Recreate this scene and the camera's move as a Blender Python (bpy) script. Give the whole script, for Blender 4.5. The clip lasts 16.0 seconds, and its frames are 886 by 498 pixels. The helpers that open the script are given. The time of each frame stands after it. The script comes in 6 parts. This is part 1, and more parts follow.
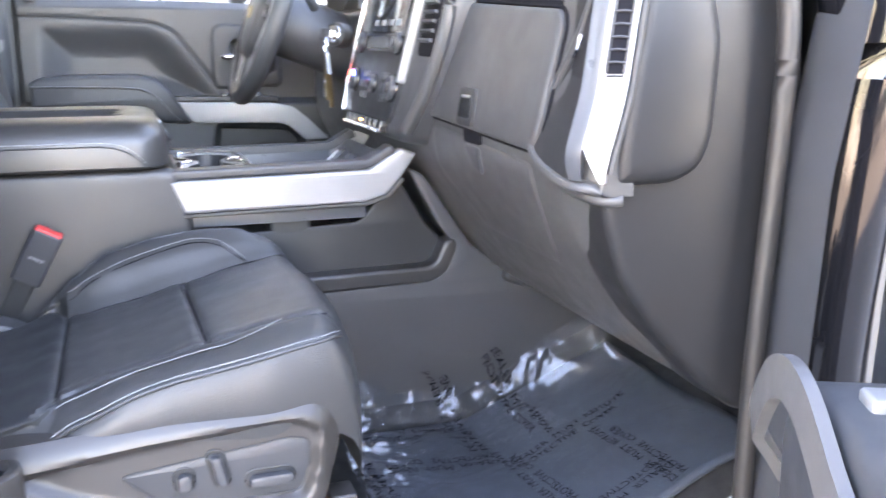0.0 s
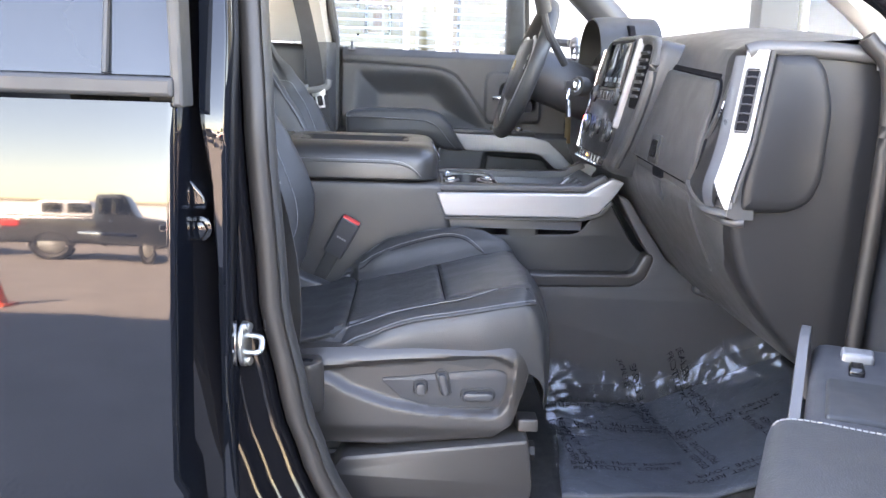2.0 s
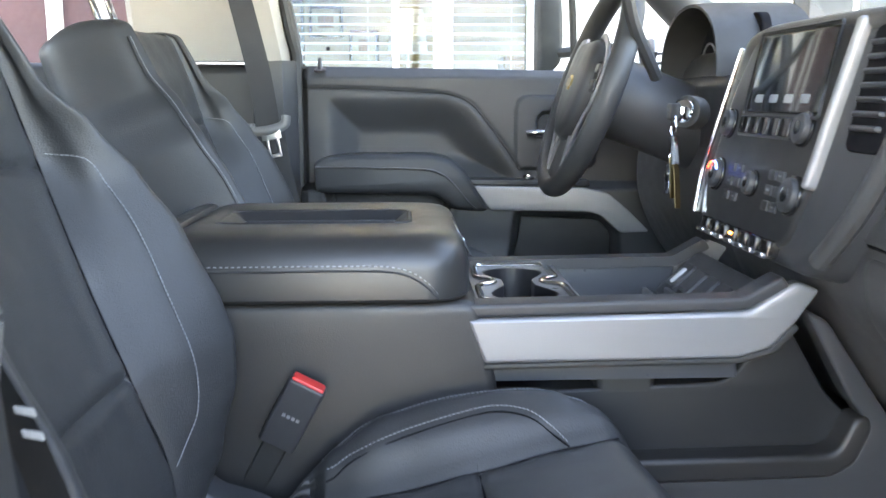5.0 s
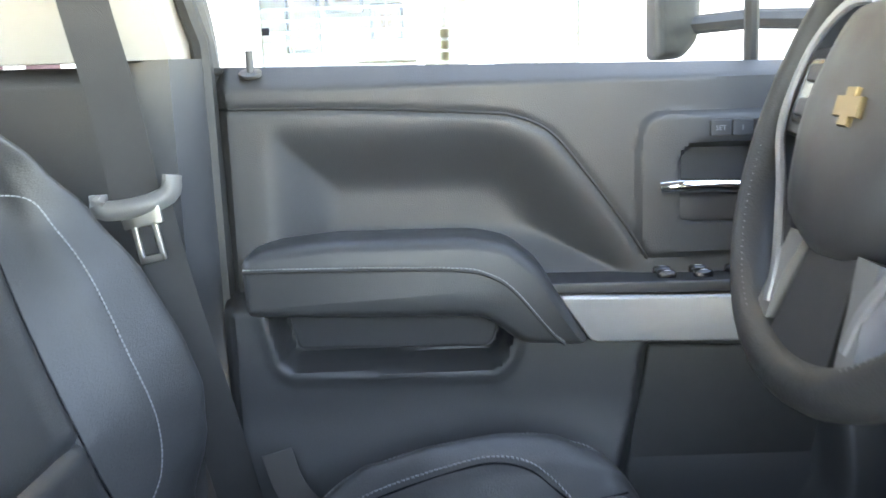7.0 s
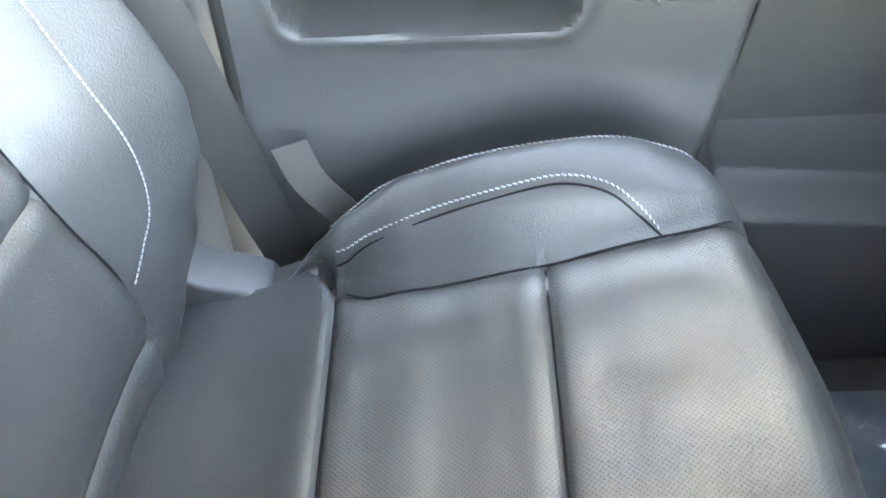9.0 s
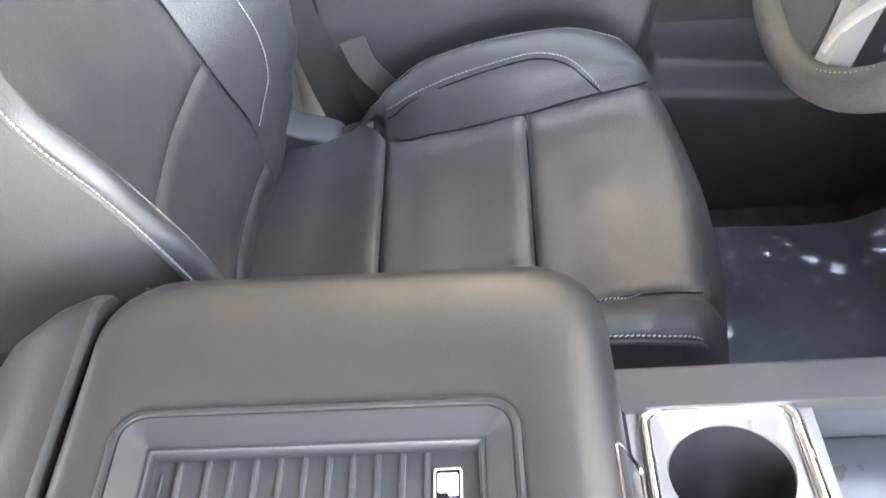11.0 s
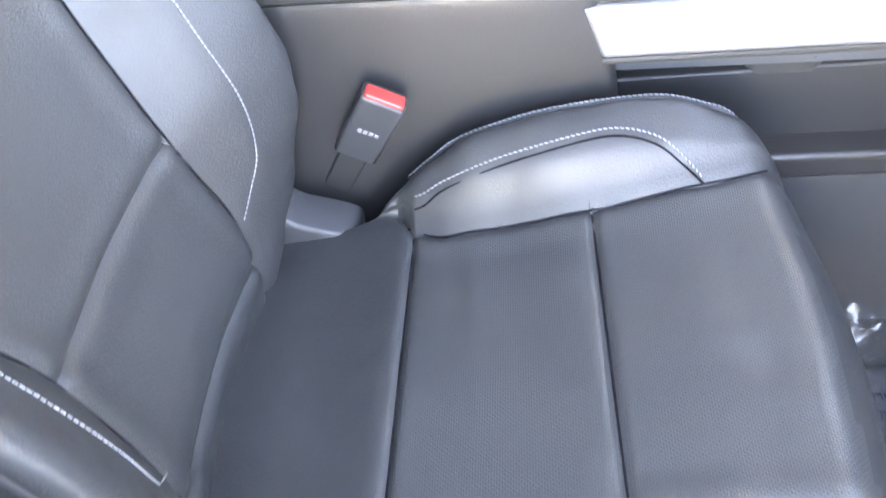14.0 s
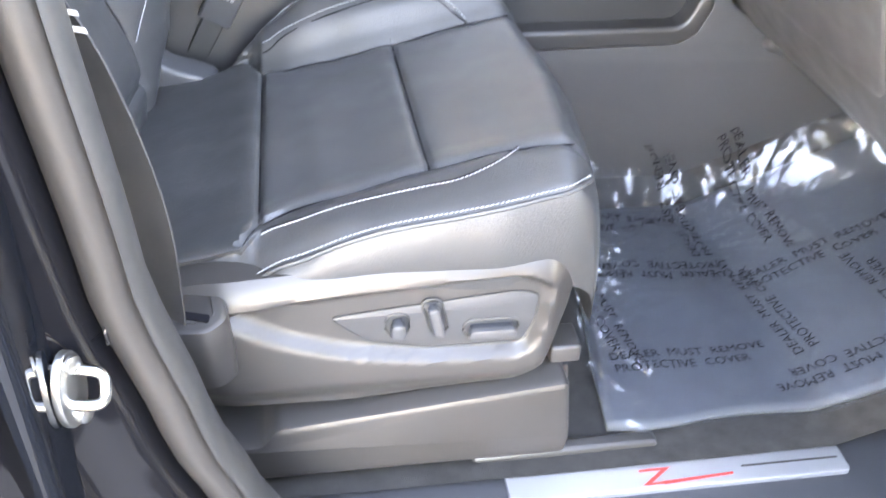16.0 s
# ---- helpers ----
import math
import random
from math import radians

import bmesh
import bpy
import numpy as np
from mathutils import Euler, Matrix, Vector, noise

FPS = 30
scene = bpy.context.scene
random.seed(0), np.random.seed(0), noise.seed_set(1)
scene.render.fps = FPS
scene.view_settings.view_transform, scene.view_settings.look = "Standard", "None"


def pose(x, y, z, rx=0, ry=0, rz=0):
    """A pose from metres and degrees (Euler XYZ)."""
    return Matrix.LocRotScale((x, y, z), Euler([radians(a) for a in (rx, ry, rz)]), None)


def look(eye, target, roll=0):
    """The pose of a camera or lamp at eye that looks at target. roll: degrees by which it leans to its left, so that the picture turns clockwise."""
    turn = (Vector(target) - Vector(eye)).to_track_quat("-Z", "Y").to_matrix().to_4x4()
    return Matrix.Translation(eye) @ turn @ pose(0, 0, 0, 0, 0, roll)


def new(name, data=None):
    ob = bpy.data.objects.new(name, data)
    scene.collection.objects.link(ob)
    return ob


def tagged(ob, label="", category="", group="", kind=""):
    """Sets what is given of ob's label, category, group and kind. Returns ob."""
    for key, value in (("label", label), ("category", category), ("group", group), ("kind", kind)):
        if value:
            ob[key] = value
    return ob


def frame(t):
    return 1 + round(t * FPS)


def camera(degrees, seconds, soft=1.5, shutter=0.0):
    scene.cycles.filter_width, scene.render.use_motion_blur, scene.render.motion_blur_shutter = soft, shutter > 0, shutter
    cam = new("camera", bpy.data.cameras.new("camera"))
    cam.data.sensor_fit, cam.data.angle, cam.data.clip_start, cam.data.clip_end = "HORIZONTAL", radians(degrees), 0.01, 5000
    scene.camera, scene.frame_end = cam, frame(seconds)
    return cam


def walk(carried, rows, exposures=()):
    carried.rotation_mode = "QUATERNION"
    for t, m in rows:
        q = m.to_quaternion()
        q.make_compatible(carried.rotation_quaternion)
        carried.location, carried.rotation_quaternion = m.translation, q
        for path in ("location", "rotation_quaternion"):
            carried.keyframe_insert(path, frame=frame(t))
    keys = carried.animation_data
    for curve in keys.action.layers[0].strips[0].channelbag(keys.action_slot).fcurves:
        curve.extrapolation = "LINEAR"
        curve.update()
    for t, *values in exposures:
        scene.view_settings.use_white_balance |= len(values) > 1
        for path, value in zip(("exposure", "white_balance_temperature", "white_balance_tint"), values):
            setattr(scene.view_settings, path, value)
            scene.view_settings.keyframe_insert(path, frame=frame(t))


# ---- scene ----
cam = camera(52.1, 16.0, shutter=0.25)
PATH = [
    (0, (-0.037, -1.603, 1.342), (0.621, 0.231, 0.888), 0.2),
    (0.5, (-0.015, -1.741, 1.356), (0.219, 0.191, 0.895), 1.0),
    (1, (-0.013, -1.861, 1.38), (0.091, 0.082, 0.919), 1.6),
    (1.5, (-0.017, -1.987, 1.387), (0.046, -0.032, 0.97), 1.7),
    (2, (-0.02, -2.049, 1.38), (0.054, -0.089, 0.988), 1.9),
    (2.5, (-0.026, -1.988, 1.371), (0.05, -0.025, 0.997), 1.8),
    (3, (-0.025, -1.834, 1.359), (0.067, 0.129, 0.986), 1.8),
    (5.3, (-0.042, -0.986, 1.369), (0.024, 0.988, 1.055), -0.7),
    (5.5, (-0.046, -0.866, 1.363), (-0.002, 1.11, 1.057), -0.7),
    (6, (-0.034, -0.64, 1.375), (0.004, 1.335, 1.066), -0.6),
    (6.5, (-0.011, -0.425, 1.371), (0.022, 1.551, 1.063), -1.0),
    (7, (-0.014, -0.176, 1.424), (-0.009, 1.786, 1.039), -1.9),
    (7.5, (-0.016, -0.016, 1.436), (0.003, 1.943, 1.033), -2.5),
    (8, (-0.025, 0.098, 1.448), (-0.005, 2.0, 0.831), -2.2),
    (8.5, (-0.037, 0.127, 1.46), (-0.055, 1.903, 0.541), -2.8),
    (9, (-0.048, 0.093, 1.492), (-0.094, 1.553, 0.126), -3.5),
    (11.3, (-0.045, -0.305, 1.667), (-0.128, 1.076, 0.223), -5.1),
    (11.5, (-0.044, -0.343, 1.665), (-0.125, 1.037, 0.22), -4.9),
    (12, (-0.038, -0.459, 1.635), (-0.113, 0.913, 0.181), -4.5),
    (12.5, (-0.045, -0.59, 1.62), (-0.11, 0.76, 0.146), -3.7),
    (13, (-0.045, -0.653, 1.6), (-0.125, 0.704, 0.132), -4.2),
    (13.5, (-0.07, -0.737, 1.567), (-0.134, 0.623, 0.102), -3.8),
    (14, (-0.014, -0.868, 1.525), (-0.211, 0.549, 0.128), -7.0),
    (14.5, (-0.06, -0.985, 1.521), (-0.122, 0.403, 0.082), -3.3),
    (15, (-0.047, -1.076, 1.512), (-0.06, 0.303, 0.063), -2.0),
    (15.5, (-0.052, -1.182, 1.494), (0.026, 0.199, 0.05), -0.5),
    (16, (-0.071, -1.318, 1.457), (0.209, 0.262, 0.264), 2.6),
]
EXPOSURES = [(0, 6.2, 9300, 26), (0.5, 6.15, 9500, 25), (1.0, 6.05, 9400, 25), (1.5, 5.70, 9300, 25), (3, 5.4, 9300, 24), (5.5, 5.35, 9300, 17), (6.0, 5.85, 10200, 17), (6.5, 5.85, 10200, 16), (7, 6.05, 9800, 16), (7.5, 6.35, 9700, 16), (8, 6.4, 9900, 18), (8.5, 7.3, 11000, 16), (9, 8.1, 11800, 14), (11.5, 7.35, 13500, 25), (12.0, 7.20, 12800, 26), (12.5, 6.80, 12000, 27), (13.5, 6.7, 10000, 24), (14, 7.1, 10000, 24), (14.5, 7.35, 10300, 23), (15.5, 7.02, 10500, 24), (16, 6.97, 11000, 23)]
walk(cam, [(t, look(eye, target, roll)) for t, eye, target, roll in PATH], EXPOSURES)

from mathutils import geometry

# ---- light ----
world = bpy.data.worlds.new("sky")
scene.world = world
world.use_nodes = True
wn = world.node_tree
sky = wn.nodes.new("ShaderNodeTexSky")
sky.sky_type = "NISHITA"
sky.sun_disc = False
sky.air_density, sky.dust_density, sky.ozone_density = 0.85, 0.05, 1.6
sky.sun_elevation, sky.sun_rotation = radians(30), radians(-30)
wn.links.new(sky.outputs[0], wn.nodes["Background"].inputs[0])
wn.nodes["Background"].inputs[1].default_value = 0.105
sun_data = bpy.data.lights.new("sun", "SUN")
sun_data.energy, sun_data.angle, sun_data.color = 5.0, radians(0.53), (1.0, 0.95, 0.88)
sun = new("sun", sun_data)
sun.matrix_world = look((-10, 17, 11.4), (0, 0, 0))


# ---- materials ----
def mat(name, color, rough=0.5, metal=0.0, bump=0.0, scale=400.0, vary=0.12, coarse=6.0, kind="noise", spec=0.5, coat=0.0, rvar=0.1, dist=0.0004, crease=0.0):
    """A surface with a fine grain in relief, a coarse drift of tone and a drift of gloss."""
    m = bpy.data.materials.new(name)
    m.use_nodes = True
    nt = m.node_tree
    N, L = nt.nodes, nt.links
    b = N["Principled BSDF"]
    b.inputs["Metallic"].default_value = metal
    b.inputs["Specular IOR Level"].default_value = spec
    b.inputs["Coat Weight"].default_value = coat
    b.inputs["Coat Roughness"].default_value = 0.03
    tc = N.new("ShaderNodeTexCoord")
    n1 = N.new("ShaderNodeTexNoise")
    n1.inputs["Scale"].default_value, n1.inputs["Detail"].default_value = coarse, 5
    L.new(tc.outputs["Object"], n1.inputs["Vector"])
    ramp = N.new("ShaderNodeMapRange")
    ramp.inputs["From Min"].default_value, ramp.inputs["From Max"].default_value = 0.25, 0.75
    ramp.inputs["To Min"].default_value, ramp.inputs["To Max"].default_value = 1 - vary, 1 + vary
    L.new(n1.outputs["Fac"], ramp.inputs["Value"])
    hsv = N.new("ShaderNodeHueSaturation")
    hsv.inputs["Color"].default_value = (*color, 1)
    L.new(ramp.outputs[0], hsv.inputs["Value"])
    L.new(hsv.outputs[0], b.inputs["Base Color"])
    rr_ = N.new("ShaderNodeMapRange")
    rr_.inputs["From Min"].default_value, rr_.inputs["From Max"].default_value = 0.3, 0.7
    rr_.inputs["To Min"].default_value, rr_.inputs["To Max"].default_value = max(0.02, rough - rvar * rough), min(1, rough + rvar * rough)
    n2 = N.new("ShaderNodeTexNoise")
    n2.inputs["Scale"].default_value, n2.inputs["Detail"].default_value = coarse * 5, 4
    L.new(tc.outputs["Object"], n2.inputs["Vector"])
    L.new(n2.outputs["Fac"], rr_.inputs["Value"])
    L.new(rr_.outputs[0], b.inputs["Roughness"])
    if bump > 0:
        if kind == "noise":
            g = N.new("ShaderNodeTexNoise")
            g.inputs["Scale"].default_value, g.inputs["Detail"].default_value = scale, 3
            out = g.outputs["Fac"]
        elif kind == "perf":
            # rows of punched holes, set corner to corner
            g = N.new("ShaderNodeTexVoronoi")
            g.voronoi_dimensions = "2D"
            g.inputs["Scale"].default_value, g.inputs["Randomness"].default_value = scale, 0.0
            st = N.new("ShaderNodeMapRange")
            st.inputs["From Min"].default_value, st.inputs["From Max"].default_value = 0.18, 0.30
            L.new(g.outputs["Distance"], st.inputs["Value"])
            out = st.outputs[0]
            hole = N.new("ShaderNodeMix")
            hole.data_type = "RGBA"
            hole.inputs["A"].default_value = (0.009, 0.009, 0.010, 1)
            L.new(out, hole.inputs["Factor"])
            L.new(hsv.outputs[0], hole.inputs["B"])
            L.new(hole.outputs["Result"], b.inputs["Base Color"])
            turn = N.new("ShaderNodeMapping")
            turn.inputs["Rotation"].default_value = (0, 0, radians(45))
            L.new(tc.outputs["Object"], turn.inputs["Vector"])
            L.new(turn.outputs[0], g.inputs["Vector"])
        elif kind == "wave":
            g = N.new("ShaderNodeTexWave")
            g.inputs["Scale"].default_value = scale
            out = g.outputs["Fac"]
        else:
            g = N.new("ShaderNodeTexVoronoi")
            g.inputs["Scale"].default_value = scale
            out = g.outputs["Distance"]
        if kind != "perf":
            L.new(tc.outputs["Object"], g.inputs["Vector"])
        bp = N.new("ShaderNodeBump")
        bp.inputs["Strength"].default_value, bp.inputs["Distance"].default_value = bump, dist
        L.new(out, bp.inputs["Height"])
        L.new(bp.outputs[0], b.inputs["Normal"])
        if crease > 0:
            cz, cb = N.new("ShaderNodeTexNoise"), N.new("ShaderNodeBump")
            cz.inputs["Scale"].default_value, cz.inputs["Detail"].default_value, cz.inputs["Distortion"].default_value = 26, 5, 1.2
            L.new(tc.outputs["Object"], cz.inputs["Vector"])
            cb.inputs["Strength"].default_value, cb.inputs["Distance"].default_value = crease, 0.003
            L.new(cz.outputs["Fac"], cb.inputs["Height"])
            L.new(cb.outputs[0], bp.inputs["Normal"])
    return m


def thin(name, tint, gloss, rough=0.0, bump=0.0, scale=30.0, haze=0.0, top=0.95):
    """A clear sheet: see-through, with a mirror-like skin that grows at grazing angles."""
    m = bpy.data.materials.new(name)
    m.use_nodes = True
    N, L = m.node_tree.nodes, m.node_tree.links
    N.remove(N["Principled BSDF"])
    a, g, mix, fr, mul, add = (N.new("ShaderNode" + k) for k in ("BsdfTransparent", "BsdfGlossy", "MixShader", "LayerWeight", "Math", "MapRange"))
    a.inputs[0].default_value = (*tint, 1)
    g.inputs["Roughness"].default_value = rough
    mul.operation = "POWER"
    mul.inputs[1].default_value = 4.5
    add.inputs["To Min"].default_value, add.inputs["To Max"].default_value = gloss, top
    L.new(fr.outputs["Facing"], mul.inputs[0])
    L.new(mul.outputs[0], add.inputs["Value"])
    L.new(add.outputs[0], mix.inputs[0])
    L.new(a.outputs[0], mix.inputs[1])
    L.new(g.outputs[0], mix.inputs[2])
    if haze:
        df, m2 = N.new("ShaderNodeBsdfDiffuse"), N.new("ShaderNodeMixShader")
        df.inputs[0].default_value = (0.75, 0.80, 0.88, 1)
        m2.inputs[0].default_value = haze
        L.new(mix.outputs[0], m2.inputs[1])
        L.new(df.outputs[0], m2.inputs[2])
        L.new(m2.outputs[0], N["Material Output"].inputs[0])
    else:
        L.new(mix.outputs[0], N["Material Output"].inputs[0])
    if bump:
        tc, nz, bp = N.new("ShaderNodeTexCoord"), N.new("ShaderNodeTexNoise"), N.new("ShaderNodeBump")
        nz.noise_type = "RIDGED_MULTIFRACTAL"
        nz.inputs["Scale"].default_value, nz.inputs["Detail"].default_value, nz.inputs["Distortion"].default_value = scale, 3, 0.6
        bp.inputs["Strength"].default_value, bp.inputs["Distance"].default_value = bump, 0.004
        L.new(tc.outputs["Object"], nz.inputs["Vector"])
        L.new(nz.outputs["Fac"], bp.inputs["Height"])
        L.new(bp.outputs[0], g.inputs["Normal"])
    return m


def glow(name, color, power):
    m = bpy.data.materials.new(name)
    m.use_nodes = True
    b = m.node_tree.nodes["Principled BSDF"]
    b.inputs["Base Color"].default_value = (*color, 1)
    b.inputs["Emission Color"].default_value = (*color, 1)
    b.inputs["Emission Strength"].default_value = power
    return m


LEATHER = mat("black_leather", (0.030, 0.031, 0.0325), 0.48, bump=0.5, scale=560, kind="voronoi", vary=0.18, coarse=5, spec=0.42, crease=0.13)
LIDM = mat("smooth_black_vinyl", (0.024, 0.0235, 0.023), 0.36, bump=0.22, scale=900, kind="voronoi", vary=0.12, coarse=4, spec=0.5)
PERF = mat("perforated_leather", (0.044, 0.0445, 0.0455), 0.40, bump=0.6, scale=370, kind="perf", vary=0.14, coarse=5, dist=0.0009, spec=0.52, crease=0.10)
PLASTIC = mat("charcoal_plastic", (0.036, 0.037, 0.040), 0.45, bump=0.35, scale=1100, vary=0.10, spec=0.4)
SOFT = mat("soft_charcoal_vinyl", (0.021, 0.0205, 0.021), 0.43, bump=0.4, scale=800, kind="voronoi", vary=0.10)
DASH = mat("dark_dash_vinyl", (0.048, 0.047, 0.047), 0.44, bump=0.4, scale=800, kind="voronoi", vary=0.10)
# darker than the dash: the door side's shade is put into this colour
SHADED_END = mat("shaded_end_plastic", (0.0135, 0.0135, 0.0145), 0.46, bump=0.3, scale=1100, vary=0.1, spec=0.24)
DARKPLASTIC = mat("dark_trim_plastic", (0.020, 0.020, 0.021), 0.40, bump=0.3, scale=1100, vary=0.1, spec=0.3)
GREYPLASTIC = mat("warm_grey_plastic", (0.027, 0.0248, 0.024), 0.40, bump=0.3, scale=1100, vary=0.08, spec=0.5)
CARPET = mat("charcoal_carpet", (0.040, 0.038, 0.037), 0.95, bump=1.0, scale=900, vary=0.25, coarse=40, dist=0.003, spec=0.1)
MATTE = mat("rubber_mat", (0.043, 0.048, 0.055), 0.7, bump=0.6, scale=500, vary=0.15, dist=0.001, spec=0.3)
SILVER = mat("satin_silver_paint", (0.27, 0.27, 0.28), 0.42, metal=0.5, bump=0.12, scale=700, kind="wave", vary=0.04)
PLATE = mat("satin_grey_plastic", (0.15, 0.148, 0.147), 0.30, bump=0.12, scale=900, vary=0.05)
PULL = mat("grey_brown_plastic", (0.072, 0.068, 0.066), 0.45, bump=0.2, scale=900, vary=0.06)
CHROME = mat("chrome", (0.86, 0.87, 0.88), 0.07, metal=1.0, vary=0.02)
STEEL = mat("zinc_steel", (0.46, 0.46, 0.44), 0.32, metal=1.0, vary=0.15)
BRASS = mat("brass", (0.24, 0.17, 0.085), 0.36, metal=1.0, vary=0.1)
GLOSSBLACK = mat("gloss_black", (0.012, 0.012, 0.013), 0.12, vary=0.05)
RUBBER = mat("black_rubber", (0.02, 0.02, 0.02), 0.6, bump=0.2, scale=600, vary=0.15)
SEAL = mat("door_seal", (0.020, 0.0178, 0.0168), 0.48, bump=0.3, scale=700, vary=0.15, spec=0.35)
PAINT = mat("black_car_paint", (0.004, 0.005, 0.007), 0.025, vary=0.1, rvar=0.4, spec=0.38)
JAMB = mat("jamb_paint", (0.005, 0.005, 0.006), 0.09, vary=0.1, rvar=0.3, spec=0.20)
STITCH = mat("grey_thread", (0.215, 0.22, 0.225), 0.7, vary=0.1)
WEB = mat("grey_webbing", (0.030, 0.029, 0.029), 0.65, bump=0.4, scale=700, kind="wave", vary=0.1, dist=0.0005, spec=0.3)
RED = mat("red_plastic", (0.62, 0.035, 0.03), 0.35, vary=0.08)
LINER = mat("light_grey_trim", (0.30, 0.285, 0.265), 0.75, bump=0.3, scale=700, vary=0.05)
WHITE = mat("white_paint", (0.56, 0.56, 0.56), 0.5, vary=0.05)
BLIND = mat("blind_vinyl", (0.40, 0.39, 0.36), 0.5, vary=0.06)
# black for print, also used for the dark of creases and gaps
INK_SHADE = mat("black_ink_and_shade", (0.008, 0.008, 0.010), 0.8, vary=0.1, spec=0.05)
DOORM = mat("charcoal_door_vinyl", (0.038, 0.039, 0.041), 0.46, bump=0.4, scale=800, kind="voronoi", vary=0.10, spec=0.4)
CREAM = mat("tan_wall", (0.30, 0.255, 0.175), 0.85, bump=0.3, scale=120, vary=0.08)
MAROON = mat("maroon_wall", (0.055, 0.022, 0.026), 0.7, bump=0.3, scale=90, vary=0.15)
WOOD = mat("brown_wood", (0.16, 0.09, 0.045), 0.5, vary=0.2)
ASPHALT = mat("asphalt", (0.28, 0.255, 0.235), 0.9, bump=0.7, scale=60, vary=0.2, coarse=1.5, dist=0.01)
ORANGE = mat("cone_red", (0.75, 0.09, 0.03), 0.5, vary=0.1)
LEAF = mat("foliage", (0.07, 0.12, 0.035), 0.7, vary=0.4, coarse=3)
BARK = mat("bark", (0.12, 0.09, 0.07), 0.9, bump=0.6, scale=60, vary=0.3)
CARGREY = mat("dark_car_paint", (0.03, 0.033, 0.036), 0.15, coat=1.0, vary=0.05)
CARWHITE = mat("white_car_paint", (0.75, 0.75, 0.75), 0.25, coat=1.0, vary=0.03)
DARKGLASS = mat("tinted_glass", (0.012, 0.014, 0.016), 0.03, vary=0.05, spec=0.5)
GLASS = thin("clear_glass", (0.93, 0.96, 0.95), 0.045)
FILM = thin("clear_film", (0.90, 0.93, 0.97), 0.075, rough=0.03, bump=0.6, scale=22, haze=0.018, top=0.72)
MIRROR = mat("mirror_glass", (0.9, 0.9, 0.9), 0.02, metal=1.0, vary=0.0)
SCREEN = mat("screen", (0.015, 0.018, 0.02), 0.08, vary=0.1)
WELL = mat("black_cup_liner", (0.022, 0.022, 0.024), 0.34, vary=0.15)
GRIP = mat("light_grey_plastic", (0.115, 0.112, 0.108), 0.42, bump=0.2, scale=900, vary=0.06)
TRAY = mat("smooth_tray_plastic", (0.052, 0.055, 0.062), 0.30, bump=0.12, scale=900, vary=0.08, spec=0.55)
AMBER = glow("amber_lamp", (1.0, 0.35, 0.05), 1.5)
REDLAMP = glow("red_lamp", (1.0, 0.03, 0.02), 1.5)
BLUELAMP = glow("blue_lamp", (0.03, 0.10, 1.0), 1.5)


# ---- mesh tools ----
def thing(name, label, category, group="", kind=""):
    ob = new(name)
    ob.empty_display_size = 0.05
    return tagged(ob, label, category, group, kind)


def part(name, bm, material, parent=None, label="", smooth=True, mats=()):
    me = bpy.data.meshes.new(name)
    bmesh.ops.recalc_face_normals(bm, faces=bm.faces[:])
    for f in bm.faces:
        f.smooth = smooth and len(f.verts) < 5
    bm.to_mesh(me)
    bm.free()
    me.materials.append(material)
    for m in mats:
        me.materials.append(m)
    ob = new(name, me)
    if smooth:
        me.set_sharp_from_angle(angle=radians(38))
    ob.parent = parent
    return tagged(ob, label)


def rings(loops, close=True, cap0=True, cap1=True, bm=None):
    """Loft through rings of points, all with the same count."""
    bm = bm or bmesh.new()
    rows = [[bm.verts.new(p) for p in r] for r in loops]
    n = len(rows[0])
    for a, b in zip(rows, rows[1:]):
        for i in range(n if close else n - 1):
            j = (i + 1) % n
            bm.faces.new((a[i], a[j], b[j], b[i]))
    for want, row in ((cap0, rows[0][::-1]), (cap1, rows[-1])):
        if not want:
            continue
        if len(row) <= 4:
            bm.faces.new(row)
            continue
        for tri in geometry.tessellate_polygon([[v.co for v in row]]):
            a, b, c = (row[i] for i in tri)
            if len({a, b, c}) == 3 and geometry.area_tri(a.co, b.co, c.co) > 1e-11 and not bm.faces.get((a, b, c)):
                bm.faces.new((a, b, c)).material_index = 0
    return bm


def rr(x0, y0, x1, y1, r, n=5):
    """A rectangle with round corners, as a list of 2D points, counter-clockwise."""
    pts = []
    for cx, cy, a0 in ((x1 - r, y1 - r, 0), (x0 + r, y1 - r, 90), (x0 + r, y0 + r, 180), (x1 - r, y0 + r, 270)):
        for k in range(n + 1):
            a = radians(a0 + 90 * k / n)
            pts.append((cx + r * math.cos(a), cy + r * math.sin(a)))
    return pts


def put3(axis, p, h):
    """A 2D point and a height along the axis as a 3D point."""
    u, v = p
    return {"x": (h, u, v), "y": (u, h, v), "z": (u, v, h)}[axis]


def round_poly(poly, r, n=4):
    """Round the corners of a 2D polygon."""
    out = []
    m = len(poly)
    for i in range(m):
        p, a, b = Vector(poly[i]), Vector(poly[i - 1]), Vector(poly[(i + 1) % m])
        k = min(r, (a - p).length * 0.48, (b - p).length * 0.48)
        s, e = p + (a - p).normalized() * k, p + (b - p).normalized() * k
        for j in range(n + 1):
            t = j / n
            q = s * (1 - t) ** 2 + p * 2 * t * (1 - t) + e * t * t
            out.append((q.x, q.y))
    return out


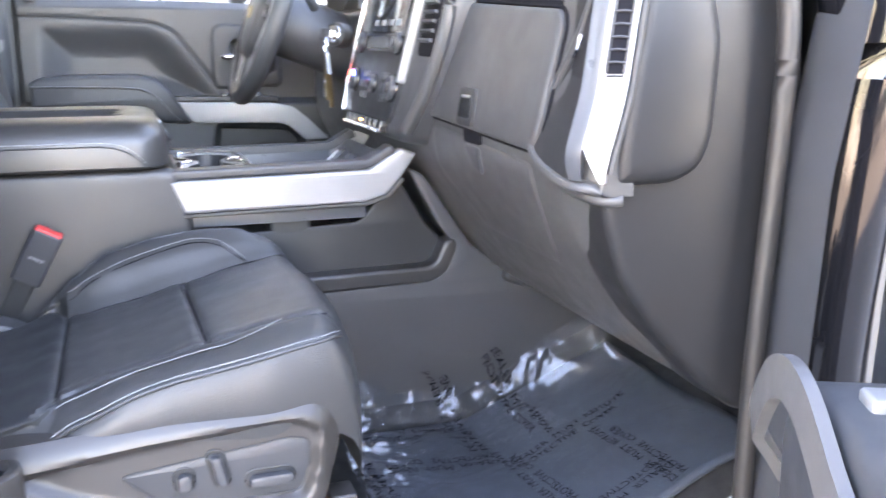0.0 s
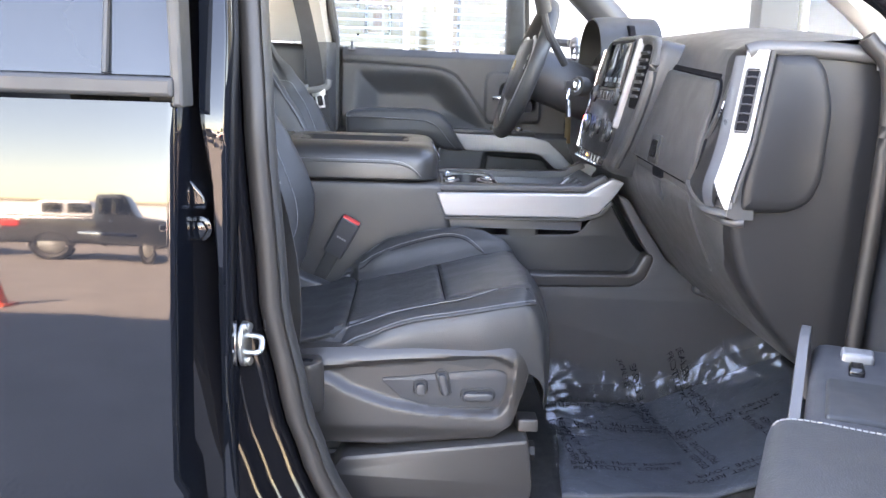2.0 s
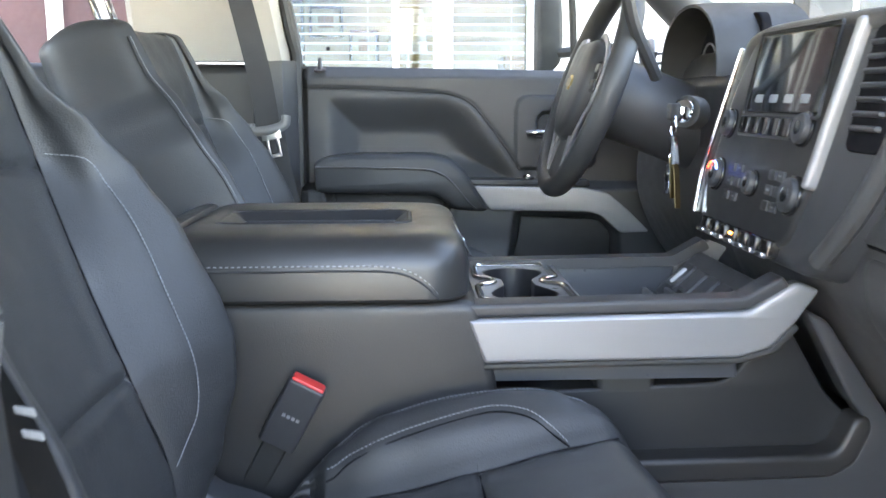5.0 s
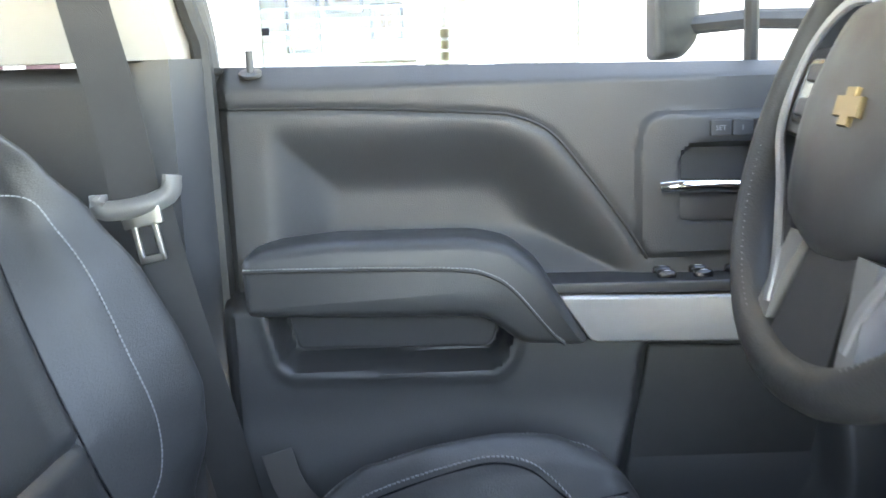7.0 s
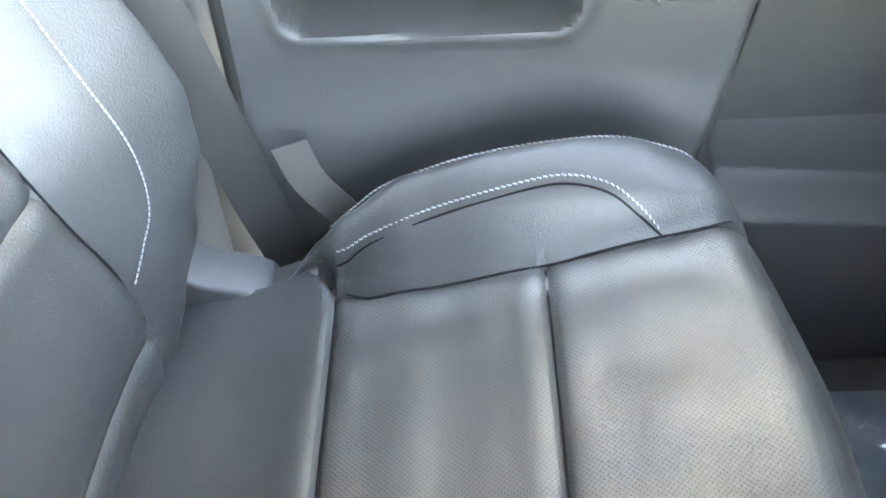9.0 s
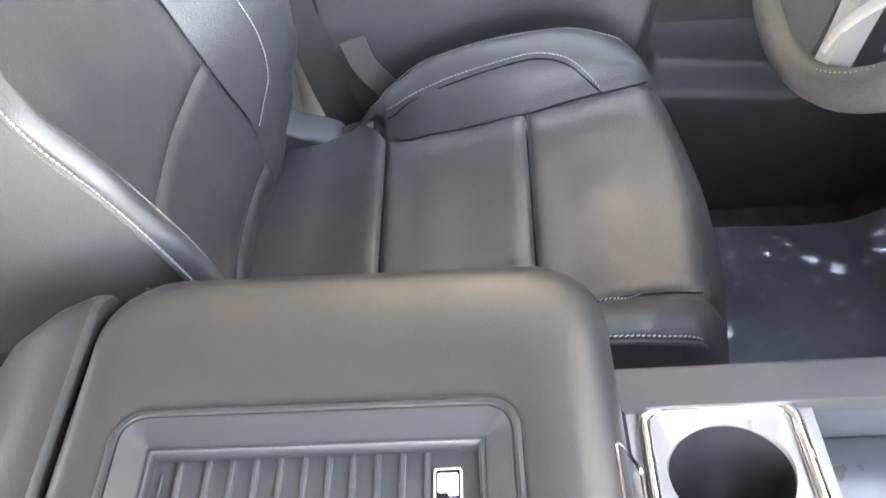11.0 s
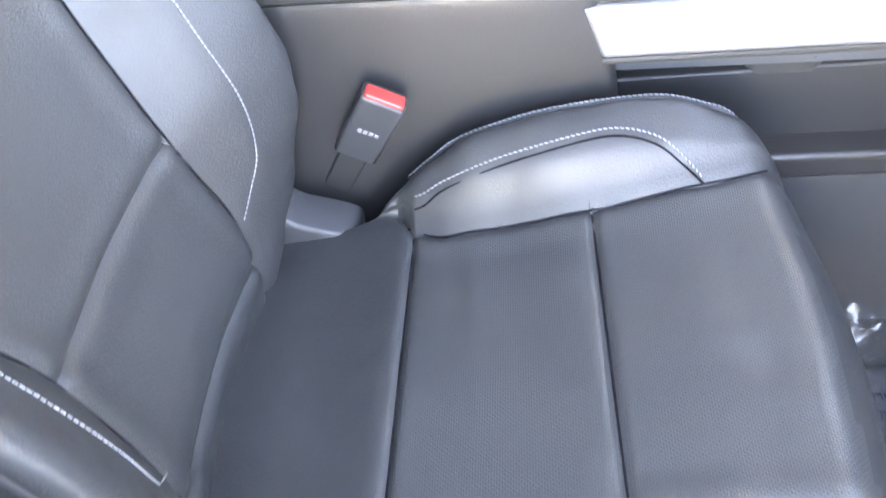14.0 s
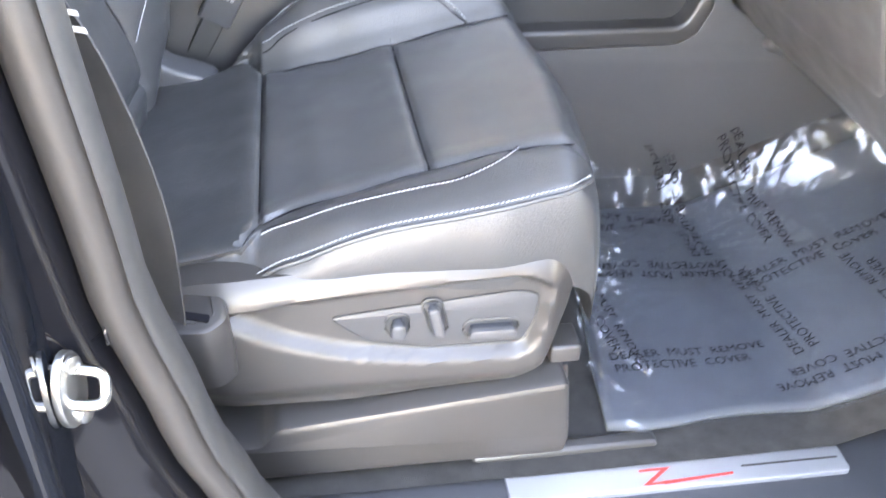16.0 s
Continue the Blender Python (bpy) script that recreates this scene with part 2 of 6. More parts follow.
def inset(poly, d):
    """Move a 2D outline inwards by d, along its normals."""
    m, out = len(poly), []
    area = sum(poly[i][0] * poly[(i + 1) % m][1] - poly[(i + 1) % m][0] * poly[i][1] for i in range(m))
    s = 1 if area > 0 else -1
    for i in range(m):
        a, b = Vector(poly[i - 1]), Vector(poly[(i + 1) % m])
        t = (b - a)
        t = t.normalized() if t.length > 1e-9 else Vector((1, 0))
        out.append((poly[i][0] - s * t.y * d, poly[i][1] + s * t.x * d))
    for _ in range(6):
        for i in range(m):
            j = (i + 1) % m
            a, b = Vector(poly[j]) - Vector(poly[i]), Vector(out[j]) - Vector(out[i])
            if a.dot(b) < 0:
                mid = ((out[i][0] + out[j][0]) / 2, (out[i][1] + out[j][1]) / 2)
                out[i] = out[j] = mid
    return out


def slab(poly, axis, a, b, bevel=0.003, bm=None):
    """An outline drawn out along the axis from a to b, with a rounded edge at b."""
    s = 1 if b > a else -1
    k = min(bevel, abs(b - a) * 0.9)
    loops = [[put3(axis, p, a) for p in poly]]
    for j in range(4):
        t = radians(90 * j / 3)
        q = inset(poly, k * (1 - math.cos(t)))
        loops.append([put3(axis, p, b - s * k * (1 - math.sin(t))) for p in q])
    return rings(loops, bm=bm)


def block(x0, y0, z0, x1, y1, z1, r=0.004, bm=None):
    """A box with rounded upright corners and a rounded top edge."""
    r = min(r, (x1 - x0) * 0.45, (y1 - y0) * 0.45, (z1 - z0) * 0.45)
    return slab(rr(x0, y0, x1, y1, r, 3), "z", z0, z1, r, bm)


def spline(pts, n):
    """n + 1 points on a Catmull-Rom curve through pts, evenly by length."""
    P = [Vector(p) for p in pts]
    P = [P[0] * 2 - P[1]] + P + [P[-1] * 2 - P[-2]]
    dense = []
    for i in range(1, len(P) - 2):
        for k in range(12):
            t = k / 12
            a, b, c, d = P[i - 1], P[i], P[i + 1], P[i + 2]
            dense.append(0.5 * (2 * b + (c - a) * t + (2 * a - 5 * b + 4 * c - d) * t * t + (3 * b - a - 3 * c + d) * t ** 3))
    dense.append(P[-2])
    acc = [0.0]
    for a, b in zip(dense, dense[1:]):
        acc.append(acc[-1] + (b - a).length)
    out, j = [], 0
    for k in range(n + 1):
        s = acc[-1] * k / n
        while j < len(acc) - 2 and acc[j + 1] < s:
            j += 1
        w = (s - acc[j]) / max(1e-9, acc[j + 1] - acc[j])
        out.append(dense[j].lerp(dense[j + 1], w))
    return out


def spline_fixed(pts, per):
    """A Catmull-Rom curve with the same number of steps in each span."""
    P = [Vector(p) for p in pts]
    P = [P[0] * 2 - P[1]] + P + [P[-1] * 2 - P[-2]]
    out = []
    for i in range(1, len(P) - 2):
        a, b, c, d = P[i - 1], P[i], P[i + 1], P[i + 2]
        for k in range(per):
            t = k / per
            out.append(0.5 * (2 * b + (c - a) * t + (2 * a - 5 * b + 4 * c - d) * t * t + (3 * b - a - 3 * c + d) * t ** 3))
    out.append(P[-2])
    return out


def tube(pts, radius, sides=8, closed=False, flat=1.0, bm=None, up=(0, 0, 1)):
    """A round bar along a line of points; flat squeezes it along up."""
    pts = [Vector(p) for p in pts]
    loops = []
    n = len(pts)
    for i, p in enumerate(pts):
        a = pts[i - 1] if (i or closed) else p
        b = pts[(i + 1) % n] if (i < n - 1 or closed) else p
        t = (b - a).normalized()
        side = t.cross(Vector(up))
        side = side.normalized() if side.length > 1e-6 else t.orthogonal().normalized()
        w = side.cross(t).normalized()
        loops.append([p + side * radius * math.cos(2 * math.pi * k / sides) + w * radius * flat * math.sin(2 * math.pi * k / sides) for k in range(sides)])
    if closed:
        loops.append(loops[0])
    return rings(loops, cap0=not closed, cap1=not closed, bm=bm)


def strip(pts, width, thick, across, bm=None):
    """A flat band along a line of points, its width along across."""
    pts = [Vector(p) for p in pts]
    loops = []
    for i, p in enumerate(pts):
        t = (pts[min(i + 1, len(pts) - 1)] - pts[max(i - 1, 0)]).normalized()
        w = Vector(across)
        w = (w - t * w.dot(t)).normalized()
        u = t.cross(w)
        loops.append([p + w * width / 2 * a + u * thick / 2 * b for a, b in ((1, 1), (-1, 1), (-1, -1), (1, -1))])
    return rings(loops, bm=bm)


def stitches(name, pts, parent, step=0.0046, length=0.0034, r=0.0007, up=(0, 0, 1), slant=0.0):
    """A row of single stitches along a line of points, each leaning by slant."""
    P = [Vector(p) for p in pts]
    total = sum((b - a).length for a, b in zip(P, P[1:]))
    n = max(2, int(total / step))
    Q = spline(P, n) if len(P) > 2 else [P[0].lerp(P[1], k / n) for k in range(n + 1)]
    bm = bmesh.new()
    for a, b in zip(Q, Q[1:]):
        t = (b - a).normalized()
        d = (t + t.cross(Vector(up)) * slant).normalized() * length / 2
        m = (a + b) / 2
        tube([m - d, m - d * 0.7, m + d * 0.7, m + d], r, 5, bm=bm, up=up)
    ob = part(name, bm, STITCH, parent, "pale grey thread")
    return tagged(ob, kind="stuff")


def disc(c, axis, r, depth, n=28, bevel=0.002, bm=None):
    """A round plate or knob with a soft front edge: c is the back's middle, axis the way its front faces."""
    q = Vector(axis).normalized().to_track_quat("Z", "Y").to_matrix()
    loops = []
    for rad, h in ((r, 0), (r, depth - bevel), (r - bevel * 0.3, depth - bevel * 0.3), (r - bevel, depth)):
        loops.append([Vector(c) + q @ Vector((rad * math.cos(2 * math.pi * k / n), rad * math.sin(2 * math.pi * k / n), h)) for k in range(n)])
    return rings(loops, bm=bm)


def place(bm, m):
    bmesh.ops.transform(bm, matrix=m, verts=bm.verts[:])
    return bm


def words(text, size, m, material, name, parent, thick=0.0003):
    cu = bpy.data.curves.new(name, "FONT")
    cu.body, cu.size, cu.extrude, cu.resolution_u = text, size, thick, 2
    cu.align_x = "CENTER"
    tmp = bpy.data.objects.new(name, cu)
    scene.collection.objects.link(tmp)
    me = bpy.data.meshes.new_from_object(tmp.evaluated_get(bpy.context.evaluated_depsgraph_get()))
    bpy.data.objects.remove(tmp)
    me.transform(m)
    me.materials.clear()
    me.materials.append(material)
    ob = new(name, me)
    ob.parent = parent
    return ob


def smooth01(t):
    t = max(0.0, min(1.0, t))
    return t * t * (3 - 2 * t)


def curve1(keys, x):
    """A smooth value through (x, value) keys."""
    if x <= keys[0][0]:
        return keys[0][1]
    for (a, p), (b, q) in zip(keys, keys[1:]):
        if x <= b:
            return p + (q - p) * smooth01((x - a) / (b - a)) * 0.5 + (q - p) * (x - a) / (b - a) * 0.5
    return keys[-1][1]


def near_line(p, line):
    """Distance from a 2D point to a 2D polyline."""
    best = 9.0
    for (ax, ay), (bx, by) in zip(line, line[1:]):
        dx, dy = bx - ax, by - ay
        t = max(0, min(1, ((p[0] - ax) * dx + (p[1] - ay) * dy) / (dx * dx + dy * dy + 1e-12)))
        best = min(best, math.hypot(p[0] - ax - dx * t, p[1] - ay - dy * t))
    return best


def sd_poly(p, poly):
    """Signed distance to a 2D polygon, negative inside."""
    d = near_line(p, list(poly) + [poly[0]])
    inside = False
    j = len(poly) - 1
    for i in range(len(poly)):
        (xi, yi), (xj, yj) = poly[i], poly[j]
        if (yi > p[1]) != (yj > p[1]) and p[0] < (xj - xi) * (p[1] - yi) / (yj - yi) + xi:
            inside = not inside
        j = i
    return -d if inside else d


# ---- ground and cab shell ----
def grid_sheet(x0, y0, x1, y1, nx, ny, f):
    bm = bmesh.new()
    V = [[bm.verts.new(f(x0 + (x1 - x0) * i / nx, y0 + (y1 - y0) * j / ny)) for j in range(ny + 1)] for i in range(nx + 1)]
    for i in range(nx):
        for j in range(ny):
            bm.faces.new((V[i][j], V[i + 1][j], V[i + 1][j + 1], V[i][j + 1]))
    return bm


tagged(part("ground", grid_sheet(-300, -300, 300, 300, 2, 2, lambda x, y: (x, y, 0)), ASPHALT), "grey-brown asphalt of a dealer's parking lot", "ground", kind="structure")

YC = -0.026   # middle of the cab


def cab_floor():
    def f(x, y):
        z = 0.675
        tunnel = math.exp(-(((y - YC) / 0.135) ** 4))
        z += tunnel * 0.16
        if x > 0.50:
            z += 0.40 * (x - 0.50)
        z += 0.003 * noise.noise(Vector((x * 9, y * 9, 0)))
        return (x, y, z)
    bm = grid_sheet(-1.5, -0.70, 1.15, 0.78, 90, 70, f)
    tagged(part("floor", bm, CARPET), "charcoal carpet over the cab floor and tunnel", "floor", kind="structure")


cab_floor()

body = thing("truck_body", "glossy black pickup truck body with open front doorway", "truck")


def sweep_x(name, sec, x0, x1, material, parent, label=""):
    """A section in y and z drawn out along x."""
    return part(name, slab(sec, "x", x0, x1, 0.004), material, parent, label)


# door sills
for sgn, nm in ((-1, "door_sill"), (1, "door_sill")):
    e = (lambda y: y) if sgn < 0 else (lambda y: -y + 2 * YC + 0.02)
    sec = [(e(-0.665), 0.60), (e(-0.665), 0.668), (e(-0.76), 0.664), (e(-0.79), 0.655), (e(-0.80), 0.668), (e(-0.815), 0.668), (e(-0.83), 0.645), (e(-0.90), 0.625), (e(-0.96), 0.56), (e(-0.96), 0.42), (e(-0.70), 0.40)]
    sweep_x(nm, round_poly(sec, 0.012), -0.30, 0.80, PLASTIC, body, "charcoal plastic door sill")

plate = part("sill_plate", slab(rr(0.119, -0.732, 0.508, -0.691, 0.006), "z", 0.664, 0.672, 0.0015), SILVER, body, "satin silver scuff plate")
words("Z", 0.042, Matrix.Translation((0.285, -0.726, 0.6722)) @ Matrix.Diagonal((1.45, 0.75, 1, 1)), RED, "red_badge", plate)
part("red_badge", slab([(0.29, -0.727), (0.372, -0.7215), (0.372, -0.719), (0.29, -0.7225)], "z", 0.672, 0.6728, 0.0003), RED, plate)
part("sill_step", block(0.086, -0.676, 0.660, 0.30, -0.655, 0.682, 0.006), GREYPLASTIC, body)
part("plate_line", slab(rr(0.385, -0.7135, 0.50, -0.711, 0.0008, 2), "z", 0.672, 0.6726, 0.0002), GREYPLASTIC, plate)


# pillars on the open side
def pillar_b():
    # outer skin of the B pillar, a glossy curved jamb
    prof = lambda z: curve1([(0.45, -0.060), (0.62, -0.075), (0.72, -0.125), (0.80, -0.165), (0.90, -0.198), (1.05, -0.228), (1.30, -0.247), (1.50, -0.262), (1.95, -0.36)], z)
    lean = lambda z: curve1([(0.45, 0.0), (1.30, 0.0), (1.95, 0.16)], z)
    zs = [0.42 + 1.53 * i / 44 for i in range(45)]
    def col(off):
        return [[(prof(z) + dx, dy + lean(z), z) for dx, dy in off] for z in zs]
    jamb = [(-0.002, -0.765), (-0.004, -0.80), (-0.010, -0.822), (-0.030, -0.838), (-0.042, -0.845), (-0.050, -0.862), (-0.060, -0.885), (-0.085, -0.90), (-0.16, -0.905), (-0.20, -0.89), (-0.20, -0.76)]
    part("b_pillar", rings(col(jamb)), JAMB, body, "gloss black painted door jamb")
    seal = [(0.0145 + 0.017 * math.cos(radians(a)) + (0.003 if a == 150 else 0), -0.800 + 0.017 * math.sin(radians(a))) for a in range(0, 360, 30)]
    part("door_seal", rings(col([(a, b) for a, b in seal])), SEAL, body, "ribbed grey-brown rubber door seal")
    trim = [(0.005, -0.79), (0.018, -0.775), (0.016, -0.755), (-0.02, -0.735), (-0.16, -0.735), (-0.17, -0.78)]
    part("pillar_trim", rings(col(trim)), DARKPLASTIC, body, "charcoal plastic pillar trim")
    part("seal_lip", rings(col([(0.031, -0.812), (0.036, -0.806), (0.038, -0.785), (0.034, -0.770), (0.030, -0.785), (0.029, -0.806)])), RUBBER, body, "black inner seal lip")
    # glossy outer face between the two doors
    left = lambda z: curve1([(0.70, -0.2625), (0.95, -0.2640), (1.10, -0.2660), (1.22, -0.272), (1.33, -0.288), (1.40, -0.289), (1.95, -0.335)], z)
    right = lambda z: curve1([(0.70, -0.236), (0.95, -0.2500), (1.40, -0.2500), (1.95, -0.30)], z)
    face_z = [0.70 + 1.25 * i / 60 for i in range(61)]
    part("pillar_face", rings([[(left(z), -0.84 + lean(z), z), (left(z), -0.900 + lean(z), z), (left(z) + 0.002, -0.904 + lean(z), z), ((left(z) + right(z)) / 2, -0.905 + lean(z), z), (right(z) - 0.006, -0.9035 + lean(z), z), (right(z) - 0.002, -0.899 + lean(z), z), (right(z), -0.888 + lean(z), z), (right(z), -0.84 + lean(z), z)] for z in face_z]), PAINT, body, "mirror-like black outer pillar face")
    # bottom run of the seal along the sill
    pts = spline([(prof(0.66) + 0.018, -0.797, 0.70), (-0.06, -0.797, 0.676), (0.02, -0.797, 0.670), (0.30, -0.797, 0.670), (0.60, -0.797, 0.672), (0.628, -0.797, 0.72), (0.632, -0.797, 1.0), (0.640, -0.797, 1.36), (0.60, -0.79, 1.44)], 90)
    part("door_seal", tube(pts, 0.012, 10), SEAL, body, "ribbed grey-brown rubber door seal")
    # gap cover strip beside the rear door
    gap = [(-0.066, -0.898), (-0.062, -0.91), (-0.075, -0.916), (-0.10, -0.91), (-0.10, -0.90)]
    part("pillar_strip", rings([[(-0.245 + dx, dy + lean(z), z) for dx, dy in gap] for z in zs[8:]]), RUBBER, body, "black rubber edge strip")


pillar_b()

st = part("door_striker", disc((-0.245, -0.846, 1.0), (0.97, -0.22, 0), 0.020, 0.006, bevel=0.002), STEEL, body, "zinc striker plate with a bent loop")
st.data.transform(Matrix.Translation((-0.242, -0.846, 1.0)) @ Matrix.Diagonal((1, 1, 1.6, 1)) @ Matrix.Translation((0.242, 0.846, -1.0)))
loop = [(-0.250, -0.834, 1.009), (-0.234, -0.838, 1.009), (-0.224, -0.840, 1.008), (-0.2195, -0.843, 1.004), (-0.2195, -0.850, 0.994), (-0.224, -0.853, 0.990), (-0.236, -0.852, 0.989), (-0.250, -0.848, 0.989)]
part("striker_loop", tube(spline(loop, 30), 0.0040, 8), STEEL, st)
for dz in (-0.024, 0.024):
    part("striker_bolt", disc((-0.2375, -0.847, 1.0 + dz), (0.85, -0.5, 0), 0.007, 0.004, 12), STEEL, st)
part("jamb_clip", tube([(-0.226 + 0.3 * 0.02 * (p[0] > 0), -0.803 - p[0], 1.016 + p[1]) for p in rr(-0.011, -0.007, 0.011, 0.007, 0.002, 2)], 0.0014, 6, closed=True), GREYPLASTIC, body, "small grey clip frame")
for z in (0.82, 1.20):
    leaf = round_poly([(-0.312, z + 0.034), (-0.298, z + 0.030), (-0.284, z + 0.014), (-0.279, z + 0.002), (-0.279, z - 0.003), (-0.312, z - 0.004)], 0.004)
    hg = part("door_hinge", slab(leaf, "y", -0.84, -0.897, 0.004), PAINT, body, "black painted hinge leaf")
    part("hinge_edge", tube([(-0.312, -0.898, z - 0.005), (-0.280, -0.898, z - 0.004)], 0.0035, 8), PAINT, hg)
    part("hinge_bolt", disc((-0.292, -0.886, z - 0.034), (0, -1, 0), 0.012, 0.010, 6), PAINT, hg)
    part("bolt_washer", disc((-0.292, -0.880, z - 0.034), (0, -1, 0), 0.017, 0.007, 20), PAINT, hg)

# A pillar and dash side frame on the open side
part("a_pillar", tube(spline([(0.72, -0.80, 0.62), (0.72, -0.80, 1.0), (0.74, -0.80, 1.38), (0.66, -0.77, 1.50), (0.20, -0.66, 1.86)], 40), 0.055, 10), JAMB, body, "gloss black windshield pillar")
part("pillar_lining", tube(spline([(0.66, -0.755, 1.40), (0.60, -0.735, 1.50), (0.16, -0.62, 1.84)], 24), 0.045, 10, flat=0.6), LINER, body, "light grey pillar lining")
part("kick_panel", slab(round_poly([(0.56, 0.66), (0.64, 0.66), (0.66, 1.2), (0.70, 1.44), (0.95, 1.44), (1.1, 1.0), (1.1, 0.66)], 0.02), "y", -0.86, -0.775, 0.01), PLASTIC, body)
part("a_pillar", tube(spline([(0.72, 0.86, 0.62), (0.72, 0.86, 1.38), (0.62, 0.82, 1.50), (0.20, 0.66, 1.86)], 40), 0.05, 10), PLASTIC, body)

part("kick_panel", slab(round_poly([(0.59, 0.58), (0.60, 1.44), (0.95, 1.44), (1.12, 1.0), (1.12, 0.58)], 0.02), "y", 0.93, 0.845, 0.01), PLASTIC, body, "charcoal kick panel")
# roof, firewall, back wall, rear quarter
part("roof", grid_sheet(-1.55, -0.74, 0.32, 0.74, 20, 16, lambda x, y: (x, y, 1.93 - 0.10 * (y / 0.74) ** 4 - 0.05 * max(0, (x + 0.1)) ** 2)), LINER, body, "light grey fabric headliner")
part("roof_skin", grid_sheet(-1.60, -0.80, 0.36, 0.80, 20, 16, lambda x, y: (x, y, 1.965 - 0.12 * (y / 0.8) ** 4 - 0.05 * max(0, (x + 0.1)) ** 2)), PAINT, body)
part("roof_rail", tube(spline([(0.25, -0.70, 1.86), (-0.4, -0.73, 1.91), (-1.5, -0.73, 1.89)], 20), 0.055, 8), PAINT, body)
part("roof_rail", tube(spline([(0.25, 0.70, 1.86), (-0.4, 0.73, 1.91), (-1.5, 0.73, 1.89)], 20), 0.055, 8), LINER, body)
part("firewall", block(1.10, -0.86, 0.60, 1.16, 0.88, 1.45, 0.02), PLASTIC, body)
part("cab_back", block(-1.60, -0.86, 0.60, -1.52, 0.88, 1.42, 0.02), SOFT, body)
part("hood", grid_sheet(1.02, -0.93, 2.3, 0.93, 10, 12, lambda x, y: (x, y, 1.41 - 0.10 * (x - 1.0) ** 2 - 0.10 * (abs(y) / 0.93) ** 5)), PAINT, body, "gloss black hood")
w = part("windshield", rings([[(1.02, -0.78, 1.43), (1.06, 0, 1.43), (1.02, 0.78, 1.43)], [(0.30, -0.66, 1.87), (0.36, 0, 1.90), (0.30, 0.66, 1.87)]], close=False, cap0=False, cap1=False), GLASS, body, "clear windshield")
w.visible_shadow = False


def pillar_b_driver():
    # dark lower trim and light upper trim of the pillar behind the driver's door
    lower = [[(-0.285 - 0.004 * (z - 1), 0.775, z), (-0.262, 0.80, z), (-0.256, 0.835, z), (-0.262, 0.87, z), (-0.355, 0.88, z), (-0.375, 0.87, z), (-0.365, 0.845, z), (-0.33, 0.815, z)] for z in (0.62, 0.9, 1.2, 1.445)]
    part("pillar_trim", rings(lower), PLASTIC, body, "charcoal plastic lower pillar trim")
    upper = [[(-0.29 - (z - 1.445) * 0.16, 0.80 - (z - 1.445) * 0.3, z), (-0.268 - (z - 1.445) * 0.16, 0.83 - (z - 1.445) * 0.3, z), (-0.27 - (z - 1.445) * 0.16, 0.88 - (z - 1.445) * 0.3, z), (-0.62, 0.88 - (z - 1.445) * 0.3, z), (-0.60, 0.845 - (z - 1.445) * 0.3, z)] for z in (1.4455, 1.6, 1.75, 1.88)]
    part("pillar_trim", rings(upper), LINER, body, "light grey upper pillar trim")
    part("door_seal", tube(spline([(-0.262, 0.83, 0.70), (-0.257, 0.825, 1.0), (-0.262, 0.82, 1.42), (-0.275, 0.80, 1.52), (-0.33, 0.74, 1.86)], 40), 0.011, 8), RUBBER, body, "black rubber door seal")


pillar_b_driver()


# rear door, shut, on the near side
rear = thing("rear_door", "glossy black rear door with mirror-like paint, shut", "door")
def rear_skin():
    def f(x, z):
        y = -0.985 + 0.086 * (z - 1.2) + 0.12 * (z - 1.2) ** 2
        return (x, y, z)
    zs = [0.45 + 0.02 * i for i in range(45)]
    edge = -0.297
    loops = []
    for z in zs:
        x0 = edge + (0.012 if z < 0.86 else 0)
        ring = []
        for k in range(6):
            a = radians(90 * k / 5)
            ring.append((x0 - 0.010 + 0.010 * math.cos(a), f(0, z)[1] + 0.010 - 0.010 * math.sin(a), z))
        ring = [(x0, f(0, z)[1] + 0.07, z)] + ring
        for k in range(1, 13):
            x = x0 - 0.010 - 0.09 * k
            ring.append((x, f(x, z)[1] + 0.010 * (k / 12) ** 2, z))
        loops.append(ring)
    part("door_skin", rings(loops, close=False, cap0=False, cap1=False), PAINT, rear, "mirror-like black paint")
rear_skin()
part("belt_molding", slab(round_poly([(-1.4, 1.338), (-0.297, 1.336), (-0.297, 1.359), (-1.4, 1.362)], 0.004), "y", -0.95, -0.984, 0.006), RUBBER, rear, "grey rubber belt molding")
rg = part("window", block(-1.4, -0.958, 1.36, -0.30, -0.953, 1.82, 0.001), DARKGLASS, rear, "dark tinted glass")
rg.data.transform(Matrix.Translation((0, -0.955, 1.36)) @ Matrix.Rotation(radians(-11), 4, "X") @ Matrix.Translation((0, 0.955, -1.36)))
part("window_divider", tube([(-0.378, -0.968, 1.362), (-0.384, -0.85, 1.82)], 0.004, 6), RUBBER, rear)
part("window_frame", slab(round_poly([(-0.300, 1.325), (-0.286, 1.325), (-0.300, 1.90), (-0.318, 1.90)], 0.003), "y", -0.93, -0.978, 0.005), RUBBER, rear, "black rubber window frame")
part("door_edge", slab(round_poly([(-0.335, 0.46), (-0.289, 0.46), (-0.300, 0.90), (-0.3005, 1.33), (-0.335, 1.33)], 0.004), "y", -0.88, -0.955, 0.01), PAINT, rear)


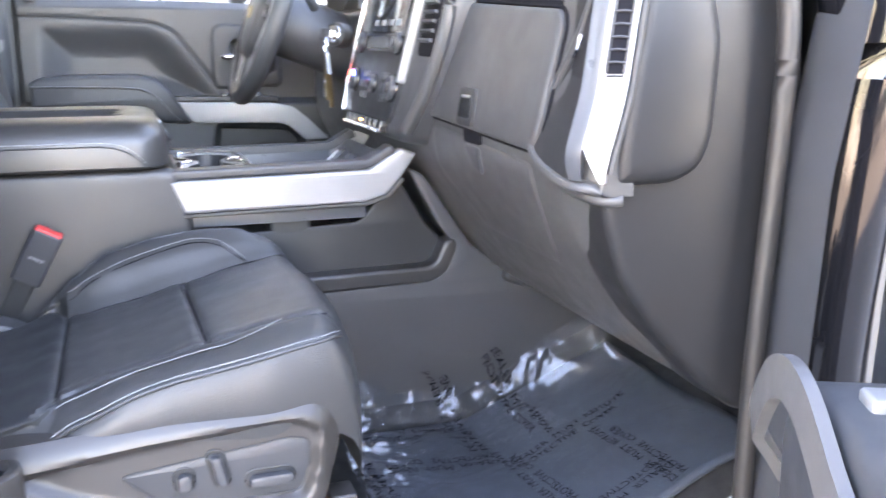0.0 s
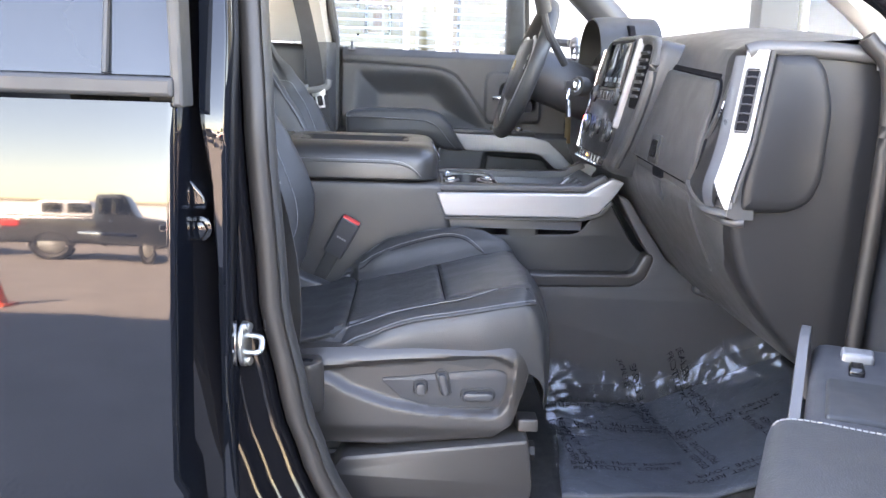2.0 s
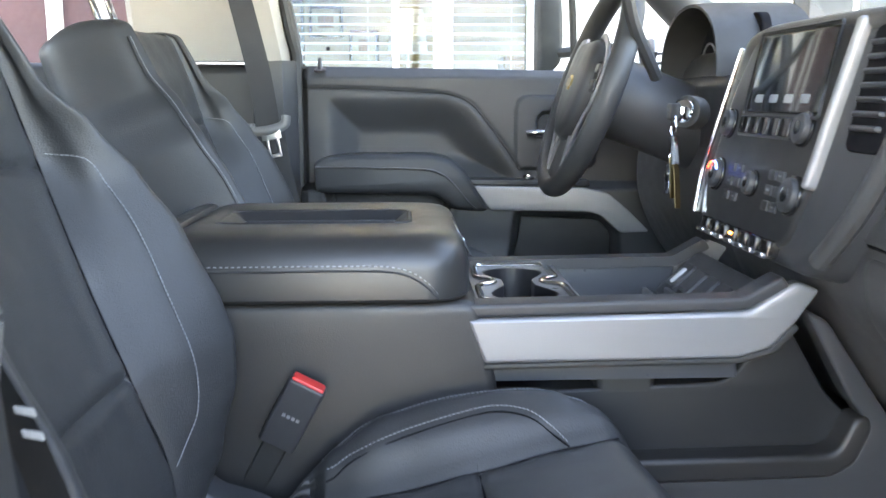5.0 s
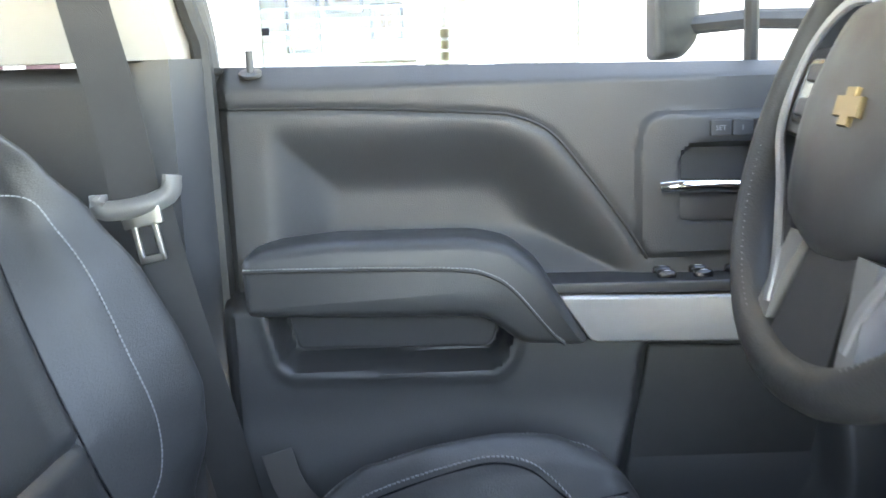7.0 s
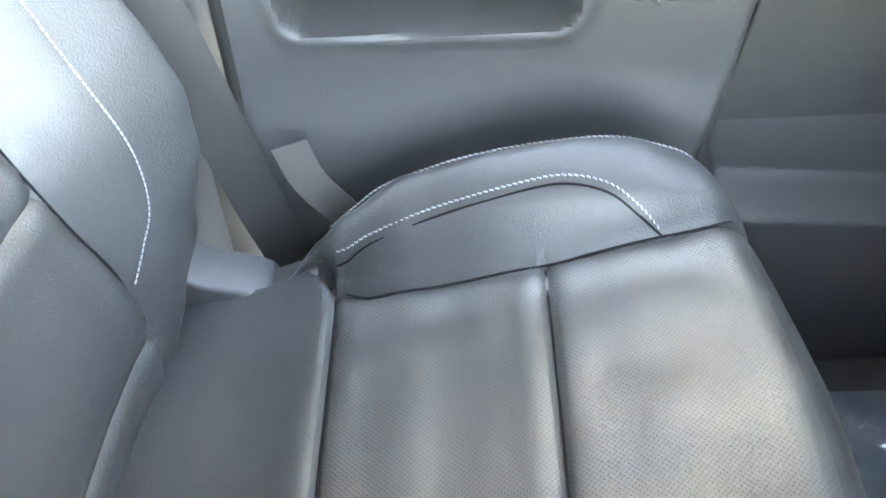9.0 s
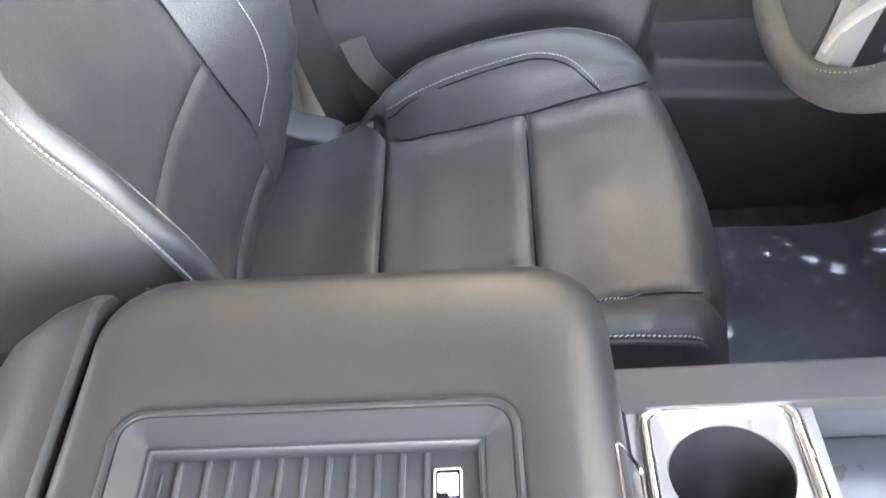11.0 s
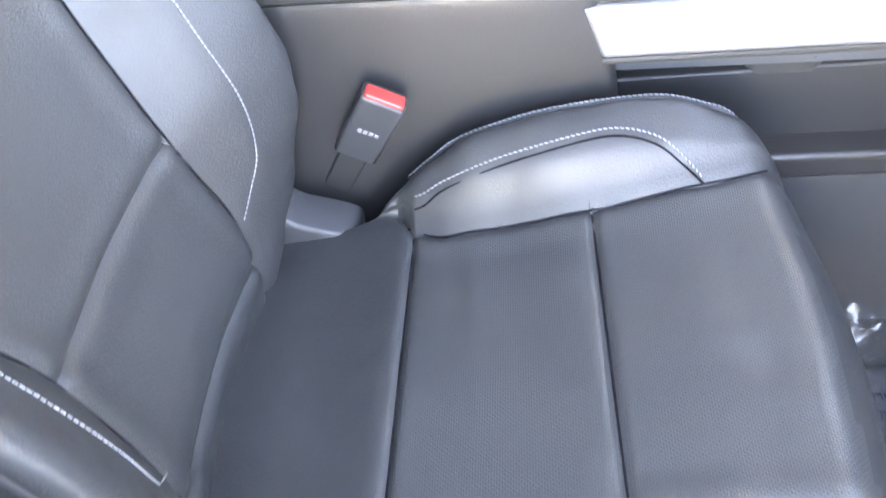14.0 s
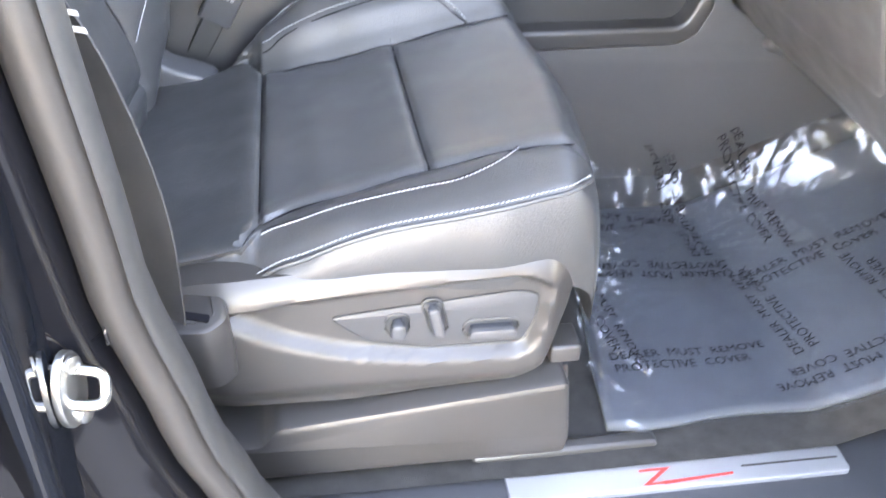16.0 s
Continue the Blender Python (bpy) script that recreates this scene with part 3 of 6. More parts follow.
# ---- seats ----
def seat(name, label, cx, cy, dz, out):
    """A front bucket seat. out: the side (+1 or -1 along y) on which its door is."""
    s = thing(name, label, "car seat", "front seats")

    def W(x, v, z):
        return (cx + x, cy + out * v, z + dz)

    # cushion: v runs from inboard to outboard
    zi = [(-0.32, 0.920), (-0.20, 0.938), (-0.12, 0.957), (-0.05, 0.974), (0.04, 0.997), (0.11, 1.017), (0.16, 1.026), (0.23, 1.026)]
    zn = [(-0.32, 0.90), (-0.19, 0.925), (-0.165, 0.944), (-0.140, 0.975), (-0.112, 1.003), (-0.063, 1.035), (0.005, 1.052), (0.071, 1.061), (0.116, 1.060), (0.155, 1.046), (0.22, 1.035)]
    zo = [(-0.32, 0.90), (-0.19, 0.918), (-0.14, 0.934), (-0.095, 0.960), (-0.045, 0.983), (0.01, 0.997), (0.06, 1.005), (0.122, 1.017), (0.17, 1.026), (0.23, 1.026)]
    if out > 0:
        zo = zn
    ins = lambda x: curve1([(-0.32, 0.215), (-0.158, 0.212), (-0.140, 0.192), (-0.120, 0.162), (-0.09, 0.153), (0.04, 0.147), (0.12, 0.150), (0.19, 0.160), (0.24, 0.165)], x)
    e_at = lambda x: curve1([(-0.32, 0.205), (-0.20, 0.216), (-0.05, 0.229), (0.10, 0.232), (0.165, 0.226), (0.24, 0.21)], x)

    def section(x):
        a, b, c = curve1(zi, x), curve1(zo, x), curve1(zn, x)
        e = e_at(x)
        w = min(ins(x), e - 0.034)
        lo = 0.905
        m = (w + e - 0.022) / 2
        k = [(-e + 0.012, lo), (-e - 0.004, lo + (c - lo) * 0.5), (-e + 0.004, c - 0.016), (-e + 0.022, c), (-m, a + (c - a) * 0.62 + 0.004), (-w, a + 0.002), (-w * 0.5, a - 0.001), (0, a), (w * 0.5, a - 0.001), (w, a + 0.002), (m, a + (b - a) * 0.62 + 0.004), (e - 0.020, b), (e - 0.004, b - 0.012), (e + 0.003, lo + (b - lo) * 0.5), (e - 0.006, lo)]
        return spline_fixed([(p[0], p[1], 0) for p in k], 10)

    def seams(x, v):
        """Depth of the sewn creases at a place of the top."""
        d = 0.0
        w = ins(x)
        lines = [abs(x - 0.040 - 0.02 * v) if abs(v) < w else 9, abs(x + 0.122) if abs(v) < w - 0.004 else 9]
        if -0.142 < x < 0.215:
            lines.append(abs(abs(v) - w))
        for q in lines:
            d += 0.0046 * math.exp(-((q / 0.0036) ** 2)) - 0.0018 * math.exp(-(((q - 0.016) / 0.011) ** 2))
        return d

    loops = []
    xs = sorted([-0.32 + 0.47 * i / 78 for i in range(79)] + [c + d for c in (-0.122, 0.040) for d in (-0.0085, -0.005, -0.0035, -0.0012, 0.0012, 0.0035, 0.005, 0.0085, 0.0)] + [0.1485, 0.1492, 0.1496, 0.1498])
    ends = [0.15 + 0.058 * math.sin(radians(5 * k)) for k in range(1, 19)]
    for i, x in enumerate(xs + ends):
        sec = section(x)
        ph = max(0, i - len(xs) + 1) * 5
        f = math.cos(radians(ph)) ** 0.70 if ph < 90 else 0.0
        ring = []
        for p in sec:
            z = p.y - seams(x, p.x)
            z += 0.0015 * noise.noise(Vector((x * 15, p.x * 22, cy * 9))) + 0.0007 * noise.noise(Vector((x * 55, p.x * 40, cy * 5)))
            if ph > 0:
                z = 0.905 - 0.075 * (1 - f) + (z - 0.905) * f
            bow = 0.030 * smooth01((x - 0.03) / 0.17) * max(0.0, 1 - (p.x / 0.22) ** 2)
            ring.append(W(x + bow, p.x * (1 - 0.09 * (1 - f) if ph > 0 else 1), z))
        loops.append(ring)
    # line of the sewn panel on each bolster
    arc = [(-0.120, 0.181), (-0.110, 0.180), (-0.09, 0.181), (-0.04, 0.184), (0.03, 0.1875), (0.062, 0.187), (0.089, 0.179), (0.107, 0.168), (0.119, 0.153)]
    cu = part("cushion", rings(loops), LEATHER, s, "black leather cushion with perforated insert", mats=(PERF,))
    for poly in cu.data.polygons:
        c = poly.center
        x, v = c.x - cx, (c.y - cy) * out
        if abs(v) < ins(x) - 0.002 and poly.normal.z > 0.3 and -0.118 < x < 0.19:
            poly.material_index = 1

    # stitched lines on the bolsters
    def on_top(x, v, lift=0.0016):
        sec = section(x)
        tops = [p.y + (q_.y - p.y) * (v - p.x) / (q_.x - p.x) for p, q_ in zip(sec, sec[1:]) if min(p.x, q_.x) <= v <= max(p.x, q_.x) and abs(q_.x - p.x) > 1e-6]
        bow = 0.030 * smooth01((x - 0.03) / 0.17) * max(0.0, 1 - (v / 0.22) ** 2)
        return W(x + bow, v, max(tops) + lift)
    for sg, zk in ((1, zo), (-1, zn)):
        run = [W(x, sg * (e_at(x) - 0.003), curve1(zk, x) - 0.008) for x in (-0.128, -0.105, -0.08, -0.04, 0, 0.05, 0.10, 0.135)]
        run += [W(0.160, sg * 0.221, curve1(zk, 0.155) - 0.010), W(0.178, sg * 0.210, 1.014), W(0.187, sg * 0.199, 1.010)]
        part("piping", tube(spline(run, 80), 0.0024, 6), LEATHER, s)
        stitches("stitching", [(p[0], p[1] - sg * out * 0.003, p[2] + 0.0046) for p in run], s, slant=0.5 * sg * out)
        stitches("stitching", [on_top(x, sg * v, 0.0030) for x, v in arc], s, slant=0.5 * sg * out)
        # black tubes sunk in the creases paint the shade there
        part("dark_seam_line", tube(spline([on_top(x, sg * (v - 0.0042), 0.0010) for x, v in arc], 60), 0.0011, 5), INK_SHADE, s)
        part("dark_seam_line", tube(spline([on_top(x, sg * ins(x), -0.0026) for x in [-0.128 + 0.0295 * k for k in range(11)]], 60), 0.0010, 5), INK_SHADE, s)
    for x0_, tilt in ((0.040, 0.02), (-0.122, 0.0)):
        # the same painted shade in the two cross creases
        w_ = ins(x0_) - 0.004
        part("dark_seam_line", tube([on_top(x0_ + tilt * v, v, -0.0034) for v in [w_ * (k / 12 - 1) for k in range(25)]], 0.0010, 5), INK_SHADE, s)

    # backrest
    up, fw = Vector((-0.30, 0, 0.954)), Vector((0.954, 0, 0.30))
    o = Vector((-0.268, 0, 0.905))

    def B(t, v, f):
        p = o + up * t + fw * f
        return W(p.x, v, p.z)

    wid = [(0, 0.17), (0.04, 0.200), (0.10, 0.226), (0.20, 0.236), (0.30, 0.237), (0.38, 0.231), (0.43, 0.214), (0.475, 0.194), (0.54, 0.186), (0.62, 0.176)]
    bol = [(0, -0.004), (0.04, 0.036), (0.089, 0.070), (0.152, 0.104), (0.195, 0.114), (0.235, 0.114), (0.313, 0.103), (0.384, 0.083), (0.438, 0.064), (0.50, 0.038), (0.62, 0.020)]
    fin = [(0, 0.012), (0.05, 0.030), (0.105, 0.042), (0.20, 0.038), (0.30, 0.027), (0.42, 0.012), (0.50, 0.016), (0.62, 0.006)]
    bin_ = lambda t: curve1([(0, 0.118), (0.10, 0.121), (0.20, 0.118), (0.30, 0.134), (0.42, 0.168), (0.50, 0.158), (0.62, 0.150)], t)

    def bsec(t):
        w, b, n, a = curve1(wid, t), curve1(bol, t), bin_(t), curve1(fin, t)
        n = min(n, w - 0.03)
        b = max(b, a - 0.006)
        m = (n + w - 0.028) / 2
        half = [(w - 0.03, -0.125), (w - 0.004, -0.09), (w, -0.02 + b * 0.3), (w - 0.009, b - 0.015), (w - 0.026, b), (m, (a + b) / 2 + 0.005), (n, a), (n * 0.5, a - 0.009)]
        k = [(-p[0], p[1]) for p in half] + [(0, a - 0.012)] + half[::-1]
        return spline_fixed([(p[0], p[1], 0) for p in k], 8)

    loops = []
    ts = [0.575 * i / 116 for i in range(117)] + [0.575 + 0.030 * math.sin(radians(k * 9)) for k in range(1, 11)]
    for i, t in enumerate(ts):
        ph = max(0, i - 116) * 9
        g = math.cos(radians(ph)) if ph < 90 else 0.02
        ring = []
        for p in bsec(min(t, 0.60)):
            f, v = p.y, p.x
            n = min(bin_(t), curve1(wid, t) - 0.03)
            d = 0.0
            ln = []
            if f > -0.03:
                ln.append(abs(abs(v) - n))
                if abs(v) < n:
                    ln += [abs(t - 0.203), abs(t - 0.062)]
                    ln.append(abs(t - 0.430 + 0.08 * abs(v)))
            for q in ln:
                d += 0.0048 * math.exp(-((q / 0.0040) ** 2)) - 0.0016 * math.exp(-(((q - 0.016) / 0.010) ** 2))
            d -= 0.0012 * noise.noise(Vector((v * 20, t * 18, cy * 7)))
            mid = -0.06
            ring.append(B(t, v * (0.85 + 0.15 * g if ph else 1), mid + (f - d - mid) * max(g, 0.25)))
        loops.append(ring)
    part("backrest", rings(loops), LEATHER, s, "black leather backrest with side bolsters")

    def on_back(t, vv, lift):
        sec = bsec(t)
        fs = [p.y + (r_.y - p.y) * (vv - p.x) / (r_.x - p.x) for p, r_ in zip(sec, sec[1:]) if min(p.x, r_.x) <= vv <= max(p.x, r_.x) and abs(r_.x - p.x) > 1e-6]
        return B(t, vv, max(fs) + lift)
    for sg in (1, -1):
        pl = [B(t, sg * (curve1(wid, t) - 0.007), curve1(bol, t) - 0.009) for t in (0.06, 0.10, 0.15, 0.20, 0.26, 0.32, 0.37, 0.41, 0.45, 0.50, 0.56)]
        part("piping", tube(spline(pl, 70), 0.0022, 6), LEATHER, s)
        if out > 0 and sg < 0:
            stitches("stitching", [Vector(p) + fw * 0.003 for p in pl], s)
        way = [(0.105, 0.122), (0.120, 0.140), (0.145, 0.155), (0.19, 0.164), (0.25, 0.169), (0.33, 0.178), (0.38, 0.182), (0.41, 0.179), (0.426, 0.171)]
        stitches("stitching", [on_back(t, sg * v, 0.0016) for t, v in way], s)
        # black tube painting the shade of the backrest crease
        part("dark_seam_line", tube(spline([on_back(t, sg * bin_(t), -0.0034) for t in [0.07 + 0.05 * k for k in range(11)]], 60), 0.0010, 5), INK_SHADE, s)
    # headrest on two posts
    for v in (-0.045, 0.045):
        part("headrest_post", tube([B(0.55, v, -0.05), B(0.72, v, -0.05)], 0.006, 10), CHROME, s, "chrome headrest post")
        part("post_collar", disc(B(0.600, v, -0.05), up, 0.014, 0.012, 14), PLASTIC, s)
    hl = []
    for k in range(13):
        a = radians(180 * k / 12)
        h = 0.80 - 0.09 * math.cos(a)
        r = math.sin(a) ** 0.45 if 0 < k < 12 else 0.05
        hl.append([B(h, q[0] * r, -0.045 + q[1] * r) for q in rr(-0.13, -0.055, 0.13, 0.055, 0.05, 6)])
    part("headrest", rings(hl), LEATHER, s, "black leather headrest")

    # plastic side valance: a ledge under the cushion, a hollow with the switches and a sweeping lower lip
    q = lambda pts, dv: [W(x, dv, z) for x, z in pts]
    ztop = lambda x: curve1([(-0.275, 0.915), (-0.225, 0.926), (-0.155, 0.938), (0.0, 0.950), (0.13, 0.949), (0.168, 0.944), (0.186, 0.930)], x)
    zbot = lambda x: curve1([(-0.275, 0.800), (-0.22, 0.772), (-0.05, 0.768), (0.12, 0.782), (0.150, 0.806), (0.172, 0.860), (0.186, 0.915)], x)
    hollow = round_poly([(-0.165, 0.905), (-0.04, 0.921), (0.125, 0.930), (0.152, 0.918), (0.146, 0.872), (0.133, 0.834), (0.02, 0.838), (-0.05, 0.850), (-0.11, 0.872)], 0.016)

    def skin(x, z):
        v = 0.240
        d = sd_poly((x, z), hollow)
        v -= 0.013 * smooth01((0.006 - d) / 0.013)
        hi = max(0.0, z - (ztop(x) - 0.028))
        v -= 14 * hi * hi + 0.10 * hi
        v -= 0.010 * smooth01((0.815 - z) / 0.030) + 0.030 * smooth01((zbot(x) + 0.012 - z) / 0.014)
        v -= 0.028 * smooth01((x - 0.145) / 0.045) + 0.006 * smooth01((-0.15 - x) / 0.04)
        return v
    loops = []
    for i in range(93):
        x = -0.275 + 0.461 * i / 92
        a, b = zbot(x), ztop(x)
        col = [(x, a + (b - a) * j / 40) for j in range(41)]
        loops.append([W(x, 0.165, a)] + [W(p[0], skin(*p), p[1]) for p in col] + [W(x, 0.165, b)])
    va = part("side_valance", rings(loops), GREYPLASTIC, s, "warm grey plastic side valance")
    pan = round_poly([(-0.062, 0.889), (0.120, 0.908), (0.143, 0.902), (0.140, 0.868), (0.129, 0.842), (0.03, 0.843), (-0.025, 0.856)], 0.010)
    part("switch_panel", rings([q(inset(pan, 0.0012), 0.222), q(inset(pan, 0.0012), 0.2282), q(inset(pan, 0.003), 0.2290)]), PLASTIC, va, "dark switch panel")
    part("panel_groove", tube([W(x, 0.2282, z) for x, z in pan], 0.0012, 6, closed=True), RUBBER, va)
    for poly in (rr(-0.004, 0.866, 0.011, 0.886, 0.006), round_poly([(0.030, 0.902), (0.042, 0.902), (0.050, 0.866), (0.039, 0.866)], 0.005), rr(0.072, 0.858, 0.120, 0.872, 0.006)):
        sw = part("power_switch", rings([q(inset(poly, 0.0025), 0.227), q(inset(poly, 0.0025), 0.234), q(poly, 0.236), q(poly, 0.240), q(inset(poly, 0.001), 0.2425), q(inset(poly, 0.003), 0.2435)]), PLASTIC, va, "black power seat switch")
        part("switch_well", tube([W(x, 0.2292, z) for x, z in inset(poly, -0.0035)], 0.0016, 6, closed=True), RUBBER, sw)
    # rail cover
    rc = round_poly([(-0.215, 0.745), (-0.137, 0.740), (-0.120, 0.764), (0.180, 0.798), (0.190, 0.715), (0.186, 0.69), (-0.21, 0.69)], 0.008)
    part("rail_cover", rings([q(rc, 0.17), q(rc, 0.242), q(inset(rc, 0.002), 0.248), q(inset(rc, 0.006), 0.250)]), GREYPLASTIC, s, "grey plastic seat rail cover")
    for v in (-0.17, 0.17):
        part("seat_rail", tube([W(-0.25, v, 0.73), W(0.20, v, 0.745)], 0.018, 8), DARKPLASTIC, s)
    part("seat_base", slab(rr(-0.26, cy - 0.18, 0.15, cy + 0.18, 0.03), "z", 0.70 + dz, 0.91 + dz, 0.01), RUBBER, s).data.transform(Matrix.Translation((cx, 0, 0)))
    part("rail_end", block(cx + 0.165, cy + out * 0.2 - 0.02, 0.80 + dz, cx + 0.198, cy + out * 0.2 + 0.02, 0.82 + dz, 0.004), GREYPLASTIC, s)
    # hinge cover between cushion and back
    rcl = round_poly([(-0.305, 0.88), (-0.182, 0.88), (-0.180, 0.934), (-0.200, 0.944), (-0.235, 0.955), (-0.262, 0.978), (-0.305, 0.984)], 0.008)
    for v0, v1 in ((-0.182, -0.232), (0.182, 0.232)) if out > 0 else ((-0.182, -0.232),):
        dv = 0.003 if v1 > 0 else -0.003
        part("recliner_cover", rings([q(inset(rcl, 0.005), v0), q(inset(rcl, 0.0015), v0 + dv * 0.5), q(rcl, v0 + dv * 1.4), q(rcl, v1 - dv), q(inset(rcl, 0.003), v1)]), PLASTIC, s, "charcoal plastic hinge cover")
    # plate with the slot into which the belt runs
    if out < 0:
        sp_ = round_poly([(-0.285, 0.180), (-0.158, 0.200), (-0.148, 0.262), (-0.165, 0.280), (-0.285, 0.268)], 0.010)
        lift = lambda x: 0.926 + 0.05 * (x + 0.2)
        pl_ = part("belt_plate", rings([[W(x, v - 0.02, 0.84) for x, v in sp_], [W(x, v, lift(x) - 0.012) for x, v in sp_], [W(x, v, lift(x) - 0.003) for x, v in inset(sp_, 0.002)], [W(x, v, lift(x)) for x, v in inset(sp_, 0.006)]]), GREYPLASTIC, s, "grey plastic belt guide plate")
        cut = round_poly([(-0.250, 0.226), (-0.247, 0.234), (-0.166, 0.268), (-0.165, 0.258)], 0.003)
        part("belt_slot", rings([[W(x, v, lift(x) - 0.004) for x, v in cut], [W(x, v, lift(x) + 0.0012) for x, v in cut]]), INK_SHADE, pl_, "dark belt slot")
        part("plate_groove", tube([W(x, v, lift(x) + 0.0002) for x, v in inset(sp_, 0.013)], 0.0008, 5, closed=True), RUBBER, pl_)
    return s


seat("bucket_seat", "black leather passenger seat with pale stitching and power switches", 0.0, -0.436, 0.0, -1)
seat("bucket_seat", "black leather driver seat with perforated insert", -0.030, 0.436, 0.015, 1)


# ---- centre console ----
console = thing("center_console", "black leather center console with padded lid and cup holders", "console")


def polar_bone(half, r, ch, n=180):
    """Two round wells joined by a channel, as radii about the middle."""
    out = []
    for k in range(n):
        a = 2 * math.pi * k / n
        c, s_ = math.cos(a), math.sin(a)
        best = ch / max(abs(c), 1e-6) if abs(c) > 1e-6 else half
        best = min(best, half)
        d = half * abs(s_)
        disc_ = r * r - (half * half - d * d)
        if disc_ > 0:
            best = max(best, d + math.sqrt(disc_)) if d - math.sqrt(disc_) <= best + 0.004 else best
        out.append((best * c, best * s_))
    for _ in range(14):
        out = [((out[i - 1][0] + 2 * out[i][0] + out[(i + 1) % n][0]) / 4, (out[i - 1][1] + 2 * out[i][1] + out[(i + 1) % n][1]) / 4) for i in range(n)]
    return out


def console_body():
    y0, y1 = -0.180, 0.130
    side = [(-0.40, 0.70), (-0.40, 1.10), (-0.37, 1.149), (0.045, 1.149), (0.066, 1.05), (0.075, 0.95), (0.075, 0.70)]
    b = part("rear_body", slab(round_poly(side, 0.02), "y", y1 - 0.02, y0, 0.012), SOFT, console, "black soft vinyl console body")
    part("rear_body", slab(round_poly(side, 0.02), "y", y0 + 0.1, y1, 0.012), SOFT, console)
    # front lower part with the side pockets
    low = [(0.05, 0.70), (0.05, 1.03), (0.34, 1.04), (0.40, 1.12), (0.46, 1.02), (0.60, 0.90), (0.72, 0.70)]
    part("front_body", slab(round_poly(low, 0.02), "y", y1 - 0.03, y0 + 0.034, 0.004), DARKPLASTIC, console, "charcoal plastic lower console")
    part("front_body", slab(round_poly(low, 0.02), "y", y0 + 0.1, y1 - 0.03, 0.004), DARKPLASTIC, console)
    for sg in (0, 1):
        e = (lambda d: y0 + d) if sg == 0 else (lambda d: y1 - d)
        # rail and silver band
        rail = round_poly([(0.028, 1.128), (0.345, 1.133), (0.394, 1.158), (0.385, 1.172), (0.340, 1.147), (0.026, 1.143)], 0.005)
        part("top_rail", slab(rail, "y", e(0.036), e(0.002), 0.004), PLASTIC, console, "smooth dark grey console rail")
        band = round_poly([(0.032, 1.127), (0.051, 1.076), (0.338, 1.079), (0.374, 1.090), (0.400, 1.118), (0.426, 1.156), (0.400, 1.166), (0.345, 1.132)], 0.005)
        part("silver_band", slab(band, "y", e(0.016), e(-0.002), 0.005), SILVER, console, "satin silver trim band")
        part("band_edge", slab(round_poly([(0.049, 1.069), (0.340, 1.072), (0.380, 1.083), (0.406, 1.112), (0.400, 1.118), (0.374, 1.090), (0.338, 1.079), (0.051, 1.0755)], 0.003), "y", e(0.016), e(0.0), 0.002), RUBBER, console)
        # lower rim of the open pocket, turned up at its front end
        rim = round_poly([(0.06, 0.925), (0.455, 0.933), (0.482, 0.948), (0.500, 0.990), (0.496, 1.006), (0.478, 1.004), (0.462, 0.968), (0.448, 0.961), (0.06, 0.957)], 0.008)
        part("pocket_rim", slab(rim, "y", e(0.036), e(0.0), 0.006), GREYPLASTIC, console, "grey plastic pocket rim")
        fr = round_poly([(0.415, 1.13), (0.440, 1.12), (0.530, 0.99), (0.62, 0.93), (0.85, 0.90), (0.85, 0.70), (0.05, 0.69), (0.05, 0.926), (0.455, 0.934), (0.482, 0.948), (0.500, 0.990), (0.49, 1.004), (0.47, 1.03)], 0.01)
        part("lower_panel", slab(fr, "y", e(0.036), e(0.006), 0.004), PLASTIC, console)
    # tray floor, walls and cup plate
    for x0_, y0_, x1_, y1_ in ((0.168, 0.034, 0.345, 0.100), (0.262, -0.152, 0.345, 0.032), (0.168, -0.152, 0.178, 0.032)):
        part("tray_floor", block(x0_, y0_, 1.05, x1_, y1_, 1.088, 0.003), TRAY, console)
    for yy in (-0.160, 0.100):
        part("tray_wall", block(0.045, yy, 1.05, 0.345, yy + 0.010, 1.140, 0.004), TRAY, console)
    cx, cy = 0.108, -0.0185
    bone = polar_bone(0.0605, 0.042, 0.019)
    n = len(bone)
    sq = []
    for k in range(n):
        a = 2 * math.pi * (k + 0.0) / n
        c, s_ = math.cos(a), math.sin(a)
        t = min(0.064 / max(abs(c), 1e-6), 0.128 / max(abs(s_), 1e-6))
        sq.append((t * c, t * s_))
    P = lambda pts, z, k=1.0: [(cx + p[0] * k, cy + p[1] * k, z) for p in pts]
    part("cup_plate", rings([P(sq, 1.120), P(sq, 1.133), P(sq, 1.1355, 0.99), P(bone, 1.1355, 1.04), P(bone, 1.133)], cap0=False, cap1=False), PLATE, console, "brushed grey cup holder plate")
    part("cup_well", rings([P(bone, 1.1345), P(bone, 1.10, 0.985), P(bone, 1.058, 0.95), P(bone, 1.050, 0.92), P(bone, 1.049, 0.85)], cap0=False), WELL, console, "black rubber cup wells")
    sm = round_poly([(0.050, 0.114), (-0.050, 0.114), (-0.052, 0.022), (-0.031, 0.010), (-0.031, -0.012), (-0.054, -0.024), (-0.054, -0.112), (0.054, -0.112), (0.054, -0.024), (0.031, -0.012), (0.031, 0.010), (0.052, 0.022)], 0.013, 5)
    part("chrome_ring", tube(P(sm, 1.1372), 0.0046, 10, closed=True, flat=0.75), CHROME, console, "chrome cup holder ring")
    # deep bin ahead of the cups
    bn = rr(0.181, -0.150, 0.259, 0.030, 0.014)
    Q = lambda pts, z: [(p[0], p[1], z) for p in pts]
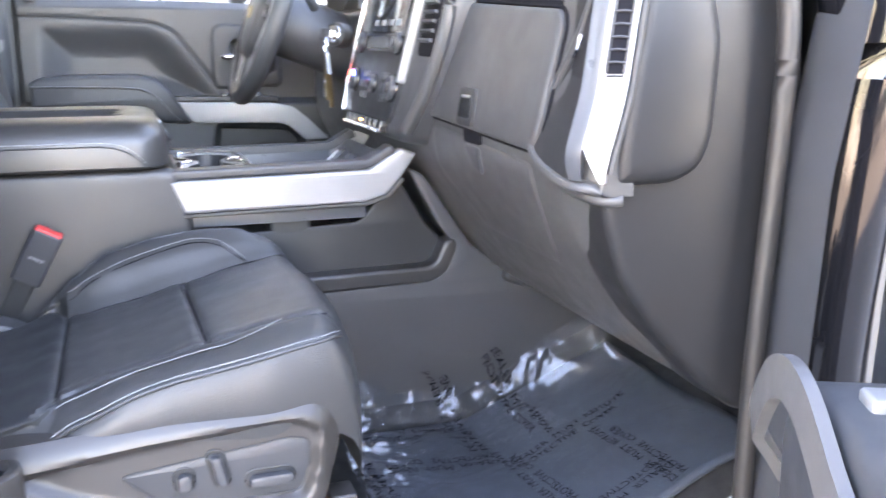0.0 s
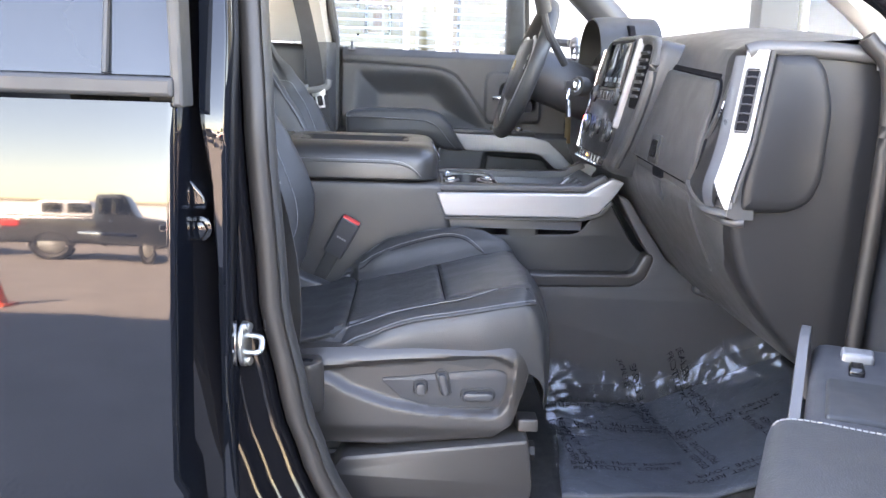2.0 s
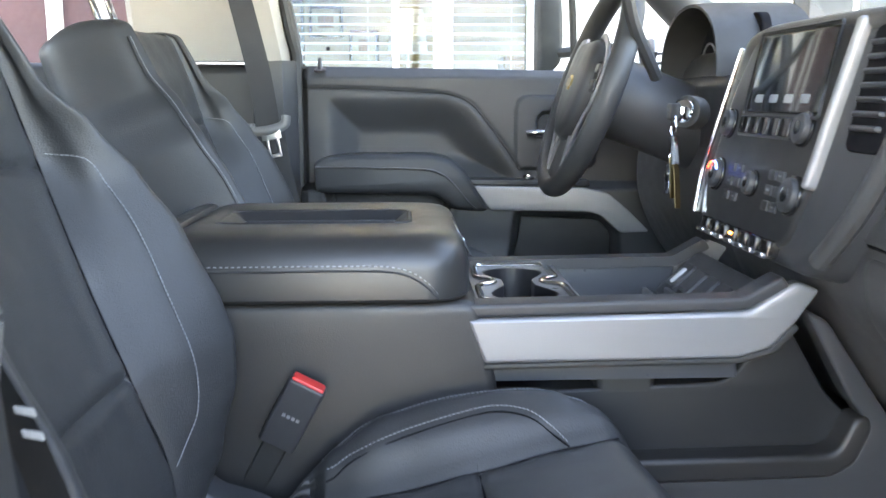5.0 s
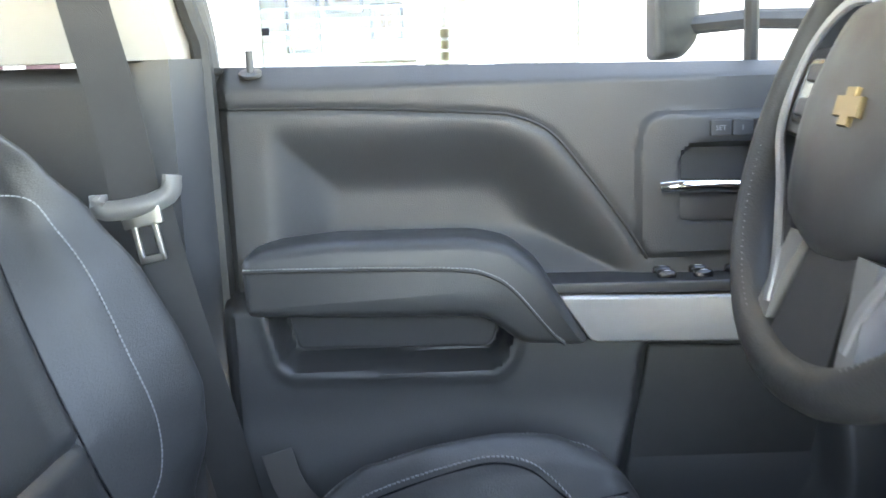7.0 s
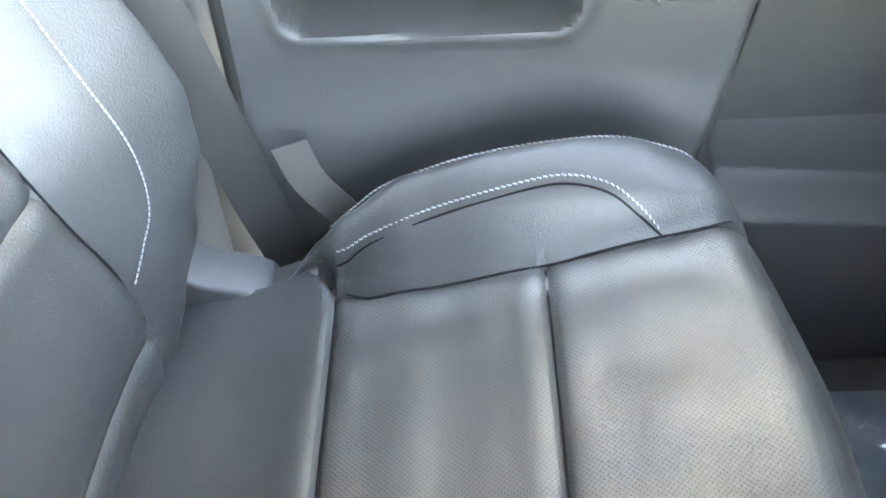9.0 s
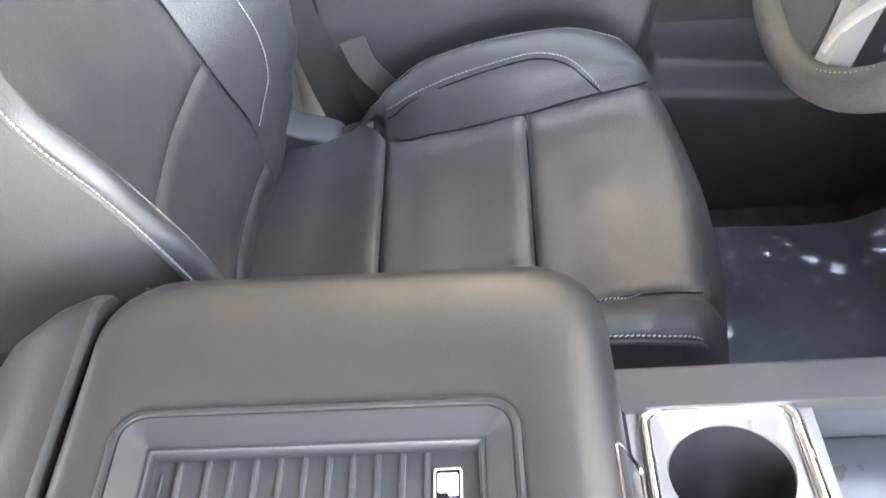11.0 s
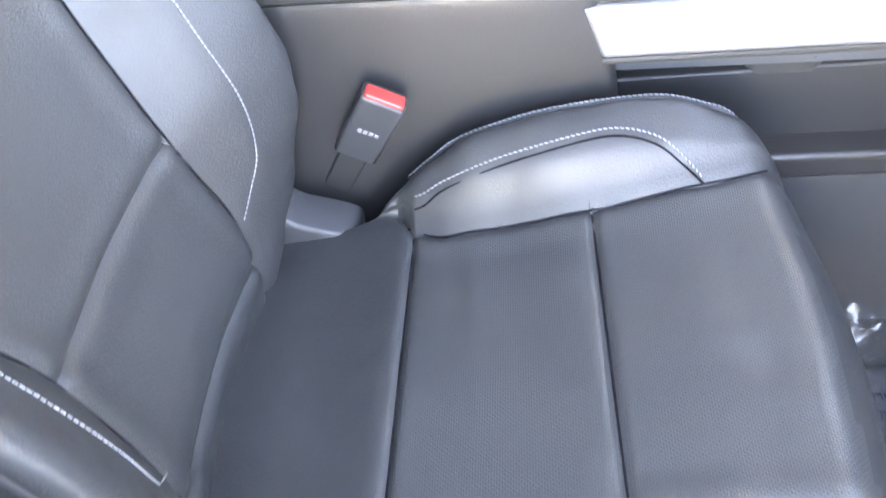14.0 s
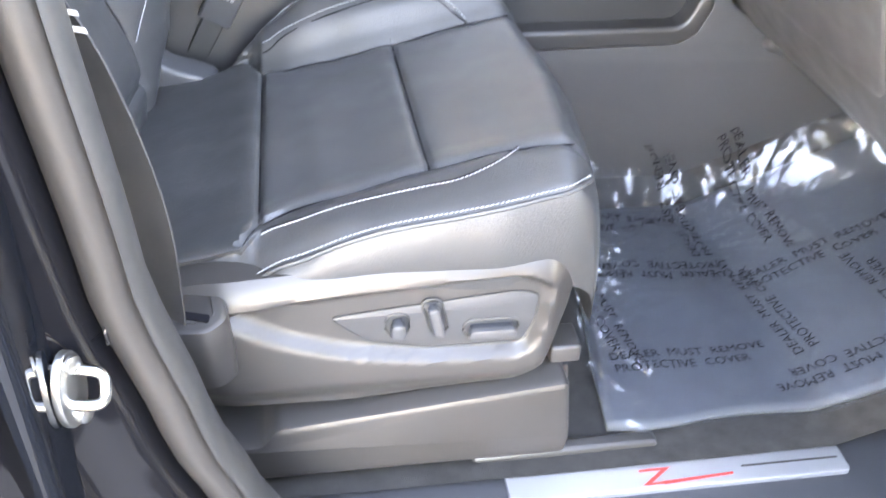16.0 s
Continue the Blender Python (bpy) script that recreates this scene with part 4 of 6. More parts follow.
    part("bin", rings([Q(inset(bn, -0.003), 1.089), Q(inset(bn, 0.002), 1.090), Q(inset(bn, 0.004), 1.03), Q(inset(bn, 0.012), 1.022)], cap0=False), RUBBER, console)
    part("chrome_ring", tube([(p[0], p[1], 1.0905) for p in bn], 0.0042, 8, closed=True, flat=0.8), CHROME, console)
    for x in (0.288, 0.318):
        part("tray_rib", block(x, -0.148, 1.086, x + 0.007, 0.055, 1.112, 0.003), TRAY, console)
    # sloping power panel
    pm = Matrix.Translation((0.345, YC, 1.118)) @ Matrix.Rotation(radians(-42), 4, "Y")
    pp = part("power_panel", place(slab(rr(-0.035, -0.120, 0.050, 0.120, 0.012), "z", -0.02, 0.006, 0.004), pm), PLASTIC, console, "charcoal power outlet panel")
    for i, y in enumerate((0.085, 0.035, -0.010, -0.055, -0.095)):
        bm = slab(rr(-0.018, y - 0.018, 0.026, y + 0.018, 0.006), "z", 0.004, 0.010, 0.003)
        f = part("socket_cover", place(bm, pm), PLASTIC, pp)
        if i == 0:
            part("usb_port", place(slab(rr(-0.012, y - 0.006, 0.016, y + 0.006, 0.004), "z", 0.0095, 0.0115, 0.001), pm), WHITE, pp, "pale usb port")
        else:
            part("socket_tab", place(slab(rr(-0.016, y - 0.010, -0.010, y + 0.010, 0.002), "z", 0.0095, 0.0125, 0.001), pm), RUBBER, pp)


console_body()


def lid():
    x0, x1, y0, y1 = -0.299, 0.036, -0.197, 0.176
    def ring(d, z, r, tip=0.0):
        pts = rr(x0 + d * 0.3, y0 + d, x1 - d * 0.72, y1 - d, max(r - d * 0.4, 0.012), 8)
        return [(p[0], p[1], z - tip * smooth01((p[0] - 0.0) / 0.04)) for p in pts]
    tr = rr(-0.262, -0.072, -0.030, 0.052, 0.018, 8)
    T = lambda d, z: [(p[0], p[1], z) for p in inset(tr, d)]
    loops = [ring(0.004, 1.150, 0.05), ring(0.0, 1.154, 0.05), ring(0.0, 1.186, 0.05), ring(0.0025, 1.195, 0.05), ring(0.007, 1.206, 0.05), ring(0.015, 1.2145, 0.055), ring(0.027, 1.220, 0.06), ring(0.046, 1.2225, 0.06), ring(0.068, 1.223, 0.06)]
    loops += [T(-0.006, 1.2210), T(0.0, 1.2180), T(0.002, 1.2150)]
    l = part("lid", rings(loops, cap1=False), LIDM, console, "padded black leather console lid")
    t = part("lid_tray", rings([T(0.001, 1.2195), T(0.0035, 1.2205), T(0.006, 1.2190), T(0.0165, 1.2106), T(0.0180, 1.2098), T(0.0200, 1.2096), T(0.0210, 1.2088), T(0.0225, 1.2012)], cap0=False), DARKPLASTIC, console, "ribbed plastic tray in the lid")
    part("tray_rim", tube(T(-0.0005, 1.2195), 0.0028, 8, closed=True), DARKPLASTIC, t, "rounded dark tray rim")
    part("tray_step", tube(T(0.0195, 1.2094), 0.0012, 6, closed=True), PLASTIC, t)
    part("tray_base", slab(inset(tr, 0.021), "z", 1.190, 1.2015, 0.0008), PLASTIC, t, "charcoal ribbed tray base")
    for k in range(11):
        x = -0.2292 + (0.0020 if k == 0 else 0.0045) + 0.01415 * k
        part("tray_rib", block(x, -0.050, 1.2010, x + 0.0035, 0.029, 1.2043, 0.001), PLASTIC, t)
    part("tray_slot", block(-0.2375, -0.042, 1.2008, -0.2350, 0.022, 1.2026, 0.0007), RUBBER, t)
    st_ = part("label", slab(rr(-0.0776, -0.052, -0.0615, 0.018, 0.002), "z", 1.2008, 1.2046, 0.0002), WHITE, t, "white sticker with black print")
    part("print", slab(rr(-0.0764, -0.0508, -0.0627, 0.0168, 0.0015), "z", 1.2046, 1.2049, 0.0001), INK_SHADE, st_)
    for x, y, w_, h in ((-0.0725, 0.0085, 0.003, 0.006), (-0.0667, 0.0075, 0.003, 0.007), (-0.0695, -0.0035, 0.004, 0.002), (-0.0725, -0.043, 0.003, 0.006), (-0.0667, -0.041, 0.003, 0.007), (-0.0725, -0.028, 0.0025, 0.004), (-0.0660, -0.017, 0.002, 0.012)):
        part("print", slab(rr(x - w_, y - h, x + w_, y + h, 0.0012), "z", 1.2049, 1.2051, 0.0001), WHITE, st_)
    # stitched seam along each side
    for y, sg in ((y0, -1), (y1, 1)):
        pts = [(-0.285, y, 1.189), (-0.2, y, 1.189), (-0.10, y, 1.189), (-0.055, y, 1.188), (-0.030, y, 1.182), (-0.012, y + 0.001 * sg * -1, 1.170), (0.0, y - sg * 0.003, 1.156)]
        stitches("stitching", [(p[0], p[1] + sg * 0.0006, p[2] + 0.0025) for p in pts], console, step=0.0062)
        part("dark_seam_line", tube(spline([(p[0], p[1] + sg * 0.0002, p[2] - 0.003) for p in pts], 50), 0.0014, 6), RUBBER, console)
    # fixed rear part behind the hinge
    low = [[(-0.299 - d, YC + p[0], p[1]) for p in rr(-0.172 + d * 0.3, 1.12, 0.198 - d * 0.3, 1.2225 - h, 0.045, 8)] for d, h in ((0.0, 0.005), (0.003, 0.001), (0.010, 0.0), (0.03, 0.005), (0.06, 0.022), (0.085, 0.05), (0.098, 0.09))]
    part("rear_cap", rings(low), LIDM, console, "black leather cap behind the lid")
    # latch paddle on the front edge
    pm = Matrix.Translation((0.030, -0.03, 1.196)) @ Matrix.Rotation(radians(62), 4, "Y")
    part("lid_latch", place(slab(rr(-0.018, -0.055, 0.018, 0.055, 0.006), "z", -0.004, 0.004, 0.003), pm), PLASTIC, console, "plastic lid latch paddle")
    part("latch_rim", place(tube([(p[0], p[1], 0.0045) for p in rr(-0.019, -0.056, 0.019, 0.056, 0.006)], 0.0012, 6, closed=True), pm), CHROME, console)


lid()

# seat belt buckles beside the console
def buckle(name, x, y, z, lean, label):
    b = thing(name, label, "buckle")
    m = Matrix.Translation((x, y, z)) @ Matrix.Rotation(radians(28), 4, "Y") @ Matrix.Rotation(radians(lean), 4, "X")
    part("body", place(slab(rr(-0.021, -0.011, 0.021, 0.011, 0.005), "z", -0.085, 0.0, 0.003), m), PLASTIC, b)
    part("button", place(slab(rr(-0.0185, -0.0085, 0.0185, 0.006, 0.003), "z", -0.004, 0.003, 0.002), m), RED, b, "red release button")
    part("tongue_slot", place(slab(rr(-0.016, 0.0065, 0.016, 0.0095, 0.001), "z", -0.003, 0.0006, 0.0005), m), RUBBER, b)
    part("stalk", place(slab(rr(-0.014, -0.005, 0.014, 0.005, 0.003), "z", -0.20, -0.084, 0.003), m), RUBBER, b)
    for k in range(4):
        part("print", place(slab(rr(-0.010 + 0.0055 * k, 0.0, -0.0062 + 0.0055 * k, 0.0045, 0.0003, 1), "z", 0.0, 0.0005, 0.0001), m @ Matrix.Translation((0, -0.0112, -0.045)) @ Matrix.Rotation(radians(90), 4, "X")), STITCH, b)
    return b


buckle("seat_belt_buckle", -0.140, -0.212, 1.068, 14, "black belt buckle with a red button on a stalk")


# ---- dashboard ----
dash = thing("dashboard", "charcoal vinyl dashboard with glove box and silver vent trim", "dashboard")


def dash_loft(y):
    """The dash's section in x and z at a place across the cab."""
    k = smooth01((-0.68 - y) / 0.11) if y < -0.68 else (smooth01((y - 0.70) / 0.10) if y > 0.70 else 0)
    bow = 0.03 * k
    drv = smooth01((y - 0.10) / 0.08)
    pts = [(1.04, 1.425), (0.80, 1.455), (0.62, 1.468), (0.535, 1.464), (0.492, 1.448), (0.470, 1.420), (0.448, 1.36), (0.431, 1.29), (0.420, 1.22), (0.428, 1.165), (0.470, 1.085), (0.530, 1.00), (0.60, 0.935), (0.72, 0.90)]
    if drv:
        pts = [(p[0] * (1 - drv) + drv * q[0], p[1] * (1 - drv) + drv * q[1]) for p, q in zip(pts, [(1.04, 1.425), (0.80, 1.455), (0.66, 1.47), (0.58, 1.47), (0.52, 1.45), (0.49, 1.42), (0.475, 1.36), (0.455, 1.30), (0.445, 1.24), (0.45, 1.17), (0.48, 1.10), (0.52, 1.04), (0.58, 0.98), (0.72, 0.94)])]
    low = 0.030 * smooth01((-0.38 - y) / 0.30)
    pts = [(p[0], p[1] - (low if i < 4 else low * 0.6 if i == 4 else 0)) for i, p in enumerate(pts)]
    out = []
    for i, p in enumerate(pts):
        w = 1.0 if 3 <= i <= 9 else 0.6
        out.append((p[0] + bow * w, p[1]))
    return [Vector((q.x, y, q.y)) for q in spline([(a, b, 0) for a, b in out], 46)]


ys = [-0.765 + 1.57 * i / 110 for i in range(111)]
part("dash_body", rings([dash_loft(y) for y in ys], close=False, cap0=False, cap1=False), DASH, dash, "charcoal vinyl dash shell")
# closed end at the open door
sidep = [(0.441, 1.410), (0.462, 1.428), (0.55, 1.434), (0.68, 1.428), (0.70, 1.2), (0.68, 1.0), (0.70, 0.90), (0.64, 0.905), (0.585, 0.945), (0.515, 1.02), (0.468, 1.085), (0.446, 1.15), (0.437, 1.22), (0.436, 1.32)]
# end cap and pad take the plastic darkened for shade
part("end_cap", slab(round_poly(sidep, 0.02), "y", -0.70, -0.772, 0.014), SHADED_END, dash, "charcoal dash end cap")
part("dash_roll", tube(spline([(0.444, -0.772, 1.4150), (0.458, -0.774, 1.4200), (0.485, -0.775, 1.4215), (0.55, -0.774, 1.421), (0.64, -0.776, 1.415), (0.70, -0.777, 1.408)], 40), 0.012, 12), DASH, dash, "rolled dash edge")
pad = round_poly([(0.474, 1.416), (0.535, 1.418), (0.556, 1.395), (0.570, 1.34), (0.566, 1.24), (0.552, 1.205), (0.520, 1.190), (0.446, 1.190), (0.446, 1.23)], 0.014)
part("end_pad", slab(pad, "y", -0.765, -0.790, 0.018), SHADED_END, dash, "soft rounded end pad")


def vent_strip():
    # silver strip that wraps the corner, with a slatted vent
    def corner(t, z):
        """t from 0 at the rear face to 1 at the side."""
        a = radians(10 + 75 * t)
        cx, cy, r = 0.472 - 0.010 * smooth01((1.30 - z) / 0.1), -0.735, 0.055
        lean = 0.046 * (z - 1.19) / 0.23 - 0.018
        return Vector((cx - r * math.cos(a) + lean * 0.62, cy - r * math.sin(a), z))
    loops = []
    n = 16
    for i in range(25):
        z = 1.418 - 0.222 * i / 24
        t0 = 0.385 + 0.36 * max(0.0, (i - 20) / 4)
        loops.append([corner(t0 + (0.81 - t0) * k / n, z) + Vector((-0.004, -0.005, 0)) for k in range(n + 1)] + [corner(0.81 - (0.81 - t0) * k / n, z) + Vector((0.008, 0.008, 0)) for k in range(n + 1)])
    v = part("vent_trim", rings(loops), SILVER, dash, "satin silver vent surround")
    def on(t, z, d):
        p, q, r_ = corner(t, z), corner(t + 0.02, z), corner(t, z - 0.01)
        nrm = (q - p).cross(r_ - p).normalized()
        if nrm.y > 0:
            nrm = -nrm
        return p + Vector((-0.004, -0.005, 0)) + nrm * d
    # dark mouth with slats
    mouth = []
    for d in (0.0005, 0.0025):
        mouth.append([on(t, z, d) for t, z in ((0.49, 1.386), (0.505, 1.390), (0.705, 1.390), (0.72, 1.386), (0.72, 1.312), (0.705, 1.307), (0.505, 1.307), (0.49, 1.312))])
    m_ = part("vent_mouth", rings(mouth), INK_SHADE, v, "dark vent mouth")
    for k in range(6):
        z = 1.318 + 0.0125 * k
        part("vent_slat", tube([on(0.495, z, 0.004), on(0.60, z + 0.001, 0.0045), on(0.715, z, 0.004)], 0.0014, 6, flat=1.0), GREYPLASTIC, v)
    part("vent_rim", tube([on(t, z, 0.003) for t, z in ((0.485, 1.389), (0.50, 1.392), (0.71, 1.392), (0.725, 1.388), (0.725, 1.310), (0.71, 1.305), (0.50, 1.305), (0.485, 1.310))], 0.0016, 6, closed=True), PLASTIC, v)
    edge = [corner(0.825, 1.418 - 0.212 * i / 24) + Vector((0.001, -0.004, 0)) for i in range(25)]
    part("trim_edge", tube(edge, 0.0035, 6), RUBBER, dash)
    # gloss black frame on the rear side of the strip, with a rounded lower end
    loops = []
    for i in range(25):
        z = 1.410 - 0.214 * i / 24
        k = max(0.0, (i - 20) / 4)
        t0, t1 = 0.12 + 0.05 * k, 0.395
        loops.append([corner(t0 + (t1 - t0) * j / 8, z) + Vector((-0.004 + 0.012 * k * k, -0.004 + 0.006 * k * k, 0)) for j in range(9)] + [corner(t1 - (t1 - t0) * j / 8, z) + Vector((0.010, 0.008, 0)) for j in range(9)])
    part("vent_frame", rings(loops), TRAY, dash, "dark satin vent frame")


vent_strip()
pod = [(q.x, q.y) for q in spline([(y, z, 0) for y, z in ((-0.790, 1.426), (-0.772, 1.425), (-0.750, 1.416), (-0.730, 1.400), (-0.717, 1.376), (-0.700, 1.342), (-0.669, 1.302), (-0.645, 1.264), (-0.637, 1.230), (-0.650, 1.208), (-0.680, 1.195), (-0.730, 1.185), (-0.770, 1.181), (-0.790, 1.180))], 64)]
pod = pod[::-1]


def pod_x(y, z):
    """The front of the vent pod, flat towards the glove box and rounded to the side."""
    k = max(-0.050, min(0.0, y + 0.735))
    return 0.4665 - math.sqrt(0.055 ** 2 - k * k) + 0.124 * (z - 1.19) - 0.010 * smooth01((1.30 - z) / 0.1)


def pod_loop(d, deep):
    q = inset(pod, d) if d else pod
    return [(pod_x(max(y, -0.783), z) + deep, max(y, -0.783), z) for y, z in q]


part("vent_pod", rings([[(0.470, max(y, -0.783), z) for y, z in pod], pod_loop(0, 0.014), pod_loop(0.0012, 0.0085), pod_loop(0.004, 0.004), pod_loop(0.0075, 0.0028), pod_loop(0.011, 0.004), pod_loop(0.0135, 0.009)], cap1=False), DASH, dash, "rounded charcoal rim round the vent")
part("vent_wing", rings([pod_loop(0.010, 0.012), pod_loop(0.0125, 0.0078), pod_loop(0.016, 0.0070)]), DARKPLASTIC, dash, "dark satin panel beside the vent")
part("vent_tab", tube([(pod_x(y, z) + 0.004, y, z) for y, z in ((-0.7205, 1.346), (-0.7190, 1.338), (-0.7145, 1.328), (-0.7100, 1.322))], 0.0022, 6), CHROME, dash, "small chrome vent tab")
part("pod_foot", tube(spline([(0.425, -0.715, 1.183), (0.434, -0.760, 1.177), (0.447, -0.776, 1.1755), (0.458, -0.780, 1.1758)], 24), 0.0070, 10), DASH, dash, "rolled lower lip of the vent pod")


def face(y, z, d=0.0):
    """A place on the rear face of the dash, d metres proud."""
    sec = dash_loft(y)
    sec = [p for p in sec if p.x < 0.62]
    for p, q in zip(sec, sec[1:]):
        if q.z <= z <= p.z and p.z - q.z > 1e-6:
            return Vector((p.x + (q.x - p.x) * (p.z - z) / (p.z - q.z) - d, y, z))
    best = min(sec, key=lambda p: abs(p.z - z))
    return Vector((best.x - d, y, z))


def face_panel(name, poly, d0, d1, material, parent, label="", soft=0.006):
    loops = [[face(p[0], p[1], d0) for p in poly], [face(p[0], p[1], d1 - soft * 0.5) for p in poly], [face(p[0], p[1], d1 - soft * 0.15) for p in inset(poly, soft * 0.4)], [face(p[0], p[1], d1) for p in inset(poly, soft)], [face(p[0], p[1], d1) for p in inset(poly, soft * 3)]]
    return part(name, rings(loops), material, parent, label)


GLOVE = round_poly([(-0.302, 1.382), (-0.276, 1.26), (-0.274, 1.228), (-0.655, 1.214), (-0.668, 1.25), (-0.668, 1.352), (-0.650, 1.374), (-0.33, 1.392)], 0.02)
glove = face_panel("glove_box", GLOVE, -0.006, 0.010, DASH, dash, "closed upper glove box door")
# black line laid round the door as its shadow gap
part("glove_gap_shade", tube([face(p[0], p[1], 0.0012) for p in inset(GLOVE, -0.0025)], 0.0026, 6, closed=True), INK_SHADE, dash)
face_panel("glove_latch", rr(-0.474, 1.226, -0.416, 1.276, 0.008), 0.006, 0.015, RUBBER, glove, "dark plastic glove box latch", 0.003)
face_panel("latch_recess", rr(-0.466, 1.236, -0.424, 1.268, 0.006), 0.013, 0.0158, GLOSSBLACK, glove, "", 0.002)
low = face_panel("lower_glove_box", round_poly([(-0.285, 1.214), (-0.640, 1.198), (-0.635, 1.14), (-0.60, 1.06), (-0.36, 1.06), (-0.27, 1.14)], 0.02), -0.006, 0.0025, DASH, dash, "closed lower glove box")
# raised black panel drawn for the dark of an open notch
face_panel("latch_notch", rr(-0.482, 1.202, -0.420, 1.2215, 0.006), 0.0, 0.0035, INK_SHADE, low, "black panel drawn as the dark finger notch", 0.001)
face_panel("lower_latch", round_poly([(-0.424, 1.200), (-0.478, 1.198), (-0.474, 1.160), (-0.440, 1.166)], 0.008), 0.001, 0.0055, PLASTIC, low, "", 0.004)
# flat black strip painting the shadow above the door
face_panel("glove_top_shade", round_poly([(-0.316, 1.3945), (-0.640, 1.3775), (-0.640, 1.3845), (-0.330, 1.4015)], 0.003), 0.0, 0.0025, INK_SHADE, dash, "black strip drawn as the shadow over the glove box", 0.0008)
# knee panel ridge and footwell side
part("knee_ridge", tube(spline([(0.452, -0.765, 1.178), (0.49, -0.72, 1.11), (0.60, -0.60, 0.985), (0.70, -0.52, 0.94)], 24), 0.012, 8), DASH, dash)
part("footwell_duct", slab(round_poly([(0.60, 1.01), (0.585, 0.925), (0.64, 0.905), (0.80, 0.88), (0.80, 0.98)], 0.012), "y", -0.13, -0.19, 0.01), PLASTIC, dash)

# ---- centre stack ----
stack = thing("center_stack", "black center stack with touch screen, knobs and switches", "control panel")
SM = Matrix.Translation((0.406, YC - 0.024, 1.314)) @ Matrix.Rotation(radians(12), 4, "Y") @ Matrix.Diagonal((1, 1.16, 1, 1))


def S(bm):
    """From a flat drawing (y across, z up, x towards the seats) into the stack's place."""
    return place(bm, SM)


def sp(name, poly, a, b, material, parent=stack, label="", bevel=0.003):
    return part(name, S(slab(poly, "x", -a, -b, bevel)), material, parent, label)


sp("surround", round_poly([(-0.275, 0.135), (0.10, 0.145), (0.135, 0.05), (0.150, -0.09), (0.125, -0.135), (-0.17, -0.135), (-0.235, -0.05), (-0.27, 0.05)], 0.03), -0.10, 0.004, PLASTIC, stack, "charcoal stack surround", 0.02)
sp("bezel", round_poly([(-0.160, 0.132), (0.070, 0.135), (0.108, 0.05), (0.120, -0.08), (0.095, -0.115), (-0.125, -0.115), (-0.150, -0.03)], 0.025), 0.0, 0.010, DARKPLASTIC, stack, "black control bezel", 0.006)
scr = sp("screen", rr(-0.130, 0.034, 0.046, 0.130, 0.004), 0.008, 0.013, SCREEN, stack, "dark touch screen", 0.002)
part("screen_frame", S(tube([(-0.0135, p[0], p[1]) for p in rr(-0.134, 0.030, 0.050, 0.134, 0.005)], 0.002, 6, closed=True)), PLASTIC, stack)
for k in range(4):
    part("print", S(slab(rr(-0.105 + 0.037 * k, 0.046, -0.085 + 0.037 * k, 0.056, 0.002), "x", -0.013, -0.0134, 0.0001)), STITCH, scr)
for y0_, wd in ((-0.166, 0.006),):
    sp("vent_trim", round_poly([(y0_ - wd, 0.135), (y0_ + wd, 0.135), (y0_ + wd + 0.022, -0.045), (y0_ - wd + 0.022, -0.045)], 0.006), 0.004, 0.016, SILVER, stack, "silver strip", 0.004)
for k in range(7):
    z = 0.020 + 0.014 * k
    sp("vent_slat", rr(-0.238, z, -0.190, z + 0.006, 0.002), 0.004, 0.013, PLASTIC, stack)
sp("vent_housing", rr(-0.244, 0.0, -0.184, 0.125, 0.01), -0.03, 0.007, INK_SHADE, stack)
part("stack_hood", S(tube(spline([(0.003, 0.118, 0.08), (0.001, 0.088, 0.130), (0.0, -0.05, 0.136), (0.0, -0.225, 0.130), (0.0, -0.258, 0.105), (0.001, -0.256, 0.03), (0.003, -0.225, -0.05), (0.004, -0.178, -0.115)], 60), 0.0105, 10)), DASH, stack, "charcoal hood over the stack")


def knob(y, z, r, lamp=None):
    c = SM @ Vector((-0.010, y, z))
    ax = SM.to_3x3() @ Vector((-1, 0, 0))
    k = part("knob", disc(c, ax, r, 0.011, 28, 0.003), PLASTIC, stack, "black rotary knob")
    part("knob_rim", disc(c, ax, r * 1.18, 0.004, 28, 0.001), GLOSSBLACK, k)
    part("knob_mark", disc(c + ax * 0.0105, ax, r * 0.45, 0.001, 20, 0.0003), SCREEN, k)
    if lamp:
        for a0, m_ in ((100, BLUELAMP), (20, REDLAMP)):
            pts = [c + ax * 0.0113 + SM.to_3x3() @ Vector((0, r * 0.8 * math.cos(radians(a0 + 7 * j)), r * 0.8 * math.sin(radians(a0 + 7 * j)))) for j in range(9)]
            part("dial_mark", tube(pts, 0.0011, 5), m_, k)


knob(0.085, 0.018, 0.017)
knob(-0.110, 0.018, 0.017)
knob(0.085, -0.050, 0.019, True)
knob(-0.120, -0.055, 0.019)
knob(-0.020, -0.052, 0.014)
sp("radio_keys", rr(-0.085, 0.004, 0.055, 0.032, 0.004), 0.008, 0.013, PLASTIC, stack, "row of radio keys", 0.002)
for k in range(5):
    sp("radio_key", rr(-0.080 + 0.027 * k, 0.007, -0.056 + 0.027 * k, 0.029, 0.002), 0.012, 0.0145, GLOSSBLACK, stack, "", 0.001)
